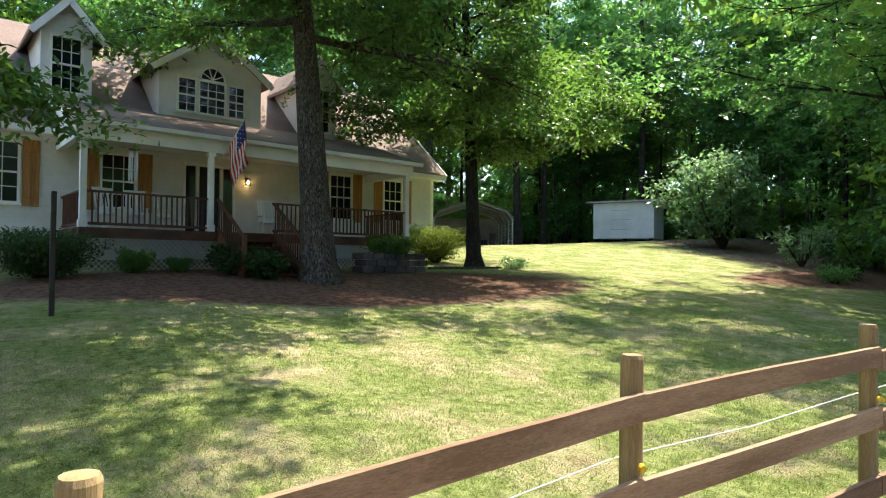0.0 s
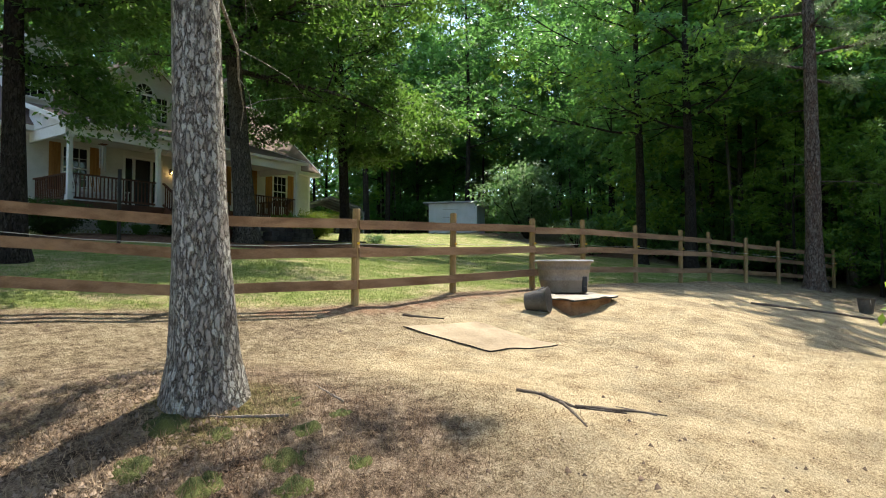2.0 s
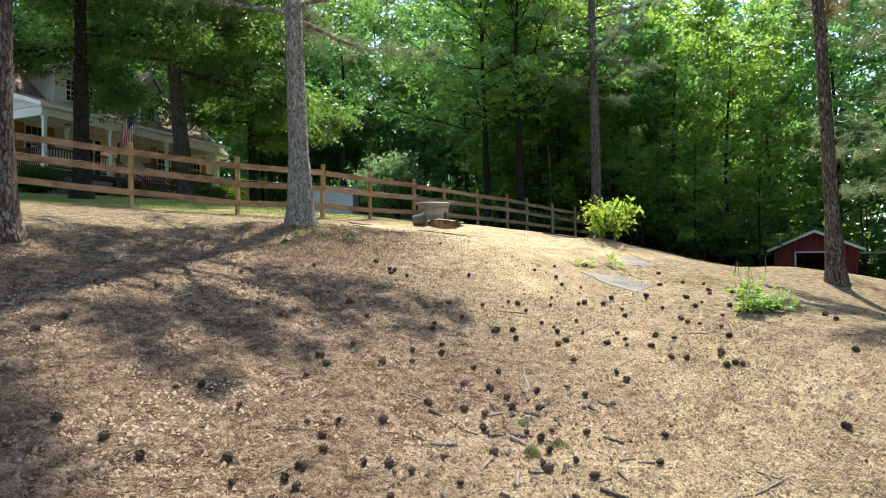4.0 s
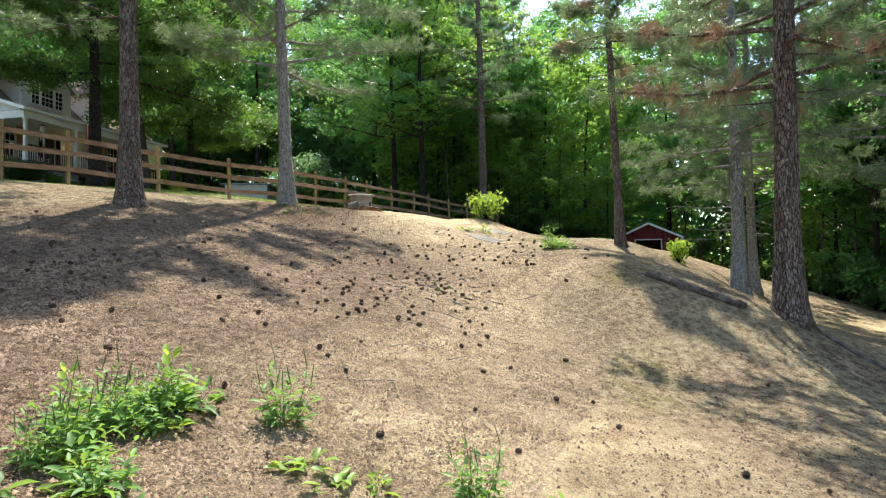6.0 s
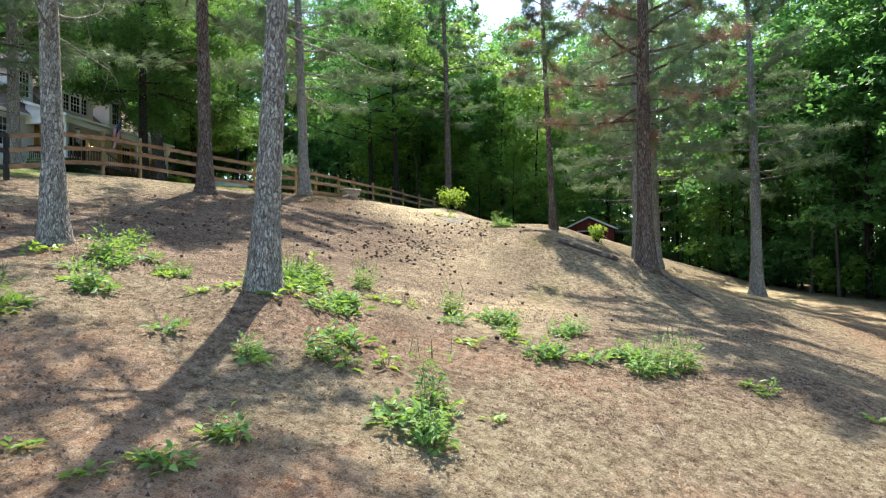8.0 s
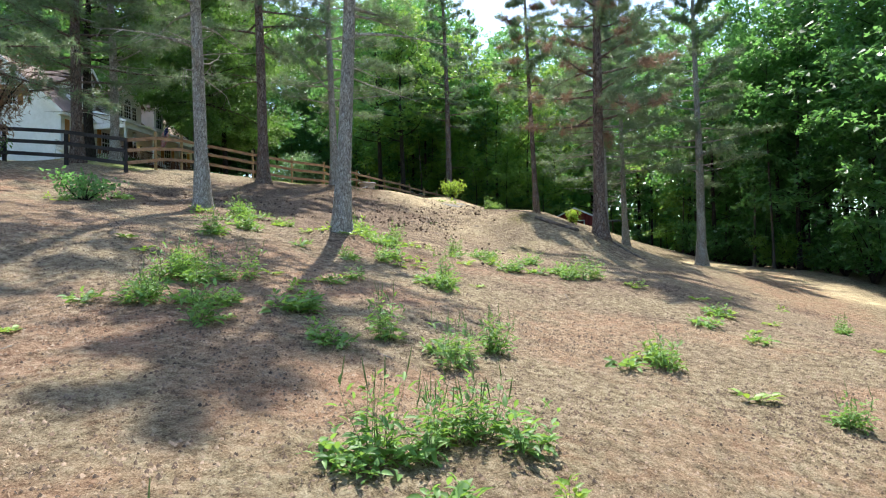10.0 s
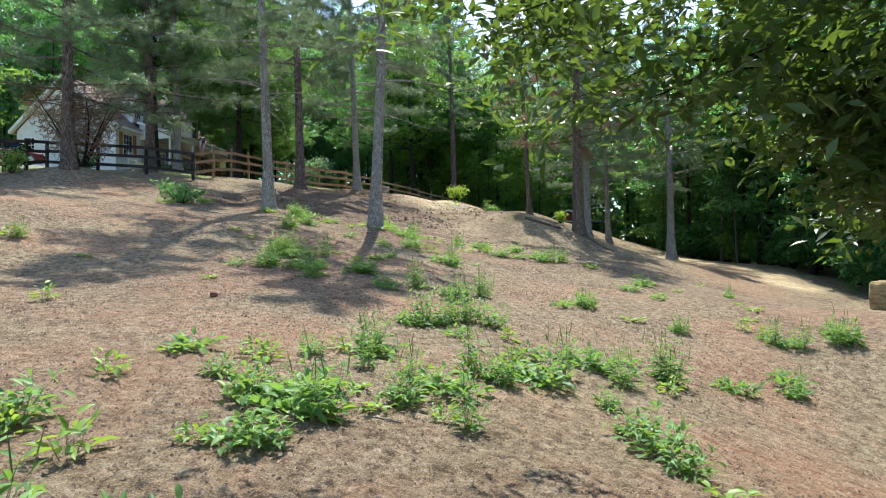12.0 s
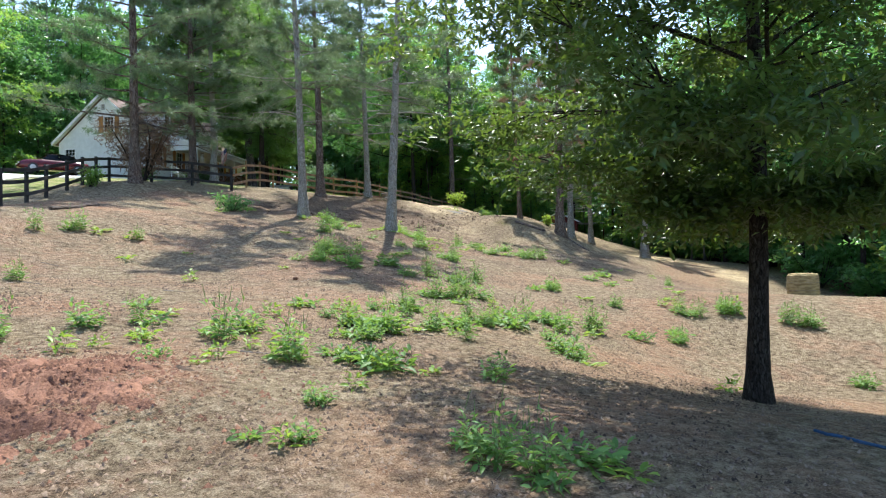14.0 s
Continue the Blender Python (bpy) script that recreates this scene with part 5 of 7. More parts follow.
for u in (PU0 - 0.31, PU1 + 0.33):
    bm = bmesh.new()
    bar(bm, (u, -0.38, 5.38), (u, 2.6, 6.34), 0.05, 0.16)
    part("porch_rake", bm, "trim", house)
for u in (PU0 - 0.1, PU1 + 0.06):      # boarded triangles that close the porch roof's ends
    bm = bmesh.new()
    vs = [bm.verts.new((x, y, z)) for x in (u, u + 0.04) for y, z in ((0.13, 5.39), (WALL_V - 0.04, 5.39), (WALL_V - 0.04, 6.26), (0.13, 5.47))]
    for q in ((0, 1, 2, 3), (7, 6, 5, 4), (3, 2, 6, 7), (0, 3, 7, 4), (1, 5, 6, 2), (0, 4, 5, 1)):
        bm.faces.new([vs[i] for i in q])
    part("porch_gable", bm, "siding", house)
bm = bmesh.new()
for i in range(18):
    v = -0.15 + (WALL_V - 0.02 + 0.15) * i / 18
    box(bm, PU0, PU1, v, v + (WALL_V + 0.13) / 18 - 0.008, DECK - 0.04, DECK)
part("porch_deck", bm, "stain", house)
bm = bmesh.new()
box(bm, PU0, PU1, -0.14, -0.1, DECK - 0.26, DECK - 0.041)
box(bm, PU0, PU0 + 0.04, -0.1, WALL_V - 0.03, DECK - 0.26, DECK - 0.041)
part("porch_skirt", bm, "stain", house)
for u in (0.0, 3.13, 6.5, 9.9):
    bm = bmesh.new()
    box(bm, u - 0.075, u + 0.075, -0.075, 0.075, DECK, 5.0, 0.008)
    box(bm, u - 0.1, u + 0.1, -0.1, 0.1, DECK, DECK + 0.18, 0.006)
    box(bm, u - 0.1, u + 0.1, -0.1, 0.1, 4.9, 5.0, 0.006)
    part("porch_post", bm, "trim", house)


def railing(a, b, z, parent=house, h=0.9):
    """Top and bottom rail with square balusters between."""
    bm = bmesh.new()
    bar(bm, (*a, z + h), (*b, z + h), 0.1, 0.05)
    r = part("railing", bm, "stain", parent)
    bm = bmesh.new()
    bar(bm, (*a, z + 0.1), (*b, z + 0.1), 0.06, 0.07)
    part("bottom_rail", bm, "stain", r)
    n = int(math.dist(a, b) / 0.13)
    for i in range(1, n):
        t = i / n
        bm = bmesh.new()
        x, y = a[0] + (b[0] - a[0]) * t, a[1] + (b[1] - a[1]) * t
        box(bm, x - 0.018, x + 0.018, y - 0.018, y + 0.018, z + 0.13, z + h - 0.02)
        part("baluster", bm, "stain", r)
    return r


railing((0.08, 0), (3.05, 0), DECK)
railing((0, 0.1), (0, WALL_V - 0.03), DECK)
railing((5.0, 0), (6.42, 0), DECK)
railing((6.58, 0), (9.82, 0), DECK)
railing((9.9, 0.1), (9.9, WALL_V - 0.03), DECK)
# steps down to the straw bed, with sloped rails
for i in range(6):
    bm = bmesh.new()
    z = DECK - 0.19 * (i + 1)
    box(bm, 3.35, 4.9, -0.15 - 0.29 * (i + 1), -0.152 - 0.29 * i, z - 0.05, z)
    box(bm, 3.35, 4.9, -0.17 - 0.29 * i, -0.152 - 0.29 * i, z - 0.19, z - 0.052)
    part("step", bm, "stain", house)
for u in (3.3, 4.95):
    bm = bmesh.new()
    bar(bm, (u, -0.1, DECK + 0.9), (u, -1.9, DECK - 0.2), 0.09, 0.05)
    bar(bm, (u, -0.1, DECK + 0.1), (u, -1.9, DECK - 0.95), 0.06, 0.06)
    bar(bm, (u, -0.2, DECK - 0.15), (u, -1.95, DECK - 1.25), 0.05, 0.28)
    box(bm, u - 0.05, u + 0.05, -1.98, -1.88, 1.3, DECK - 0.1)
    st = part("stair_rail", bm, "stain", house)
    for i in range(1, 13):
        t = i / 13
        bm = bmesh.new()
        y = -0.1 - 1.8 * t
        box(bm, u - 0.016, u + 0.016, y - 0.016, y + 0.016, DECK + 0.1 - 1.05 * t, DECK + 0.88 - 1.1 * t)
        part("baluster", bm, "stain", st)
# white diagonal lattice under the deck
bm = bmesh.new()
z0, z1 = 1.3, DECK - 0.27


def lattice(bm, u0, u1, v):
    h = z1 - z0
    for s in (1, -1):
        u = u0 - h
        while u < u1 + h:
            a, b = u, u + h * s if s > 0 else u - h
            ta = 0.0
            p, q = (a, z0), (a + h * s, z1)
            lo, hi = u0, u1
            t0, t1 = 0.0, 1.0
            dx = q[0] - p[0]
            for lim, sgn in ((lo, 1), (hi, -1)):
                k = (lim - p[0]) / dx
                if (dx > 0) == (sgn > 0):
                    t0 = max(t0, k)
                else:
                    t1 = min(t1, k)
            if t1 - t0 > 0.05:
                bar(bm, (p[0] + dx * t0, v - 0.006 * s, z0 + h * t0), (p[0] + dx * t1, v - 0.006 * s, z0 + h * t1), 0.008, 0.04, (0, 1, 0))
            u += 0.14
    return bm


lattice(bm, 0.0, 3.2, -0.12)
part("lattice", bm, "trim", house, "white diagonal lattice under the deck")
bm = bmesh.new()
lattice(bm, 5.0, 9.9, -0.12)
part("lattice", bm, "trim", house, "white diagonal lattice under the deck")

# ---- undergrowth and the far woods ----
def shrub(name, label, seed, height, width, leaves, leaf, mat, stems=9, ratio=0.5, category="shrub", flat=0.0, bark="dark_bark", spray=False, single=False):
    """Several thin stems from one foot, and leaves in an uneven mass around their tops."""
    rnd, npr = random.Random(seed), NP(seed)
    t = thing(name, label, category)
    groups, tips = [], []
    for k in range(stems):
        a = k * 2.4 + rnd.uniform(-0.3, 0.3)
        out = rnd.uniform(0.15, 1.0) * width / 2
        bp, br = bough((0.05 * math.cos(a), 0.05 * math.sin(a), -0.05), (out * math.cos(a), out * math.sin(a), height * rnd.uniform(0.55, 0.95)), math.hypot(out, height * 0.8), 0.012 + 0.012 * height, rnd, 0.16, 6)
        groups.append(tube(bp, br, 5, 0, 0, False))
        tips += [bp[j] for j in range(2, 7)]
    v, q = join(groups)
    mesh_part("stem", v, q, bark, t)
    cen = np.array([tuple(p) for p in tips])
    pick = npr.randint(0, len(cen), leaves)
    off = npr.normal(size=(leaves, 3))
    off /= np.linalg.norm(off, axis=1, keepdims=True)
    off *= npr.uniform(0.15, 1, (leaves, 1)) ** 0.6 * np.array([width * 0.27, width * 0.27, height * 0.2])
    p = cen[pick] + off
    p[:, 2] = np.clip(p[:, 2], 0.04, height * (1.05 - flat * 0.1))
    nor = npr.normal(size=(leaves, 3)) * 0.7 + np.array([0, 0, 0.7])
    nor /= np.linalg.norm(nor, axis=1, keepdims=True)
    if spray:
        lv, lf = spray_leaves(cen, np.full(len(cen), 0.16 * width), np.zeros((len(cen), 2)), leaves, leaf, npr, 16, 0.24 * width, 1.0, ratio, single)
        lv[:, 2] = np.maximum(lv[:, 2], 0.03)
    else:
        lv, lf = leaf_quads(p, nor, leaf * npr.uniform(0.6, 1.3, leaves), npr, ratio, single=single)
    tri_object("foliage", lv, lf, mat, t)
    return t


UNDER = [
    shrub("forest_shrub", "leafy undergrowth shrub at the woods' edge", 61, 3.6, 3.6, 2600, 0.3, "forest_leaf", 12, spray=True, single=True),
    shrub("forest_shrub", "low dark undergrowth in the shade of the woods", 62, 2.4, 3.4, 2200, 0.28, "forest_leaf", 11, spray=True, single=True),
    shrub("forest_shrub", "pale green undergrowth catching the sun", 63, 3.0, 3.0, 2200, 0.28, "bright_leaf", 11, spray=True, single=True),
]
for o in UNDER:
    o["group"] = "undergrowth along the woods"


def plant_undergrowth():
    rnd = random.Random(8)
    used = set()
    for gap, off, jitter in ((2.6, 0.4, 1.0), (3.6, 4.0, 1.5), (5.0, 9.0, 2.0), (6.0, 15.0, 2.0), (5.0, 21.0, 2.0), (5.0, 27.0, 2.5)):
        s = 0.5
        while True:
            hit = along(EDGE, s)
            if not hit:
                break
            x, y, nx, ny = hit
            o = off + rnd.uniform(-jitter, jitter)
            k = rnd.choice((0, 0, 1, 1, 2))
            x, y = x + nx * o, y + ny * o
            if -16 < y < 6 and x > 18 and off < 8 and rnd.random() < 0.6:      # little grows under the eastern trees
                s += gap * 0.8
                continue
            if k in used:
                put_copy(UNDER[k], x, y, rnd.uniform(0, 360), rnd.uniform(0.7, 1.3))
            else:
                used.add(k)
                stand(UNDER[k], x, y)
            s += gap * rnd.uniform(0.8, 1.3)


plant_undergrowth()
for i, (x, y) in enumerate(((26, -28), (29, -26), (32, -30), (35, -25), (38, -29), (42, -26), (30, -33), (45, -31), (23, -27), (39, -22), (44, -20))):
    put_copy(UNDER[i % 2], x, y, i * 77, 1.2)


def far_woods():
    """Distant treetops and thickets behind the last row, as one mass of leaf clumps."""
    npr = NP(9)
    pts = []
    n = 150000
    total = sum(math.dist(a, b) for a, b in zip(EDGE, EDGE[1:]))
    for s in npr.uniform(0, total, 900):
        x, y, nx, ny = along(EDGE, s)
        o = npr.uniform(20, 34)
        pts.append((x + nx * o, y + ny * o, npr.uniform(14, 24)))
    for cx, cy, a0, a1 in ((37, -6, -55, 60), (52, 42, -30, 60), (38, 52, 20, 110)):     # round the outer corners
        for _ in range(140):
            a, o = radians(npr.uniform(a0, a1)), npr.uniform(18, 34)
            pts.append((cx + o * math.cos(a), cy + o * math.sin(a), npr.uniform(14, 24)))
    pts = np.array(pts)
    pick = npr.randint(0, len(pts), n)
    h = npr.uniform(0, 1, n) ** 0.8
    base = land_many(pts[:, 0], pts[:, 1])
    p = np.stack([pts[pick, 0] + npr.normal(0, 2.2, n), pts[pick, 1] + npr.normal(0, 2.2, n), base[pick] + h * pts[pick, 2]], 1)
    nor = npr.normal(size=(n, 3))
    nor /= np.linalg.norm(nor, axis=1, keepdims=True)
    low = n // 2        # a thicket close to the ground, in front
    p[:low, 2] = base[pick[:low]] + npr.uniform(-1.0, 6.5, low)
    nor = npr.normal(size=(n, 3))
    size = npr.uniform(0.6, 1.3, n)
    v, f = leaf_quads(p, nor, size, npr, 0.7, single=True)
    return tagged(tri_object("far_woods", v, f, "forest_leaf"), "deep woods far behind the first trees", "woods", kind="stuff")


far_woods()

# ---- porch things ----
HOUSE = pose(2.73, 21.28, 0, 0, 0, 8.8)


def rocking_chair():
    """A slatted porch rocker."""
    c = thing("rocking_chair", "white slatted rocking chair on the porch", "chair", group="porch rocking chairs")
    for x in (-0.26, 0.26):
        bm = bmesh.new()
        pts = [(x, -0.45 + 0.9 * i / 8, 0.02 + 0.09 * ((i - 4) / 4) ** 2) for i in range(9)]
        for a, b in zip(pts, pts[1:]):
            bar(bm, a, b, 0.03, 0.035)
        part("rocker", bm, "trim", c)
        for y, h in ((-0.2, 0.6), (0.2, 0.42)):
            bm = bmesh.new()
            box(bm, x - 0.02, x + 0.02, y - 0.02, y + 0.02, 0.04, h)
            part("leg", bm, "trim", c)
        bm = bmesh.new()
        box(bm, x - 0.04, x + 0.04, -0.28, 0.24, 0.6, 0.625, 0.005)
        part("armrest", bm, "trim", c)
    for i in range(6):
        bm = bmesh.new()
        box(bm, -0.25, 0.25, -0.24 + i * 0.08, -0.175 + i * 0.08, 0.4, 0.42)
        part("seat_slat", bm, "trim", c)
    for i in range(6):
        bm = bmesh.new()
        x = -0.22 + i * 0.088
        bar(bm, (x, 0.22, 0.42), (x, 0.42, 1.12), 0.05, 0.015, (0, 1, 0))
        part("back_slat", bm, "trim", c)
    for z, y in ((0.5, 0.24), (1.12, 0.42)):
        bm = bmesh.new()
        bar(bm, (-0.27, y, z), (0.27, y, z), 0.03, 0.07)
        part("back_rail", bm, "trim", c)
    return c


rc = rocking_chair()
rc.matrix_basis = HOUSE @ pose(0.85, 1.1, DECK, 0, 0, 15)
for u, v, a in ((1.55, 1.3, -10), (2.45, 1.5, 10), (5.5, 1.4, -5), (6.15, 1.5, 10), (7.0, 1.6, 0)):
    copy_thing(rc, HOUSE @ pose(u, v, DECK, 0, 0, a))

lamp = thing("wall_lantern", "lit black wall lantern beside the front door", "lamp", HOUSE @ pose(5.25, WALL_V - 0.004, 4.62))
bm = bmesh.new()
box(bm, -0.05, 0.05, -0.02, 0, -0.1, 0.15)
box(bm, -0.015, 0.015, -0.14, -0.02, 0.1, 0.13)
box(bm, -0.07, 0.07, -0.21, -0.07, 0.08, 0.1)
for x in (-0.06, 0.06):
    for y in (-0.2, -0.08):
        box(bm, x - 0.006, x + 0.006, y - 0.006, y + 0.006, -0.14, 0.08)
part("bracket", bm, "door", lamp)
bm = bmesh.new()
bmesh.ops.create_uvsphere(bm, u_segments=10, v_segments=7, radius=0.05, matrix=pose(0, -0.14, -0.03))
part("bulb", bm, "bulb", lamp, "glowing warm bulb")

chime = thing("wind_chime", "pale wind chime hanging from the porch beam", "wind chime", HOUSE @ pose(1.18, 0.18, 4.97))
bm = bmesh.new()
box(bm, -0.12, 0.12, -0.12, 0.12, -0.1, -0.07, 0.02)
box(bm, -0.004, 0.004, -0.004, 0.004, -0.07, 0.03)
part("disc", bm, "stain", chime)
for i in range(6):
    a = i * math.pi / 3
    v, q = tube([(0.1 * math.cos(a), 0.1 * math.sin(a), -0.14), (0.1 * math.cos(a), 0.1 * math.sin(a), -0.75 - 0.06 * i)], [0.016, 0.016], 8)
    mesh_part("chime_tube", v, q, "steel", chime)

flag = thing("flag", "striped flag on a slanted pole at the porch post", "flag", HOUSE @ pose(3.36, -0.1, 4.98))
v, q = tube([(0, 0, -0.15), (0.38, -0.75, 0.95)], [0.014, 0.012], 8)
mesh_part("flag_pole", v, q, "steel", flag)


def flag_cloth():
    """Hanging cloth in folds; stripes and the star field are strips of their own."""
    a, b = Vector((0.13, -0.26, 0.22)), Vector((0.37, -0.73, 0.92))
    rows, cols = 13, 10

    def at(i, j):
        p = a.lerp(b, i / rows)
        d = j / cols
        fold = 0.07 * math.sin(d * 9 + i * 0.35) * d
        return p + Vector((0.12 * d + fold, 0.1 * d + fold * 0.6, -1.25 * d - 0.05 * math.sin(i * 0.4) * d))

    for i in range(rows):
        bm = bmesh.new()
        lo = 4 if i >= 6 else 0
        for j in range(lo, cols):
            vs = [bm.verts.new(at(x, y)) for x, y in ((i, j), (i, j + 1), (i + 1, j + 1), (i + 1, j))]
            bm.faces.new(vs)
        bmesh.ops.remove_doubles(bm, verts=bm.verts, dist=0.0005)
        bmesh.ops.solidify(bm, geom=bm.faces[:], thickness=0.004)
        part("stripe", bm, "flag_red" if i % 2 == 0 else "flag_white", flag)
    bm = bmesh.new()
    for i in range(6, rows):
        for j in range(4):
            bm.faces.new([bm.verts.new(at(x, y)) for x, y in ((i, j), (i, j + 1), (i + 1, j + 1), (i + 1, j))])
    bmesh.ops.remove_doubles(bm, verts=bm.verts, dist=0.0005)
    bmesh.ops.solidify(bm, geom=bm.faces[:], thickness=0.004)
    field = part("star_field", bm, "flag_blue", flag)
    for i in range(7, rows, 2):
        for j in range(4):
            p = at(i + 0.2, j + 0.5)
            bm = bmesh.new()
            bmesh.ops.create_icosphere(bm, subdivisions=1, radius=0.016, matrix=Matrix.Translation(p))
            part("star", bm, "flag_white", field)


flag_cloth()

# planter wall, hedges and shrubs along the porch
planter = thing("planter_wall", "low dark block planter beside the steps", "planter", HOUSE @ pose(8.3, -1.3, 1.3))
rnd = random.Random(3)
for j in range(5):
    for i in range(6):
        bm = bmesh.new()
        o = 0.2 if j % 2 else 0
        box(bm, -1.2 + i * 0.4 + o * 0.5, -1.2 + i * 0.4 + 0.385 + o * 0.5, -0.3, 0.3, j * 0.2, j * 0.2 + 0.19, 0.012)
        part("block", bm, "stone", planter)


def local(u, v):
    p = HOUSE @ Vector((u, v, 0))
    return p.x, p.y


def plant_at(ob, u, v, turn=0, size=1.0):
    x, y = local(u, v)
    return stand(ob, x, y, turn, size)


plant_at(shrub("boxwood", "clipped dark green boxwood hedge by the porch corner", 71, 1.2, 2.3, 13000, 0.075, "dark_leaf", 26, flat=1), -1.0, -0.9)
plant_at(shrub("boxwood", "clipped hedge at the house corner, with sunlight put into its leaf colour", 72, 1.45, 2.3, 15000, 0.075, "sunlit_hedge_leaf", 28, flat=1), 12.0, 0.9)
plant_at(shrub("bare_shrub", "twiggy grey-leaved shrub beside the house", 73, 1.3, 1.5, 900, 0.09, "pale_leaf", 16, bark="twig"), -2.6, -0.6)
for i, (u, v, s) in enumerate(((1.0, -0.7, 0.62), (2.1, -0.7, 0.42), (3.3, -1.3, 0.85), (3.7, -2.2, 0.8))):
    plant_at(shrub("porch_shrub", "dark green leafy shrub in front of the lattice", 74 + i, 1.0, 1.3, 2200, 0.14, "dark_leaf" if i > 1 else "oak_leaf", 10), u, v, 0, s)
fern = shrub("planter_plant", "arching dark plants over the block planter", 79, 0.55, 1.4, 1300, 0.22, "oak_leaf", 14, 0.25)
fern.matrix_basis = HOUSE @ pose(8.3, -1.3, 2.3)
signpost = thing("post", "thin dark metal post in the lawn", "post", pose(2.14, 15.11, land(2.14, 15.11)))
bm = bmesh.new()
box(bm, -0.04, 0.04, -0.04, 0.04, -0.1, 1.95, 0.01)
part("shaft", bm, "door", signpost)
plant_at(shrub("garden_plant", "small pale garden plant by the path", 81, 0.5, 0.9, 700, 0.1, "pale_leaf", 8), 13.6, -1.6)
for i, (x, y, h, w, m, n) in enumerate(((37.0, 27.5, 6.4, 6.6, "pale_leaf", 8000), (33.0, 20.5, 2.2, 2.6, "pale_leaf", 1600), (30.0, 17.0, 1.0, 2.0, "dark_leaf", 900), (27.5, 16.2, 0.8, 1.2, "forest_leaf", 700))):
    stand(shrub("leafy_shrub", "tall pale leafy shrub at the end of the lawn" if i == 0 else "leafy garden shrub at the edge of the lawn", 82 + i, h, w, n, 0.3 if i == 0 else 0.16, m, 16 if i == 0 else 12, spray=i < 2), x, y)
# brick edging of the bed by the house corner
for i in range(14):
    bm = bmesh.new()
    box(bm, -0.1, 0.1, -0.05, 0.05, -0.05, 0.07, 0.008)
    x, y = local(10.3 + 0.22 * i, -0.9 - 0.03 * i)
    b = part("brick", bm, "stone", None)
    b.matrix_basis = pose(x, y, land(x, y), 0, 0, 8.8)
    tagged(b, "dark edging brick beside the path", "brick", "edging bricks")

# ---- shed, carport, barn ----
shed = thing("shed", "white shed with a flat overhanging roof, on blocks", "shed", pose(38.9, 40.3, land(38.9, 40.3), 0, 0, -62))
bm = bmesh.new()
wall_cells(bm, 0, 4.7, 0.3, 3.1, 0, 0.1, [])
for x in (0, 4.6):
    box(bm, x, x + 0.1, 0.1, 3.6, 0.3, 3.0)
box(bm, 0.1, 4.6, 3.5, 3.6, 0.3, 2.8)
part("wall", bm, "trim", shed)
bm = bmesh.new()
slope(bm, -0.5, 5.1, -0.35, 3.25, 3.9, 2.95, 0.12)
part("roof", bm, "tin", shed)
for x in (0.2, 2.3, 4.3):
    for y in (0.2, 3.3):
        bm = bmesh.new()
        box(bm, x, x + 0.3, y, y + 0.2, -0.2, 0.3)
        part("block", bm, "stone", shed)
for z in (1.0, 1.75, 2.5):
    bm = bmesh.new()
    box(bm, 1.4, 2.9, -0.012, -0.002, z, z + 0.03)
    part("seam_strip", bm, "mat", shed)

carport = thing("carport", "metal tube carport with an arched roof and cluttered bay", "carport", pose(23.4, 39.2, land(26, 38), 0, 0, -28))
CW, CL = 5.2, 6.0
for k in range(5):
    y = CL * k / 4
    pts = [(0, y, 0), (0, y, 1.75), (0.35, y, 2.25), (CW / 2, y, 3.0), (CW - 0.35, y, 2.25), (CW, y, 1.75), (CW, y, 0)]
    v, q = tube(pts, [0.045] * 7, 8)
    mesh_part("hoop", v, q, "steel", carport)
bm = bmesh.new()
prof = [(-0.06, 1.8), (0.3, 2.32), (CW / 2, 3.08), (CW - 0.3, 2.32), (CW + 0.06, 1.8)]
for (a, b), (c, d) in zip(prof, prof[1:]):
    vs = [bm.verts.new(p) for p in ((a, -0.2, b), (c, -0.2, d), (c, CL + 0.2, d), (a, CL + 0.2, b), (a, -0.2, b + 0.02), (c, -0.2, d + 0.02), (c, CL + 0.2, d + 0.02), (a, CL + 0.2, b + 0.02))]
    for qd in ((3, 2, 1, 0), (4, 5, 6, 7), (0, 1, 5, 4), (2, 3, 7, 6)):
        bm.faces.new([vs[i] for i in qd])
part("roof", bm, "tin", carport)
bm = bmesh.new()
for i in range(9):
    z = 0.2 + i * 0.22
    bar(bm, (CW + 0.08, 0.1, z), (CW + 0.08, CL, z), 0.03, 0.1)
part("side_panel", bm, "tin", carport)
bm = bmesh.new()
box(bm, 0.1, CW - 0.1, CL - 0.05, CL, 0, 2.2)
part("back_panel", bm, "tin", carport)
rnd = random.Random(12)
for i in range(7):
    x, w, h = 0.9 + i * 0.55, rnd.uniform(0.35, 0.6), rnd.uniform(0.4, 1.1)
    m = carport.matrix_basis @ pose(x, rnd.uniform(1.5, 3.5), 0)
    b = thing("storage_box", "dark box stored in the carport", "box", m)
    bm = bmesh.new()
    box(bm, -w / 2, w / 2, -0.25, 0.25, 0, h, 0.03)
    part("body", bm, "rubber" if i % 2 else "stone", b)
    bm = bmesh.new()
    box(bm, -w / 2 - 0.02, w / 2 + 0.02, -0.27, 0.27, h, h + 0.04, 0.01)
    part("lid", bm, "rubber", b)

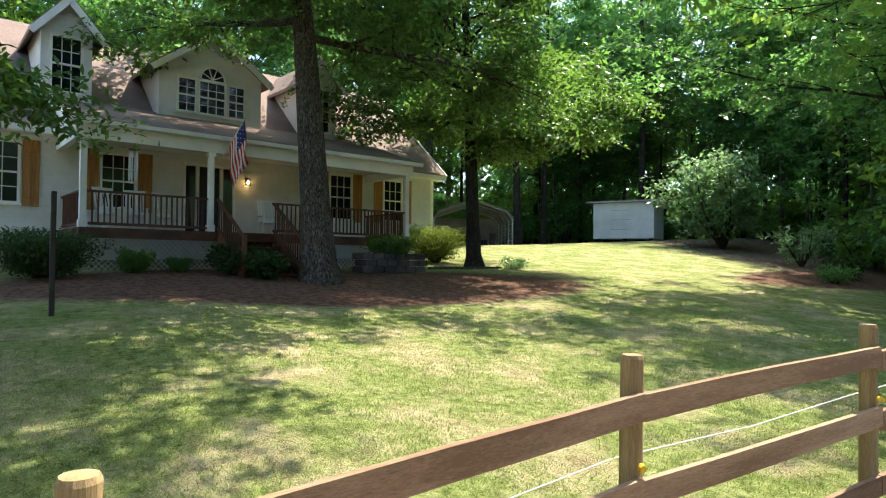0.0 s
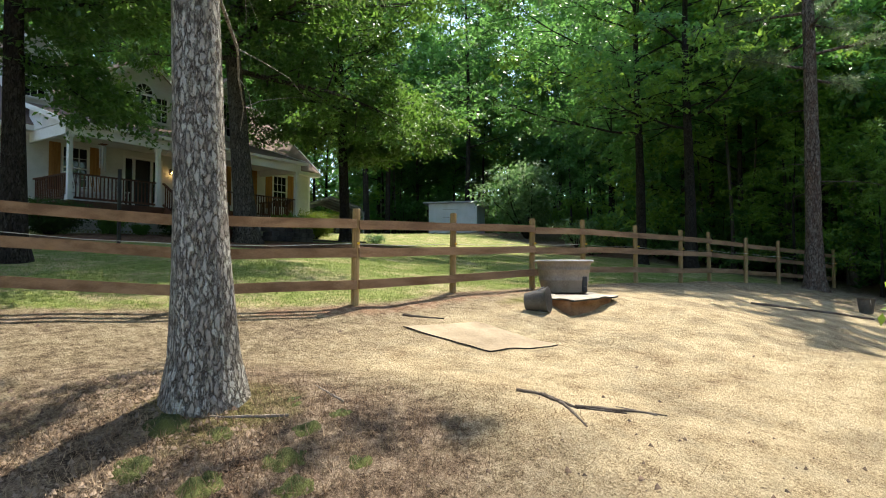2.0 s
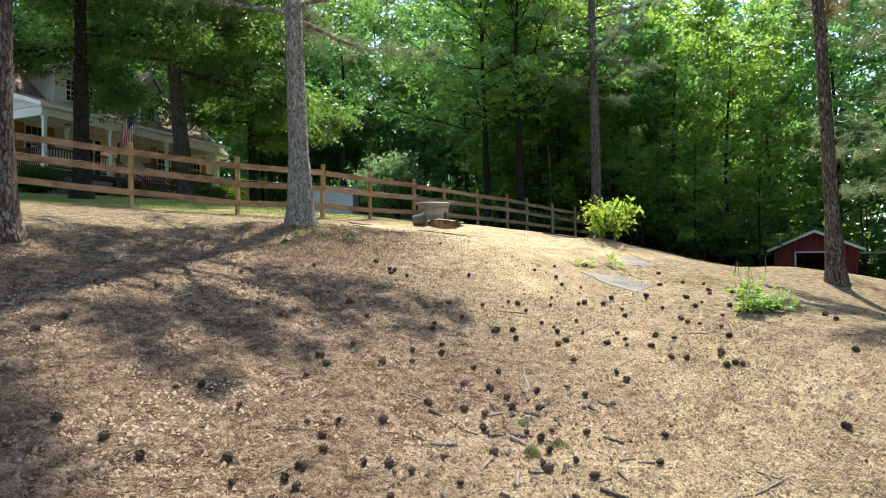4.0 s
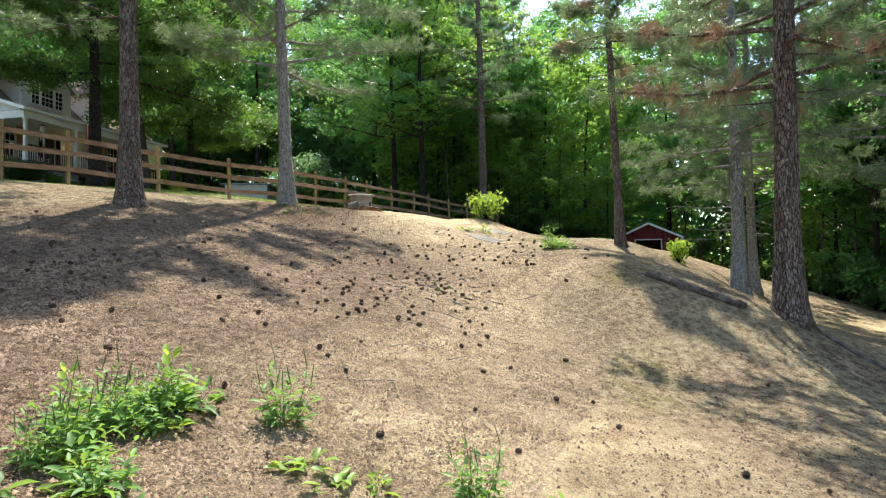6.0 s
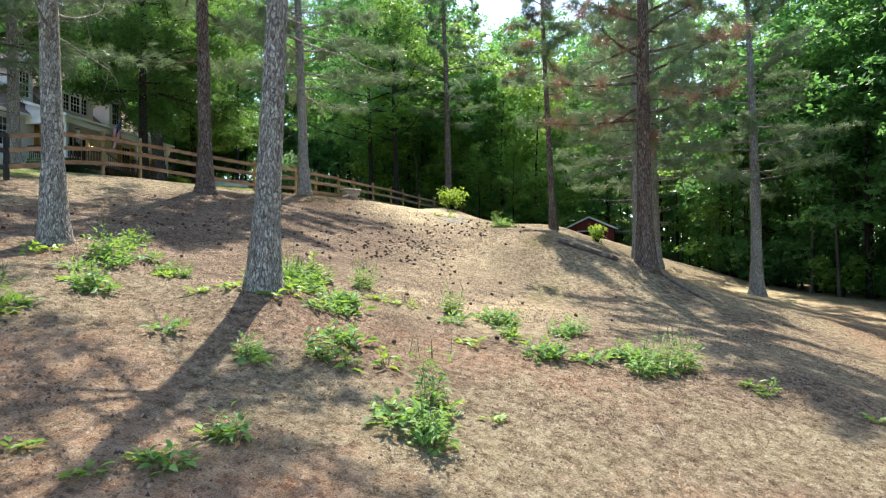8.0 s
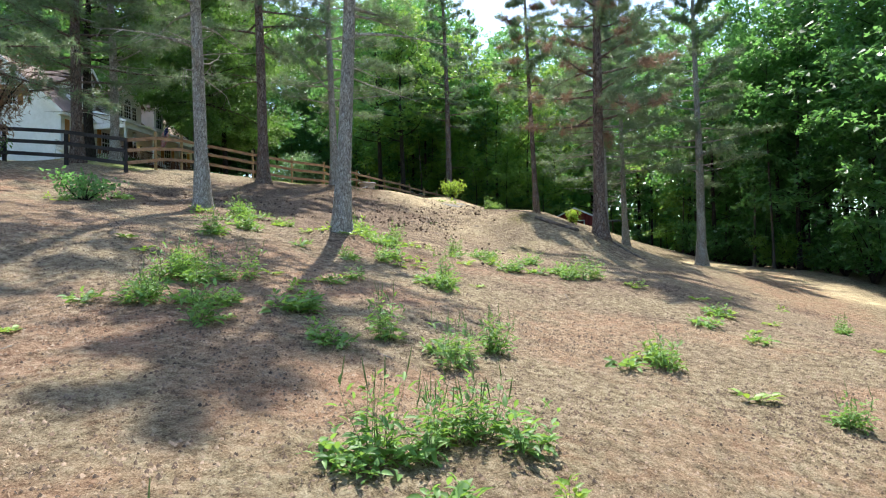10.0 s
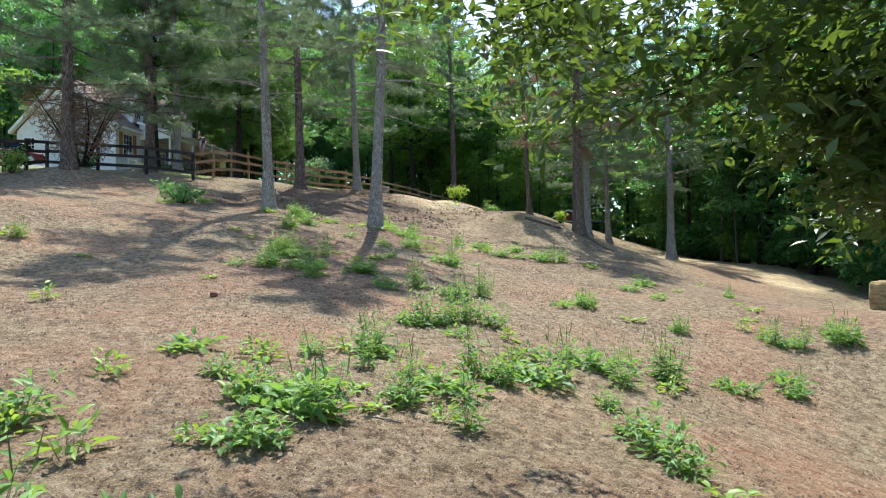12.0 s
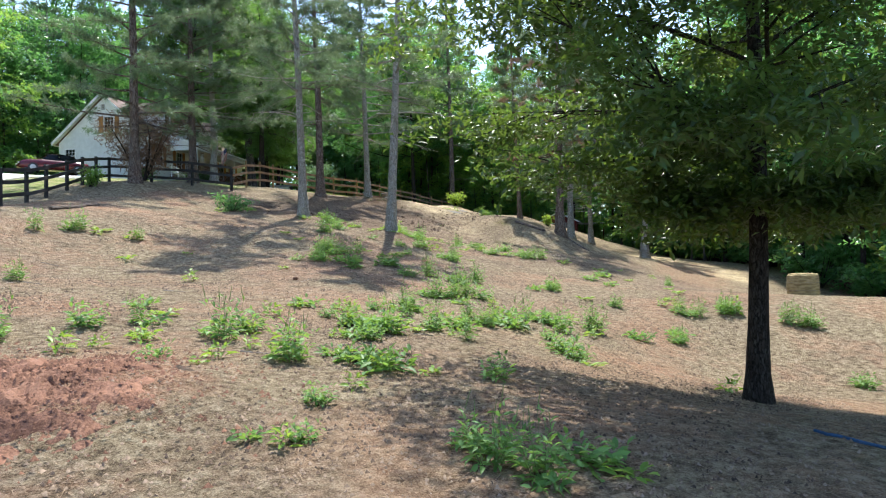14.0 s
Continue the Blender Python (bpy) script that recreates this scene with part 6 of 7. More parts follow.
BX, BY = 31.5, -6.0
barn = thing("barn", "small red barn with white trim and dark open bay", "barn", pose(BX, BY, land(BX, BY), 0, 0, -88))
bm = bmesh.new()
bz = -0.75 - land(BX, BY)
wall_cells(bm, -2.1, 2.1, 0, bz, 0, 0.12, [(-0.95, 0.85, 0, bz - 0.25)])
vs = [bm.verts.new(p) for p in ((-2.1, 0, bz), (2.1, 0, bz), (0, 0, bz + 0.95), (-2.1, 0.12, bz), (2.1, 0.12, bz), (0, 0.12, bz + 0.95))]
bm.faces.new(vs[:3])
bm.faces.new(vs[3:][::-1])
for x in (-2.1, 1.98):
    box(bm, x, x + 0.12, 0.12, 4.5, 0, bz)
box(bm, -1.98, 1.98, 4.4, 4.5, 0, bz)
part("wall", bm, "barn", barn)
bm = bmesh.new()
for s in (-1, 1):
    vs = [bm.verts.new((x, y, z + h)) for h in (0.1, 0) for x, y, z in ((0, -0.25, bz + 1.0), (s * 2.45, -0.25, bz - 0.12), (s * 2.45, 4.7, bz - 0.12), (0, 4.7, bz + 1.0))]
    for qd in ((0, 1, 2, 3), (7, 6, 5, 4), (0, 4, 5, 1), (1, 5, 6, 2), (2, 6, 7, 3)):
        bm.faces.new([vs[i] for i in qd])
bmesh.ops.recalc_face_normals(bm, faces=bm.faces)
part("roof", bm, "tin", barn)
bm = bmesh.new()
for s in (-1, 1):
    bar(bm, (s * 2.45, -0.28, bz - 0.12), (0, -0.28, bz + 1.0), 0.03, 0.14)
part("rake_board", bm, "trim", barn)
bm = bmesh.new()
for x in (-1.03, 0.86):
    box(bm, x, x + 0.08, -0.03, -0.002, 0, bz - 0.17)
box(bm, -0.95, 0.86, -0.03, -0.002, bz - 0.25, bz - 0.17)
part("bay_trim", bm, "trim", barn)
bm = bmesh.new()
slope(bm, 2.2, 5.2, 0.3, bz - 0.25, 4.2, bz - 0.2, 0.08)
part("lean_to_roof", bm, "tin", barn)
for x in (3.6, 5.1):
    bm = bmesh.new()
    box(bm, x - 0.05, x + 0.05, 0.35, 0.45, -0.3, bz - 0.33)
    part("lean_to_post", bm, "stain", barn)

# ---- drive and car ----
bm = bmesh.new()
pts = [(-34, 12), (-22, 15.5), (-14, 20.5), (-8, 24)]
for i in range(len(pts) - 1):
    for k in range(6):
        a, b = [Vector(pts[i]).lerp(Vector(pts[i + 1]), (k + e) / 6) for e in (0, 1)]
        d = (b - a).normalized()
        n = Vector((-d.y, d.x)) * 2.6
        vs = [bm.verts.new((p.x, p.y, land(p.x, p.y) + h)) for h in (0.09, -0.15) for p in (a - n, b - n, b + n, a + n)]
        for qd in ((0, 1, 2, 3), (0, 4, 5, 1), (2, 6, 7, 3)):
            bm.faces.new([vs[j] for j in qd])
tagged(part("driveway", bm, "concrete"), "pale concrete driveway beside the house", "driveway", kind="structure")


def sedan():
    """A rounded four-door car: lofted body, cabin, glass, lamps and wheels."""
    c = thing("car", "maroon sedan parked on the concrete drive", "car")
    prof = [(-2.3, 0.45, 0.62), (-2.28, 0.62, 0.75), (-2.1, 0.86, 0.82), (-1.3, 0.94, 0.86), (0.9, 0.95, 0.87), (1.8, 0.88, 0.84), (2.2, 0.75, 0.76), (2.32, 0.55, 0.66)]
    bm = bmesh.new()
    rings = []
    for x, z, w in prof:
        rings.append([bm.verts.new(p) for p in ((x, -w, 0.3), (x, -w - 0.02, z * 0.7), (x, -w + 0.08, z), (x, w - 0.08, z), (x, w + 0.02, z * 0.7), (x, w, 0.3))])
    for a, b in zip(rings, rings[1:]):
        for i in range(6):
            bm.faces.new([a[i], b[i], b[(i + 1) % 6], a[(i + 1) % 6]])
    bm.faces.new(rings[0])
    bm.faces.new(rings[-1][::-1])
    bmesh.ops.recalc_face_normals(bm, faces=bm.faces)
    bmesh.ops.bevel(bm, geom=bm.edges[:], offset=0.03, segments=2, affect="EDGES")
    body = part("body", bm, "maroon", c, smooth=True)
    bm = bmesh.new()
    cab = [(-1.75, 0.9, 0.72), (-1.0, 1.38, 0.6), (-0.2, 1.45, 0.6), (0.45, 1.38, 0.6), (1.15, 0.92, 0.72)]
    rings = [[bm.verts.new((x, s * w, z)) for s in (-1, 1)] for x, z, w in cab]
    low = [[bm.verts.new((x, s * 0.78, 0.9)) for s in (-1, 1)] for x, z, w in cab]
    for i in range(4):
        bm.faces.new([rings[i][0], rings[i + 1][0], rings[i + 1][1], rings[i][1]])
    bmesh.ops.solidify(bm, geom=bm.faces[:], thickness=0.04)
    part("cabin_roof", bm, "maroon", c, smooth=True)
    for s in (-1, 1):
        bm = bmesh.new()
        for i in (1, 2):
            vs = [bm.verts.new((cab[i][0] - (0.45 if i == 1 else 0), s * 0.76, 0.94)), bm.verts.new((cab[i + 1][0] + (0.45 if i == 2 else -0.04), s * 0.76, 0.94)), bm.verts.new((cab[i + 1][0] - 0.04, s * 0.61, 1.36)), bm.verts.new((cab[i][0] + 0.04, s * 0.61, 1.36))]
            bm.faces.new(vs)
        bmesh.ops.solidify(bm, geom=bm.faces[:], thickness=0.02)
        part("side_window", bm, "glass", c)
    for a, b in ((0, 1), (4, 3)):
        bm = bmesh.new()
        k = -0.03 if a == 0 else 0.03
        bm.faces.new([bm.verts.new((cab[a][0] + k, -0.66, 0.95)), bm.verts.new((cab[a][0] + k, 0.66, 0.95)), bm.verts.new((cab[b][0] + 2 * k, 0.55, 1.36)), bm.verts.new((cab[b][0] + 2 * k, -0.55, 1.36))])
        bmesh.ops.solidify(bm, geom=bm.faces[:], thickness=0.02)
        part("windscreen", bm, "glass", c)
    for x in (-1.4, 1.45):
        for s in (-1, 1):
            v, q = tube([(x, s * 0.7, 0.32), (x, s * 0.9, 0.32)], [0.32, 0.32], 20)
            wheel = mesh_part("wheel", v, q, "rubber", c)
            v, q = tube([(x, s * 0.9, 0.32), (x, s * 0.915, 0.32)], [0.2, 0.17], 14)
            mesh_part("rim", v, q, "steel", wheel)
    for s in (-1, 1):
        bm = bmesh.new()
        box(bm, -2.34, -2.28, s * 0.5 - 0.16, s * 0.5 + 0.16, 0.58, 0.72, 0.02)
        part("tail_lamp", bm, "flag_red", c)
        bm = bmesh.new()
        box(bm, 2.24, 2.34, s * 0.5 - 0.16, s * 0.5 + 0.16, 0.56, 0.68, 0.02)
        part("headlight", bm, "steel", c)
    return c


car = sedan()
CX, CY = -7.6, 25.6
car.matrix_basis = pose(CX, CY, land(CX, CY) + 0.09, 0, 0, 150)

# white garden bench behind the fence
bench = thing("garden_bench", "white slatted bench in the shaded yard", "bench", pose(-9.2, 12.5, land(-9.2, 12.5), 0, 0, 25))
for i in range(4):
    bm = bmesh.new()
    box(bm, -0.75, 0.75, 0.1 * i, 0.1 * i + 0.08, 0.42, 0.45)
    part("seat_slat", bm, "trim", bench)
    bm = bmesh.new()
    box(bm, -0.75, 0.75, 0.4, 0.43, 0.5 + 0.12 * i, 0.58 + 0.12 * i)
    part("back_slat", bm, "trim", bench)
for x in (-0.7, 0.7):
    for y, h in ((0.03, 0.42), (0.44, 0.96)):
        bm = bmesh.new()
        box(bm, x - 0.03, x + 0.03, y - 0.0, y + 0.05, -0.05, h)
        part("leg", bm, "trim", bench)

# ---- the trough by the fence ----
def stock_tub():
    """An oval stock tank: rounded-square walls that taper to the floor, a rolled rim, ribs and a drain notch."""
    t = thing("stock_tub", "grey-brown plastic stock tub standing on a rubber mat", "tub")
    n = 40

    def ring(a, b, z, power=2.8):
        out = []
        for k in range(n):
            c, s = math.cos(2 * math.pi * k / n), math.sin(2 * math.pi * k / n)
            out.append(Vector((a * math.copysign(abs(c) ** (2 / power), c), b * math.copysign(abs(s) ** (2 / power), s), z)))
        return out

    outer = [(0.5, 0.36, 0.0), (0.53, 0.39, 0.03), (0.565, 0.42, 0.25), (0.575, 0.43, 0.255), (0.58, 0.435, 0.3), (0.572, 0.43, 0.305), (0.6, 0.455, 0.48), (0.61, 0.463, 0.485), (0.615, 0.468, 0.53), (0.607, 0.46, 0.535), (0.63, 0.48, 0.66), (0.67, 0.52, 0.67), (0.68, 0.53, 0.69), (0.67, 0.52, 0.71), (0.63, 0.48, 0.705), (0.6, 0.45, 0.66), (0.51, 0.37, 0.06)]
    rings = [ring(*o) for o in outer]
    verts = [v for r in rings for v in r]
    faces = []
    for i in range(len(rings) - 1):
        for k in range(n):
            k2 = (k + 1) % n
            faces.append((i * n + k, i * n + k2, (i + 1) * n + k2, (i + 1) * n + k))
    faces.append(tuple(range(n - 1, -1, -1)))
    faces.append(tuple((len(rings) - 1) * n + k for k in range(n)))
    mesh_part("body", verts, faces, "tub", t, smooth=True)
    rv, rf = [], []
    prof = [(0.662, 0.512, 0.688), (0.69, 0.54, 0.69), (0.692, 0.542, 0.705), (0.675, 0.525, 0.722), (0.64, 0.49, 0.72), (0.625, 0.475, 0.708)]
    for o in prof:
        rv += ring(*o)
    for i in range(len(prof) - 1):
        for k in range(n):
            rf.append((i * n + k, i * n + (k + 1) % n, (i + 1) * n + (k + 1) % n, (i + 1) * n + k))
    mesh_part("rim", rv, rf, "tub_rim", t, "pale scuffed rim", True)
    w = [v + Vector((0, 0, 0.42)) for v in ring(0.555, 0.41, 0.0)]
    v2 = w + [p - Vector((0, 0, 0.02)) for p in w]
    mesh_part("water", v2, [tuple(range(n)), tuple(range(2 * n - 1, n - 1, -1))] + [(k, k + n, (k + 1) % n + n, (k + 1) % n) for k in range(n)], "glass", t, "dark still water")
    bm = bmesh.new()
    box(bm, 0.3, 0.42, -0.425, -0.36, 0.02, 0.36, 0.02)
    box(bm, 0.32, 0.4, -0.45, -0.42, 0.06, 0.16, 0.02)
    part("drain_recess", bm, "rubber", t, "dark drain plug recess")
    return t


tub = stock_tub()
TX, TY = 7.2, 5.0
tub_z = 0.035
tub.matrix_basis = pose(TX, TY, tub_z, 0, 0, -37) @ Matrix.Diagonal((0.84, 0.92, 0.92, 1))


def draped(name, label, corners, lift, seed, mat, wave=0.03, thick=0.025, category="mat", n=18, level=None):
    """A heavy mat that follows the ground, with worn edges that curl."""
    rnd = random.Random(seed)
    a, b, c, d = [Vector(p) for p in corners]
    bm = bmesh.new()
    grid = []
    for i in range(n + 1):
        row = []
        for j in range(n + 1):
            s, t = i / n, j / n
            p = a.lerp(b, s).lerp(d.lerp(c, s), t)
            e = min(s, 1 - s, t, 1 - t)
            p += Vector((noise.noise(Vector((p.x * 3, p.y * 3, seed))), noise.noise(Vector((p.y * 3, p.x * 3, seed + 4))))) * 0.05 * (e < 0.02)
            z = (soil(p.x, p.y) if level is None else level) + lift + wave * (0.5 + noise.noise(Vector((p.x * 1.6, p.y * 1.6, seed)))) * (1 if e < 0.2 else 0.6)
            z -= (0.03 if level is not None else 0.0) * max(0.0, 1 - e / 0.14) ** 2
            row.append(bm.verts.new((p.x - a.x, p.y - a.y, z - soil(a.x, a.y))))
        grid.append(row)
    for i in range(n):
        for j in range(n):
            bm.faces.new([grid[i][j], grid[i + 1][j], grid[i + 1][j + 1], grid[i][j + 1]])
    bmesh.ops.recalc_face_normals(bm, faces=bm.faces)
    bmesh.ops.solidify(bm, geom=bm.faces[:], thickness=-thick)
    bm.normal_update()
    for f in bm.faces:
        f.material_index = 1 if abs(f.normal.z) < 0.5 else 0
    ob = part(name, bm, (mat, "rubber"), None, "", False)
    ob.matrix_basis = pose(a.x, a.y, soil(a.x, a.y))
    return tagged(ob, label, category)


draped("rubber_mat", "grey worn rubber mat under the stock tub", [(6.45, 5.5), (5.35, 3.6), (7.35, 3.85), (8.1, 5.3)], 0.0, 3, "mat", 0.05, 0.03, level=0.0)


def earth_ledge():
    """The bank of clay that the hooves have undercut below the mat."""
    a, b, c, d = [Vector(p) for p in ((6.5, 5.4), (5.44, 3.74), (7.28, 3.95), (8.0, 5.2))]
    bm = bmesh.new()
    rim = []
    for p, q in ((a, b), (b, c), (c, d), (d, a)):
        rim += [p.lerp(q, k / 12) for k in range(12)]
    mid = sum(rim, Vector((0, 0))) / len(rim)
    rings = []
    for f, z in ((1.0, -0.03), (0.95, -0.09), (0.97, -0.17), (1.04, -0.27), (1.06, -0.45)):
        ring = []
        for p in rim:
            q = mid + (p - mid) * (f + 0.07 * noise.noise(Vector((p.x * 4, p.y * 4, z * 9))))
            ring.append(bm.verts.new((q.x, q.y, z)))
        rings.append(ring)
    n = len(rim)
    for r0, r1 in zip(rings, rings[1:]):
        for k in range(n):
            bm.faces.new([r0[k], r0[(k + 1) % n], r1[(k + 1) % n], r1[k]])
    bm.faces.new(rings[0][::-1])
    bmesh.ops.recalc_face_normals(bm, faces=bm.faces)
    return tagged(part("earth_bank", bm, "bank", None, "", True), "undercut clay bank below the rubber mat", "earth bank", kind="structure")


earth_ledge()
draped("rubber_mat", "dusty mat half buried in the sandy ground", [(2.19, 4.43), (2.37, 3.01), (3.56, 2.78), (3.5, 4.2)], 0.012, 5, "sandmat", 0.022, 0.016, n=24)
draped("rubber_mat", "flat grey mat in the dirt below the bush", [(0.55, -2.5), (-0.2, -3.7), (0.75, -3.85), (1.1, -3.05)], 0.0, 6, "greymat", 0.01, 0.012)
draped("rubber_mat", "buried grey mat near the bush", [(3.6, -2.0), (3.0, -2.6), (3.8, -3.2), (4.4, -2.5)], 0.0, 7, "greymat", 0.01, 0.02)


def bucket(name, label, m):
    t = thing(name, label, "bucket", m)
    v, q = tube([(0, 0, 0), (0, 0, 0.02), (0, 0, 0.36), (0, 0, 0.4), (0, 0, 0.4), (0, 0, 0.03)], [0.15, 0.155, 0.205, 0.225, 0.2, 0.145], 28)
    mesh_part("body", v, q, "dusty", t)
    pts = [(0.22 * math.cos(a), 0.0, 0.36 - 0.2 * math.sin(a)) for a in np.linspace(0, math.pi, 9)]
    v, q = tube([(x, -0.05 - abs(0.2 * (z - 0.36)), z) for x, _, z in pts], [0.007] * 9, 6)
    mesh_part("handle", v, q, "steel", t)
    return t


bucket("bucket", "black rubber bucket tipped over beside the tub", pose(5.0, 4.35, soil(5.0, 4.35) + 0.13, 0, 84, -70))
bucket("bucket", "black bucket standing at the edge of the woods", pose(15.5, 1.2, soil(15.5, 1.2), 0, 0, 20))


def fallen(name, label, pts, r0, r1, seed, mat="log", category="log", sides=10):
    """A fallen log or stick lying on the ground."""
    rnd = random.Random(seed)
    path, radii = [], []
    n = 8 * (len(pts) - 1)
    for i in range(n + 1):
        f = i / 8
        k = min(int(f), len(pts) - 2)
        a, b = pts[k], pts[k + 1]
        x, y = a[0] + (b[0] - a[0]) * (f - k), a[1] + (b[1] - a[1]) * (f - k)
        r = (r0 + (r1 - r0) * i / n) * rnd.uniform(0.88, 1.12)
        x, y = x + rnd.uniform(-0.3, 0.3) * r, y + rnd.uniform(-0.3, 0.3) * r
        path.append((x - pts[0][0], y - pts[0][1], soil(x, y) + r * 0.45))
        radii.append(r)
    v, q = tube(path, radii, sides, 0.12, seed)
    ob = mesh_part(name, v, q, mat, None, "", False)
    ob.matrix_basis = pose(pts[0][0], pts[0][1], 0)
    return tagged(ob, label, category)


ROOTS = [[(0.86, 1.47), (0.95, 1.23), (0.9, 0.85), (1.21, 0.53)], [(0.95, 1.23), (0.88, 0.95), (0.53, 0.52)], [(0.9, 0.85), (1.59, 0.34)]]
fallen("fallen_log", "grey rotting log half sunk in the slope", [(-3.1, -8.3), (-3.45, -9.3), (-3.9, -10.25)], 0.11, 0.08, 1)
fallen("fallen_branch", "thin dark branch lying below the stout pine", [(-3.3, -11.6), (-3.9, -12.3), (-4.6, -13.0)], 0.06, 0.04, 2)
fallen("fallen_log", "mossy log lying at the foot of the slope by the fence", [(-26.6, 3.0), (-25.2, 3.4), (-23.6, 4.1)], 0.09, 0.06, 3)
fallen("fallen_branch", "long dark pole lying on the sand", [(11.4, 2.7), (12.8, 1.6), (14.0, 0.8)], 0.035, 0.03, 4)
fallen("fallen_branch", "dark stick on the sand", [(2.7, 5.0), (3.2, 4.6)], 0.022, 0.014, 5)
for k, pts in enumerate(ROOTS):
    tagged(fallen("pine_root", "bare grey-brown pine root lying across the sand", pts, 0.022, 0.008, 40 + k, "log", "root", 7), group="bare roots")
rnd = random.Random(17)
for i in range(96):
    x, y = rnd.uniform(-16, 1.5), rnd.uniform(-6.5, 2.6)
    if i % 3 == 0:
        x, y = rnd.gauss(-7.6, 1.3), rnd.gauss(-4.6, 0.9)
    if i > 64:
        x, y = rnd.uniform(-40, -14), rnd.uniform(-17, 1)
    a, l = rnd.uniform(0, 6.28), rnd.uniform(0.1, 0.5)
    b = a + rnd.uniform(-0.5, 0.5)
    m = (x + l * math.cos(a), y + l * math.sin(a))
    tagged(fallen("stick", "dry grey stick on the bare ground", [(x, y), m, (m[0] + 0.5 * l * math.cos(b), m[1] + 0.5 * l * math.sin(b))], rnd.uniform(0.007, 0.016), 0.004, i, "twig", "stick", 5), group="fallen sticks")

# pale bark scraps and root ends where the litter gathers on the ridge
rnd = random.Random(29)
for i in range(44):
    x, y = rnd.gauss(-5.75, 0.55), rnd.gauss(-4.15, 0.5)
    a, l = rnd.uniform(0, 6.28), rnd.uniform(0.05, 0.17)
    b = a + rnd.uniform(-0.4, 0.4)
    m = (x + l * math.cos(a), y + l * math.sin(a))
    tagged(fallen("bark_scrap", "pale grey scrap of bark among the cones", [(x, y), m, (m[0] + 0.6 * l * math.cos(b), m[1] + 0.6 * l * math.sin(b))], rnd.uniform(0.014, 0.03), 0.008, 300 + i, "log" if i % 3 else "twig", "bark", 6), group="bark scraps on the ridge")

# round hay bale on the clay
bale = thing("hay_bale", "round hay bale on the red clay track", "hay bale", pose(-11.3, -22.9, soil(-11.3, -22.9), 0, 0, 20))
v, q = tube([(0, 0, -0.02), (0, 0, 0.1), (0, 0, 0.55), (0, 0, 1.1), (0, 0, 1.2), (0, 0, 1.24)], [0.66, 0.74, 0.77, 0.74, 0.66, 0.4], 30, 0.03, 4)
mesh_part("straw", v, q, "hay", bale)
bale.scale = (0.85, 0.85, 0.85)
for z in (0.35, 0.75):
    v, q = tube([(0, 0, z), (0, 0, z + 0.012)], [0.785, 0.785], 30)
    mesh_part("twine", v, q, "twig", bale)

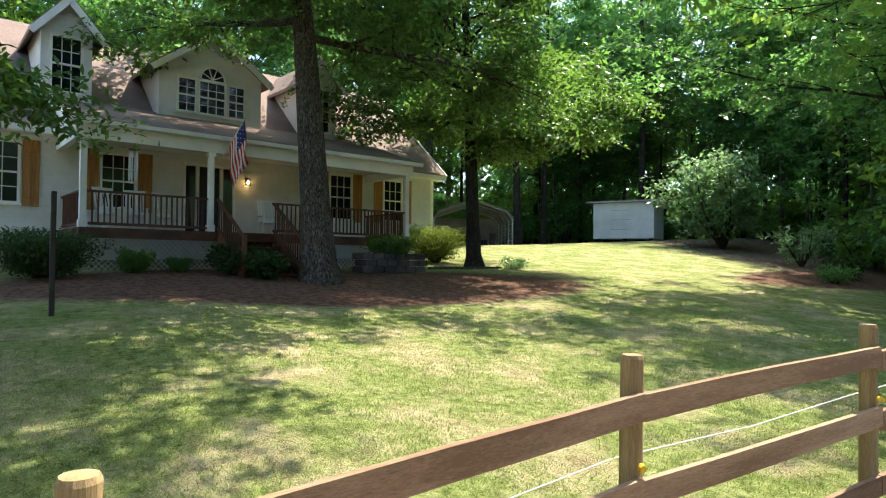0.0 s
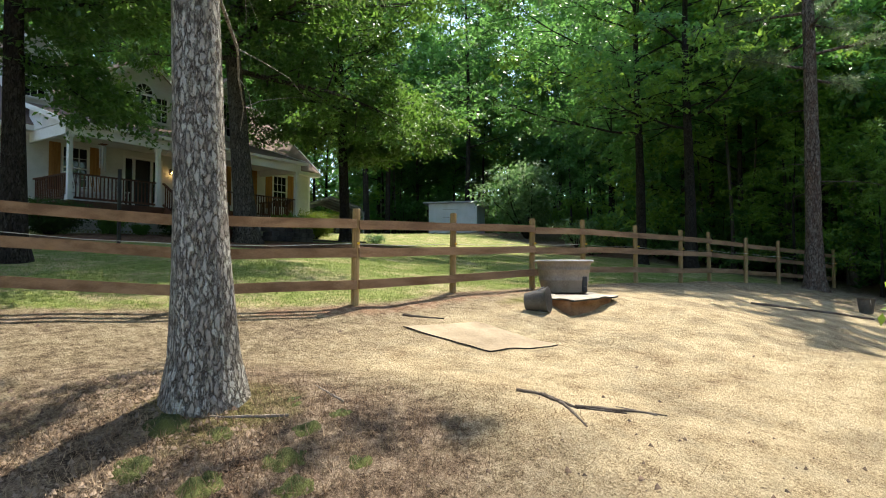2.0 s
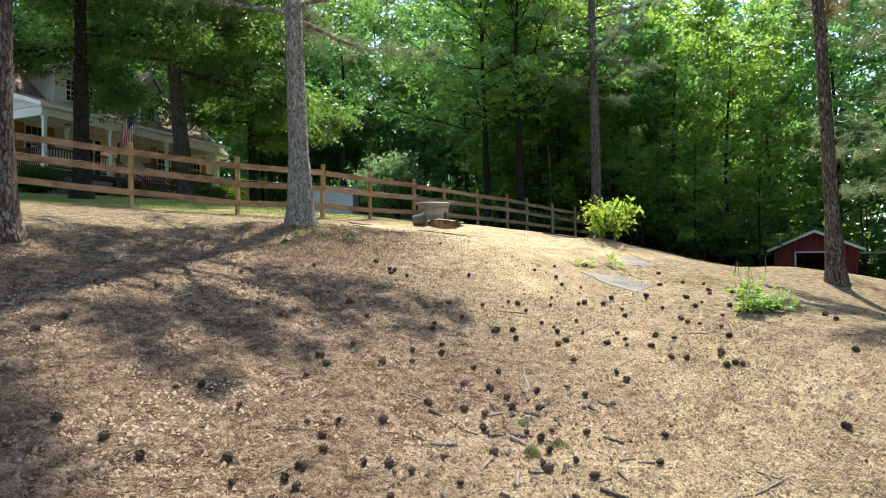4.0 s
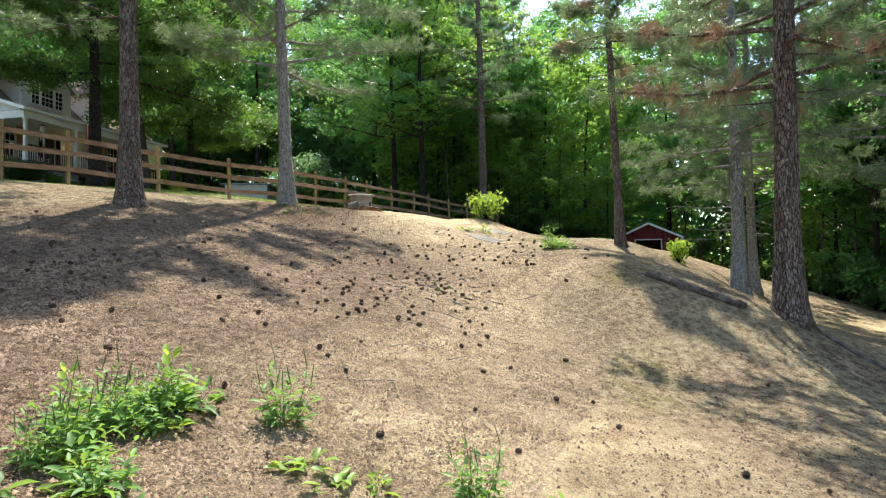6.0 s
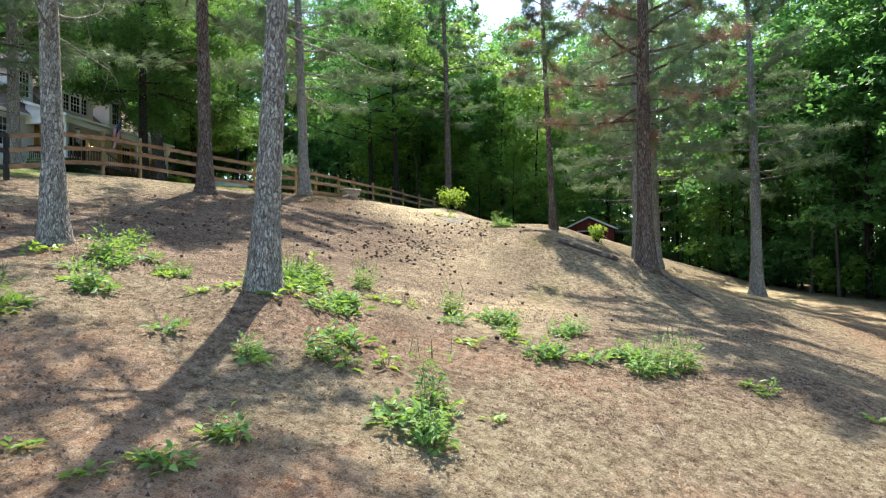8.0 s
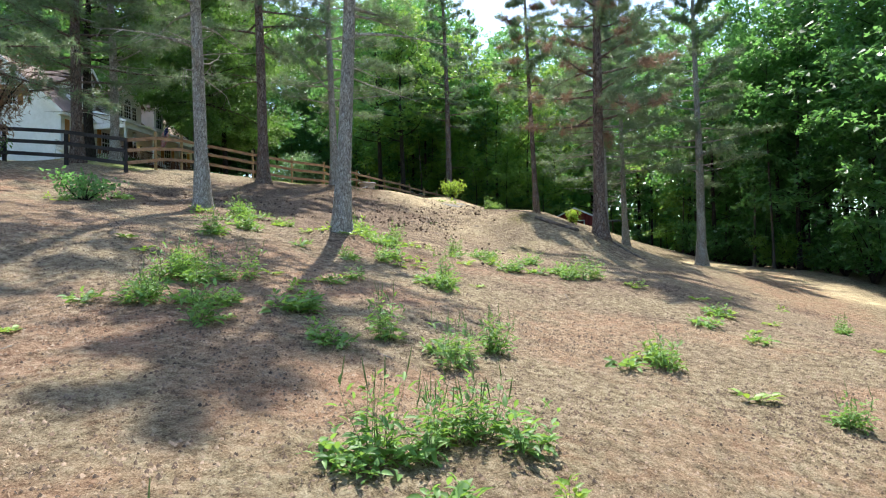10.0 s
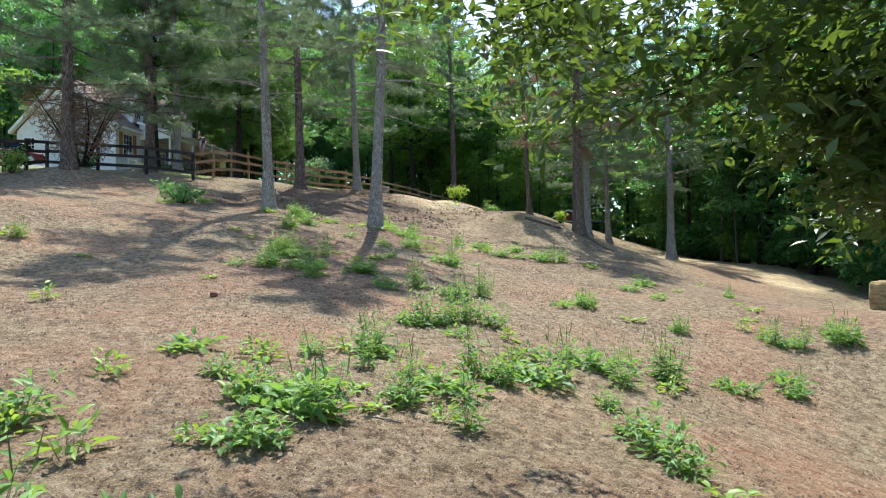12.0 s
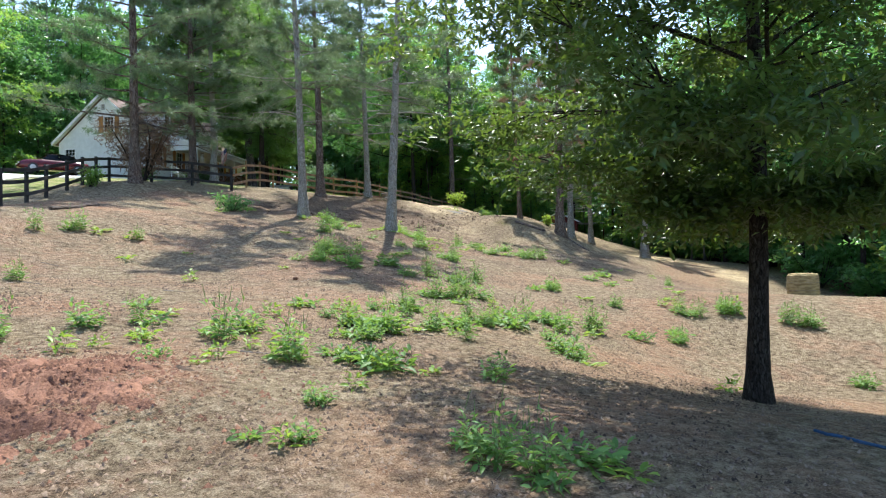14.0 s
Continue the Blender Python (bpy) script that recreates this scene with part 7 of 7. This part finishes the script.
# ---- weeds ----
def weed(seed, height, width, stems, nodes, leaf, mat="weed_leaf", wide=0.3, plumes=False):
    """A leafy weed: leaning stems with stalked oval leaves in turn up to the tip, larger ones at the foot."""
    rnd = random.Random(seed)
    t = thing("weed", "broad-leaved green weed on the bare slope", "weed", group="weeds on the slope")
    groups, place, out, size, roll = [], [], [], [], []
    for k in range(stems):
        a = k * 2.4 + rnd.uniform(-0.6, 0.6)
        r = width * 0.5 * rnd.uniform(0.1, 1.0) ** 0.7
        h = height * rnd.uniform(0.5, 1.0) * (1.1 - 0.5 * r / width)
        foot = (0.35 * r * math.cos(a), 0.35 * r * math.sin(a), -0.02)
        bp, br = bough(foot, (0.65 * r * math.cos(a), 0.65 * r * math.sin(a), h), math.hypot(0.65 * r, h), 0.005, rnd, 0.14, 6)
        groups.append(tube(bp, [max(0.0018, x) for x in br], 3, 0, 0, False))
        turn = rnd.uniform(0, 6.28)
        for j in range(nodes):
            f = 0.08 + 0.92 * (j + rnd.uniform(0, 0.8)) / nodes
            i = min(int(f * 6), 5)
            p = bp[i].lerp(bp[i + 1], min(1, f * 6 - i))
            b = turn + j * 2.1 + rnd.uniform(-0.5, 0.5)
            L = leaf * (1.2 - 0.65 * f) * rnd.uniform(0.65, 1.3)
            d = Vector((math.cos(b), math.sin(b), rnd.uniform(-0.15, 0.75) + 0.8 * (f > 0.8))).normalized()
            stem = p + d * L * rnd.uniform(0.2, 0.55)
            place.append(tuple(stem))
            out.append(tuple(d + Vector((0, 0, rnd.uniform(-0.55, 0.35)))))
            size.append(L)
            roll.append(rnd.uniform(-0.7, 0.7))
        if plumes and k % 2 == 0:
            tip = bp[6] + Vector((rnd.uniform(-0.05, 0.05), rnd.uniform(-0.05, 0.05), 0.3 * height))
            groups.append(tube([bp[6], bp[6].lerp(tip, 0.4), tip], [0.003, 0.0055, 0.002], 4, 0.3, k, False))
    p, d, L, w = np.array(place), np.array(out), np.array(size)[:, None], np.array(roll)[:, None]
    d /= np.linalg.norm(d, axis=1, keepdims=True)
    s = np.cross(d, np.array([0, 0, 1.0]))
    s /= np.linalg.norm(s, axis=1, keepdims=True)
    up = np.cross(s, d)
    s, up = s * np.cos(w) + up * np.sin(w), up * np.cos(w) - s * np.sin(w)
    cols = [p, p + d * L * 0.3 + s * L * wide + up * L * 0.06, p + d * L * 0.3 - s * L * wide + up * L * 0.06, p + d * L * 0.66 + s * L * wide * 0.8 + up * L * 0.02, p + d * L * 0.66 - s * L * wide * 0.8 + up * L * 0.02, p + d * L * 0.98 - up * L * 0.2, p + d * L * 0.32 - up * L * 0.02, p + d * L * 0.68 - up * L * 0.07]
    v = np.stack(cols, 1)
    f = np.array([(0, 6, 1), (0, 2, 6), (1, 6, 7), (1, 7, 3), (6, 2, 4), (6, 4, 7), (3, 7, 5), (7, 4, 5)])
    tris = (np.arange(len(p))[:, None, None] * 8 + f[None]).reshape(-1, 3)
    sv, sq = join(groups)
    mesh_part("stalk", sv, sq, "weed_stem", t)["kind"] = "stuff"
    tri_object("leaves", v.reshape(-1, 3), tris, mat, t)
    return t


WEEDS = [weed(91, 0.16, 0.5, 9, 4, 0.19, wide=0.2), weed(92, 0.38, 0.62, 11, 8, 0.15, wide=0.18), weed(93, 0.66, 0.45, 10, 10, 0.135, wide=0.15, plumes=True), weed(94, 0.26, 0.8, 14, 6, 0.18, wide=0.19),
         weed(95, 0.1, 0.35, 4, 4, 0.18, "weed_pale", 0.22), weed(96, 1.0, 0.1, 1, 26, 0.21, "bush_leaf", 0.27), weed(97, 0.3, 0.3, 4, 6, 0.17, "weed_pale", 0.18), weed(98, 0.64, 0.6, 13, 11, 0.14, wide=0.16, plumes=True)]
UPPER = [(-15.0, -5.0), (-14.3, -4.9), (-13.3, -5.6), (-13.9, -6.2), (-15.6, -6.2), (-14.2, -7.9), (-13.5, -8.5), (-15.3, -5.5), (-13.3, -10.0), (-16.2, -6.6), (-13.4, -7.6), (-14.6, -11.1), (-14.9, -11.6), (-16.6, -2.4), (-14.6, -0.9), (-18.9, -5.6), (-18.9, -6.9), (-18.1, -7.3), (-17.6, -8.0), (-17.3, -7.2), (-15.1, -12.9), (-18.4, -8.9), (-18.3, -3.9), (-16.7, -3.5), (-14.6, -9.1), (-15.4, -9.7), (-15.0, -10.3), (-15.6, -1.6), (-13.7, -4.6)]
MIDDLE = [(-23.3, -5.6), (-22.6, -5.4), (-22.3, -6.6), (-22.5, -7.6), (-17.1, 2.8), (-19.9, -4.0), (-24.6, -7.8), (-23.6, -8.3), (-23.8, -9.8), (-21.3, -7.7), (-20.6, -7.8), (-19.2, -9.2), (-24.7, -9.6), (-24.0, -11.1), (-23.2, -11.2), (-18.0, -14.4), (-22.3, -13.0), (-21.5, -13.4), (-16.6, -14.7), (-13.4, -15.2), (-22.0, -13.5), (-23.2, -15.6), (-23.1, -17.6), (-22.4, -18.9), (-23.1, -20.3), (-24.2, -6.2), (-24.2, -7.0), (-19.0, 1.6), (-16.4, 2.2), (-16.3, -17.2)]
LOWER = [(-32.2, -11.7), (-31.9, -11.7), (-32.4, -12.2), (-32.2, -11.4), (-29.8, -11.5), (-30.6, -11.8), (-30.6, -12.6), (-30.9, -13.0), (-29.8, -12.9), (-29.9, -13.3), (-29.2, -13.3), (-29.4, -13.8), (-31.8, -13.2), (-28.7, -13.9), (-27.7, -14.4), (-28.2, -14.7), (-27.0, -15.2), (-22.4, -17.3), (-25.9, -17.2), (-21.3, -17.1), (-23.1, -15.5), (-34.9, -13.3), (-34.9, -12.8), (-35.4, -12.0), (-37.1, -13.4), (-33.3, -12.2), (-26.5, -16.4), (-27.6, -20.9), (-37.7, -15.2), (-38.1, -15.5), (-38.2, -15.9), (-37.7, -16.2), (-38.4, -13.5), (-38.4, -13.8), (-34.6, -10.3)]
LOWER += [(-34.4, -8.4), (-35.2, -8.1), (-36.6, -8.0), (-27.4, 0.1), (-26.8, -0.7), (-29.0, 0.7), (-28.0, 0.5), (-33.2, -4.0), (-27.3, -11.3), (-26.6, -11.7), (-23.4, -20.8), (-31.6, -12.7)]
BIG = {(-23.3, -5.6), (-22.6, -5.4), (-22.3, -6.6), (-24.0, -11.1), (-24.2, -6.2), (-24.2, -7.0), (-27.3, -11.3), (-26.6, -11.7), (-22.4, -18.9), (-23.1, -17.6), (-14.9, -11.6), (-23.1, -20.3)}


def plant_weeds():
    rnd = random.Random(21)
    spots = []
    for x, y in UPPER + MIDDLE + LOWER:
        big = (x, y) in BIG
        lower = (x, y) in LOWER
        n = rnd.randint(3, 4) if big else rnd.choice((1, 2, 2) if lower else (1, 2, 2, 3))
        for k in range(n):
            r = 0 if k == 0 else rnd.uniform(0.15, 0.6 if big else 0.4)
            a = rnd.uniform(0, 6.28)
            spots.append((x + r * math.cos(a), y + r * math.sin(a), rnd.choice((1, 7, 2, 3)) if big else rnd.choice((0, 1, 1, 7, 2, 3, 4, 6))))
    for _ in range(40):
        spots.append((rnd.uniform(-38, -13), rnd.uniform(-18, -1), rnd.choice((0, 4, 4, 6))))
    spots += [(-23.8, -9.8, 2), (-14.65, -4.36, 5), (-13.9, -4.75, 5), (-15.2, -5.2, 6), (-15.0, -4.9, 7), (-14.5, -4.7, 7), (-14.2, -4.6, 7), (-22.4, -19.0, 5), (-14.75, -4.6, 1), (-0.7, -5.6, 1), (-0.4, -5.8, 3), (-1.0, -5.5, 2), (0.9, -5.15, 4), (0.3, -5.4, 6), (1.9, -2.7, 6), (1.2, -2.3, 4), (-16.3, -5.0, 6), (-16.9, -5.75, 4), (-16.35, -5.8, 6), (-16.2, -5.4, 0), (-17.0, -5.1, 4)]
    for _ in range(46):
        spots.append((rnd.uniform(-37, -26), rnd.uniform(-16, -9), rnd.choice((0, 4, 6, 6, 1))))
    used = set()
    for x, y, k in spots:
        s = rnd.uniform(0.7, 1.2) * (0.75 if x < -37 else 1.05 if x < -26 and k != 5 else 1.0)
        if k in used:
            put_copy(WEEDS[k], x, y, rnd.uniform(0, 360), s)
        else:
            used.add(k)
            stand(WEEDS[k], x, y, 0, s)


plant_weeds()
stand(shrub("sunlit_bush", "bright yellow-green bush on the crest of the slope", 97, 1.2, 1.2, 1000, 0.16, "bush_leaf", 22, 0.45), 5.9, -1.45)
stand(shrub("sunlit_bush", "bright leafy bush behind the crest", 98, 1.0, 1.0, 420, 0.18, "bush_leaf", 9, 0.42), 7.0, -8.7)
stand(shrub("sapling_bush", "low green sapling bush on the slope", 99, 0.9, 1.6, 800, 0.14, "forest_leaf", 10), -18.0, 2.0)
stand(shrub("fence_bush", "green shrub growing beside the black fence", 100, 1.1, 1.0, 700, 0.13, "bright_leaf", 9), -19.3, 9.2)
stand(shrub("fence_bush", "dull green bush at the foot of the fence", 101, 1.0, 1.3, 900, 0.12, "oak_leaf", 9), -14.2, 11.0)
stand(shrub("dead_pine_brush", "rusty dead needles on a low pine", 102, 4.2, 2.8, 5000, 0.26, "dead_needle", 12, 0.1, "shrub"), -16.6, 8.6)


# ---- small litter ----
def cone_mesh(seed):
    """An open cone: rows of scales that stand out from a tapered core."""
    rnd = random.Random(seed)
    verts, faces = tube([(x, 0, 0) for x in (-0.045, -0.03, 0.0, 0.03, 0.05)], [0.01, 0.026, 0.03, 0.022, 0.006], 7, 0.1, seed)
    for row, (x, r, n) in enumerate(((-0.032, 0.036, 8), (-0.016, 0.042, 9), (0.0, 0.043, 9), (0.016, 0.039, 8), (0.032, 0.03, 7))):
        for k in range(n):
            a = 2 * math.pi * (k + 0.5 * (row % 2)) / n + rnd.uniform(-0.1, 0.1)
            c, s, w = math.cos(a), math.sin(a), 0.011
            o = len(verts)
            tip = r * rnd.uniform(0.9, 1.15)
            verts += [Vector((x - 0.004, 0.02 * c - w * s, 0.02 * s + w * c)), Vector((x - 0.004, 0.02 * c + w * s, 0.02 * s - w * c)), Vector((x + 0.012, tip * c, tip * s)), Vector((x + 0.002, 0.02 * c, 0.02 * s))]
            faces += [(o, o + 1, o + 2), (o + 3, o, o + 2), (o + 1, o + 3, o + 2)]
    return verts, faces


def scatter_cones():
    rnd = random.Random(31)
    base = mesh_part("pine_cone", *cone_mesh(1), "cone")
    tagged(base, "dark brown pine cone lying on the litter", "pine cone", "pine cones")
    spots = []
    while len(spots) < 290:
        c = rnd.choice(((-4.5, -1.8, 2.4), (-6.2, -3.4, 1.6), (-7.6, -4.0, 1.2), (-5.5, -3.0, 2.2), (-2.0, -3.5, 2.5), (-11, -4, 3.0), (-12, -6.5, 2.5), (-10, 0.5, 2.6), (-13.5, 1.5, 2.6), (-0.5, -4.6, 1.5)))
        x, y = rnd.gauss(c[0], c[2]), rnd.gauss(c[1], c[2] * 0.7)
        if y < fence_y(x) - 0.6 and x > -18:
            spots.append((x, y))
    for i, (x, y) in enumerate(spots):
        ob = base if i == 0 else new("pine_cone", base.data)
        if i:
            tagged(ob, base["label"], "pine cone", "pine cones")
        ob.matrix_basis = pose(x, y, soil(x, y) + 0.03, rnd.uniform(-30, 30), rnd.uniform(-20, 20), rnd.uniform(0, 360)) @ Matrix.Scale(rnd.uniform(0.6, 1.1), 4)


scatter_cones()


def loose(name, label, category, n, region, make, mat, seed):
    """A scatter too fine to count, joined into one mesh."""
    npr = NP(seed)
    pts = region(npr, n)
    z = soil_many(pts[:, 0], pts[:, 1])
    v, f = make(npr, np.column_stack([pts, z]))
    return tagged(tri_object(name, v, f, mat), label, category, kind="stuff")


def slivers(npr, p, length=0.12, width=0.006, lift=0.012):
    n = len(p)
    a = npr.uniform(0, 6.28, n)
    d = np.stack([np.cos(a), np.sin(a), npr.normal(0, 0.12, n)], 1)
    s = np.stack([-np.sin(a), np.cos(a), np.zeros(n)], 1)
    L = length * npr.uniform(0.5, 1.4, (n, 1))
    q = p + np.array([0, 0, 1]) * npr.uniform(0.2, 1.6, (n, 1)) * lift
    v = np.stack([q - d * L / 2 - s * width / 2, q - d * L / 2 + s * width / 2, q + d * L / 2], 1)
    return v.reshape(-1, 3), np.arange(3 * n).reshape(-1, 3)


def clods(npr, p, size=0.028):
    n = len(p)
    base = np.array([(1, 0, -0.3), (-0.5, 0.87, -0.3), (-0.5, -0.87, -0.3), (0, 0, 0.7)])
    f = np.array([(0, 1, 3), (1, 2, 3), (2, 0, 3)])
    s = size * npr.uniform(0.4, 1.6, (n, 1, 1)) * npr.uniform(0.6, 1.4, (n, 4, 1))
    a = npr.uniform(0, 6.28, n)
    c, si = np.cos(a)[:, None], np.sin(a)[:, None]
    b = np.repeat(base[None], n, 0)
    b = np.stack([b[:, :, 0] * c - b[:, :, 1] * si, b[:, :, 0] * si + b[:, :, 1] * c, b[:, :, 2]], 2)
    v = p[:, None, :] + b * s + np.array([0, 0, 0.006])
    return v.reshape(-1, 3), (np.arange(n)[:, None, None] * 4 + f[None]).reshape(-1, 3)


def blades(npr, p, height=0.04, width=0.011):
    n = len(p)
    a = npr.uniform(0, 6.28, n)
    s = np.stack([np.cos(a), np.sin(a), np.zeros(n)], 1)
    h = height * npr.uniform(0.5, 1.5, (n, 1))
    lean = np.stack([npr.normal(0, 0.5, n), npr.normal(0, 0.5, n), np.ones(n)], 1)
    q = p - np.array([0, 0, 0.01])
    v = np.stack([q - s * width / 2, q + s * width / 2, q + lean * h], 1)
    return v.reshape(-1, 3), np.arange(3 * n).reshape(-1, 3)


def on_slope(npr, n):
    k = n // 2
    a = np.column_stack([npr.uniform(-17, -1.5, k), npr.uniform(-8, 4, k)])
    b = np.column_stack([npr.uniform(-43, -10, n - k), npr.uniform(-20, 2, n - k)])
    p = np.concatenate([a, b])
    return p[p[:, 1] < fence_y(p[:, 0]) - 0.4]


def clumped(npr, n):
    c = np.column_stack([npr.uniform(-41, -2, 160), npr.uniform(-18, 1, 160)])
    p = c[npr.randint(0, len(c), n)] + npr.normal(0, 0.55, (n, 2))
    return p[p[:, 1] < fence_y(p[:, 0]) - 0.4]


def under_pines(npr, n):
    c = np.array([(-4.5, -1.8, 2.8), (-5.5, -3.0, 2.6), (-2.0, -3.5, 2.5), (-11, -4, 3.4), (-12, -6.5, 2.8), (-10, 0.5, 3.0), (-13.5, 1.5, 3.0), (-8, -1.5, 3.5), (-22, -6, 5), (-26, -11, 5), (-20, -9, 3), (-18, -4, 4), (-30, -12, 4)])
    k = npr.randint(0, len(c), n)
    p = c[k, :2] + npr.normal(size=(n, 2)) * c[k, 2:3] * np.array([1.0, 0.8])
    return p[p[:, 1] < fence_y(p[:, 0]) - 0.4]


def on_lawn(npr, n):
    k = n * 3
    p = np.column_stack([npr.uniform(-5, 17, k), npr.uniform(5.7, 19, k)])
    w = np.array([noise.noise(Vector((x * 0.9, y * 0.9, 0))) + 0.5 * noise.noise(Vector((x * 3, y * 3, 2))) for x, y in p])
    near = 1.2 - (p[:, 1] - 5.7) / 14
    straw = np.hypot((p[:, 0] - 8.5) / 9.0, (p[:, 1] - 18.6) / 3.6) > 1.0
    keep = (p[:, 1] > fence_y(p[:, 0]) + 0.1) & (w + npr.uniform(-0.5, 0.5, k) > -0.15) & (npr.uniform(0, 1, k) < near) & straw
    return p[keep][:n]


loose("needle_litter", "tan pine needles strewn over the soil", "needles", 110000, on_slope, slivers, "straw_needle", 51)
loose("dark_needles", "old brown needles and bark shreds on the soil", "needles", 60000, on_slope, lambda r, p: slivers(r, p, 0.09, 0.012), "cone", 56)
loose("dry_grass", "tufts of dry straw-coloured grass at the pine's foot", "grass", 9000, lambda r, n: np.column_stack([r.normal(-2.0, 1.1, n), r.normal(1.5, 0.9, n)]), lambda r, p: blades(r, p, 0.07, 0.007), "straw_needle", 58)
loose("fallen_cones", "countless small cones and bark bits on the slope", "cones", 9000, under_pines, lambda r, p: clods(r, p, 0.022), "cone", 57)
loose("leaf_litter", "dark bits of bark and old leaves on the soil", "litter", 22000, clumped, lambda r, p: clods(r, p, 0.018), "cone", 52)
loose("dirt_clods", "crumbs and clods of sandy soil", "soil crumbs", 90000, on_slope, lambda r, p: clods(r, p, 0.018), "clod", 53)
loose("clay_clods", "broken clods of red clay", "soil crumbs", 2600, lambda r, n: np.column_stack([r.normal(-38.5, 1.0, n), r.normal(-10.5, 1.2, n)]), lambda r, p: clods(r, p + np.array([0, 0, 0.08]), 0.022), "clay_clod", 54)
loose("grass", "short patchy lawn grass with paler tufts", "grass", 110000, on_lawn, blades, "grass", 55)


# ---- heaps of earth ----
def heap(name, label, category, cx, cy, rx, ry, high, mat, seed, step=0.05, lump=0.12):
    """A rough heap of dug earth: lumps on lumps, sinking into the ground at its rim."""
    nx, ny = int(2.4 * rx / step), int(2.4 * ry / step)
    x, y = np.meshgrid(cx + np.linspace(-1.2 * rx, 1.2 * rx, nx), cy + np.linspace(-1.2 * ry, 1.2 * ry, ny))
    x, y = x.ravel(), y.ravel()
    r = np.hypot((x - cx) / rx, (y - cy) / ry)
    base = soil_many(x, y)
    rough = np.array([noise.fractal(Vector((a * 2.6, b * 2.6, seed)), 0.55, 2.1, 6) for a, b in zip(x, y)])
    pits = np.array([noise.noise(Vector((a, b, seed + 3)) * (0.55 / lump)) for a, b in zip(x, y)])
    z = base + high * np.clip(1.15 - r ** 2, -0.6, 1) + lump * np.clip(1.3 - r, 0, 1) * (rough * 0.8 + np.abs(pits)) - 0.06 - 0.3 * np.clip(r - 1, 0, 1)
    i = np.arange(nx * ny).reshape(ny, nx)
    quads = np.stack([i[:-1, :-1], i[:-1, 1:], i[1:, 1:], i[1:, :-1]], -1).reshape(-1, 4)
    keep = r[quads].max(1) < 1.18
    ob = mesh_part(name, np.stack([x - cx, y - cy, z - soil(cx, cy)], 1).tolist(), quads[keep].tolist(), mat, smooth=False)
    ob.matrix_basis = pose(cx, cy, soil(cx, cy))
    return tagged(ob, label, category)


heap("clay_mound", "churned heap of red clay beside the weeds", "earth heap", -38.9, -10.2, 2.2, 2.4, 0.1, "clay_clod", 3, 0.045, 0.16)
heap("soil_heap", "small pile of dark crumbled soil", "earth heap", -22.36, -9.9, 0.42, 0.32, 0.05, "dung", 5, 0.025, 0.05)
heap("soil_heap", "low scatter of dark crumbled soil", "earth heap", -21.1, -9.7, 0.3, 0.25, 0.04, "dung", 6, 0.025, 0.04)
heap("soil_heap", "dark lumps of soil among the weeds", "earth heap", -37.0, -11.6, 0.4, 0.3, 0.05, "dung", 7, 0.03, 0.05)

for i, (x, y, r) in enumerate(((-2.0, 2.55, 0.3), (-2.3, 2.2, 0.24), (-1.75, 2.2, 0.2), (-2.05, 1.75, 0.2), (-1.5, 1.65, 0.24), (-1.2, 1.85, 0.16), (-1.65, 1.35, 0.2), (-1.0, 2.35, 0.2), (-0.85, 1.9, 0.16), (-2.7, 2.0, 0.18), (-1.15, 1.3, 0.15), (-5.5, -3.95, 0.16), (-5.72, -4.35, 0.2), (-5.95, -4.2, 0.12))):
    tagged(heap("moss_cushion", "low dark green moss cushion on the litter", "moss", x, y, r, r * 0.8, 0.07, "moss", 11 + i, 0.025, 0.07), group="moss cushions")

# a broken bit of brick on the slope, and blue twine in the oak's shade
bm = bmesh.new()
box(bm, -0.09, 0.09, -0.06, 0.06, 0.0, 0.08, 0.015)
frag = part("brick_fragment", bm, "clay_clod")
frag.matrix_basis = pose(-28.08, -7.56, soil(-28.08, -7.56) - 0.01, 5, 8, 30)
tagged(frag, "weathered red brick fragment on the bare soil", "brick")
line = [(-35.35, -18.3), (-35.5, -18.38), (-35.55, -18.5), (-35.75, -18.62), (-35.9, -18.8)]
v, q = tube([(x, y, soil(x, y) + 0.012) for x, y in line], [0.018, 0.022, 0.02, 0.022, 0.016], 6, 0.1, 3)
tagged(mesh_part("twine", v, q, "blue"), "tangle of blue baling twine on the ground", "twine")
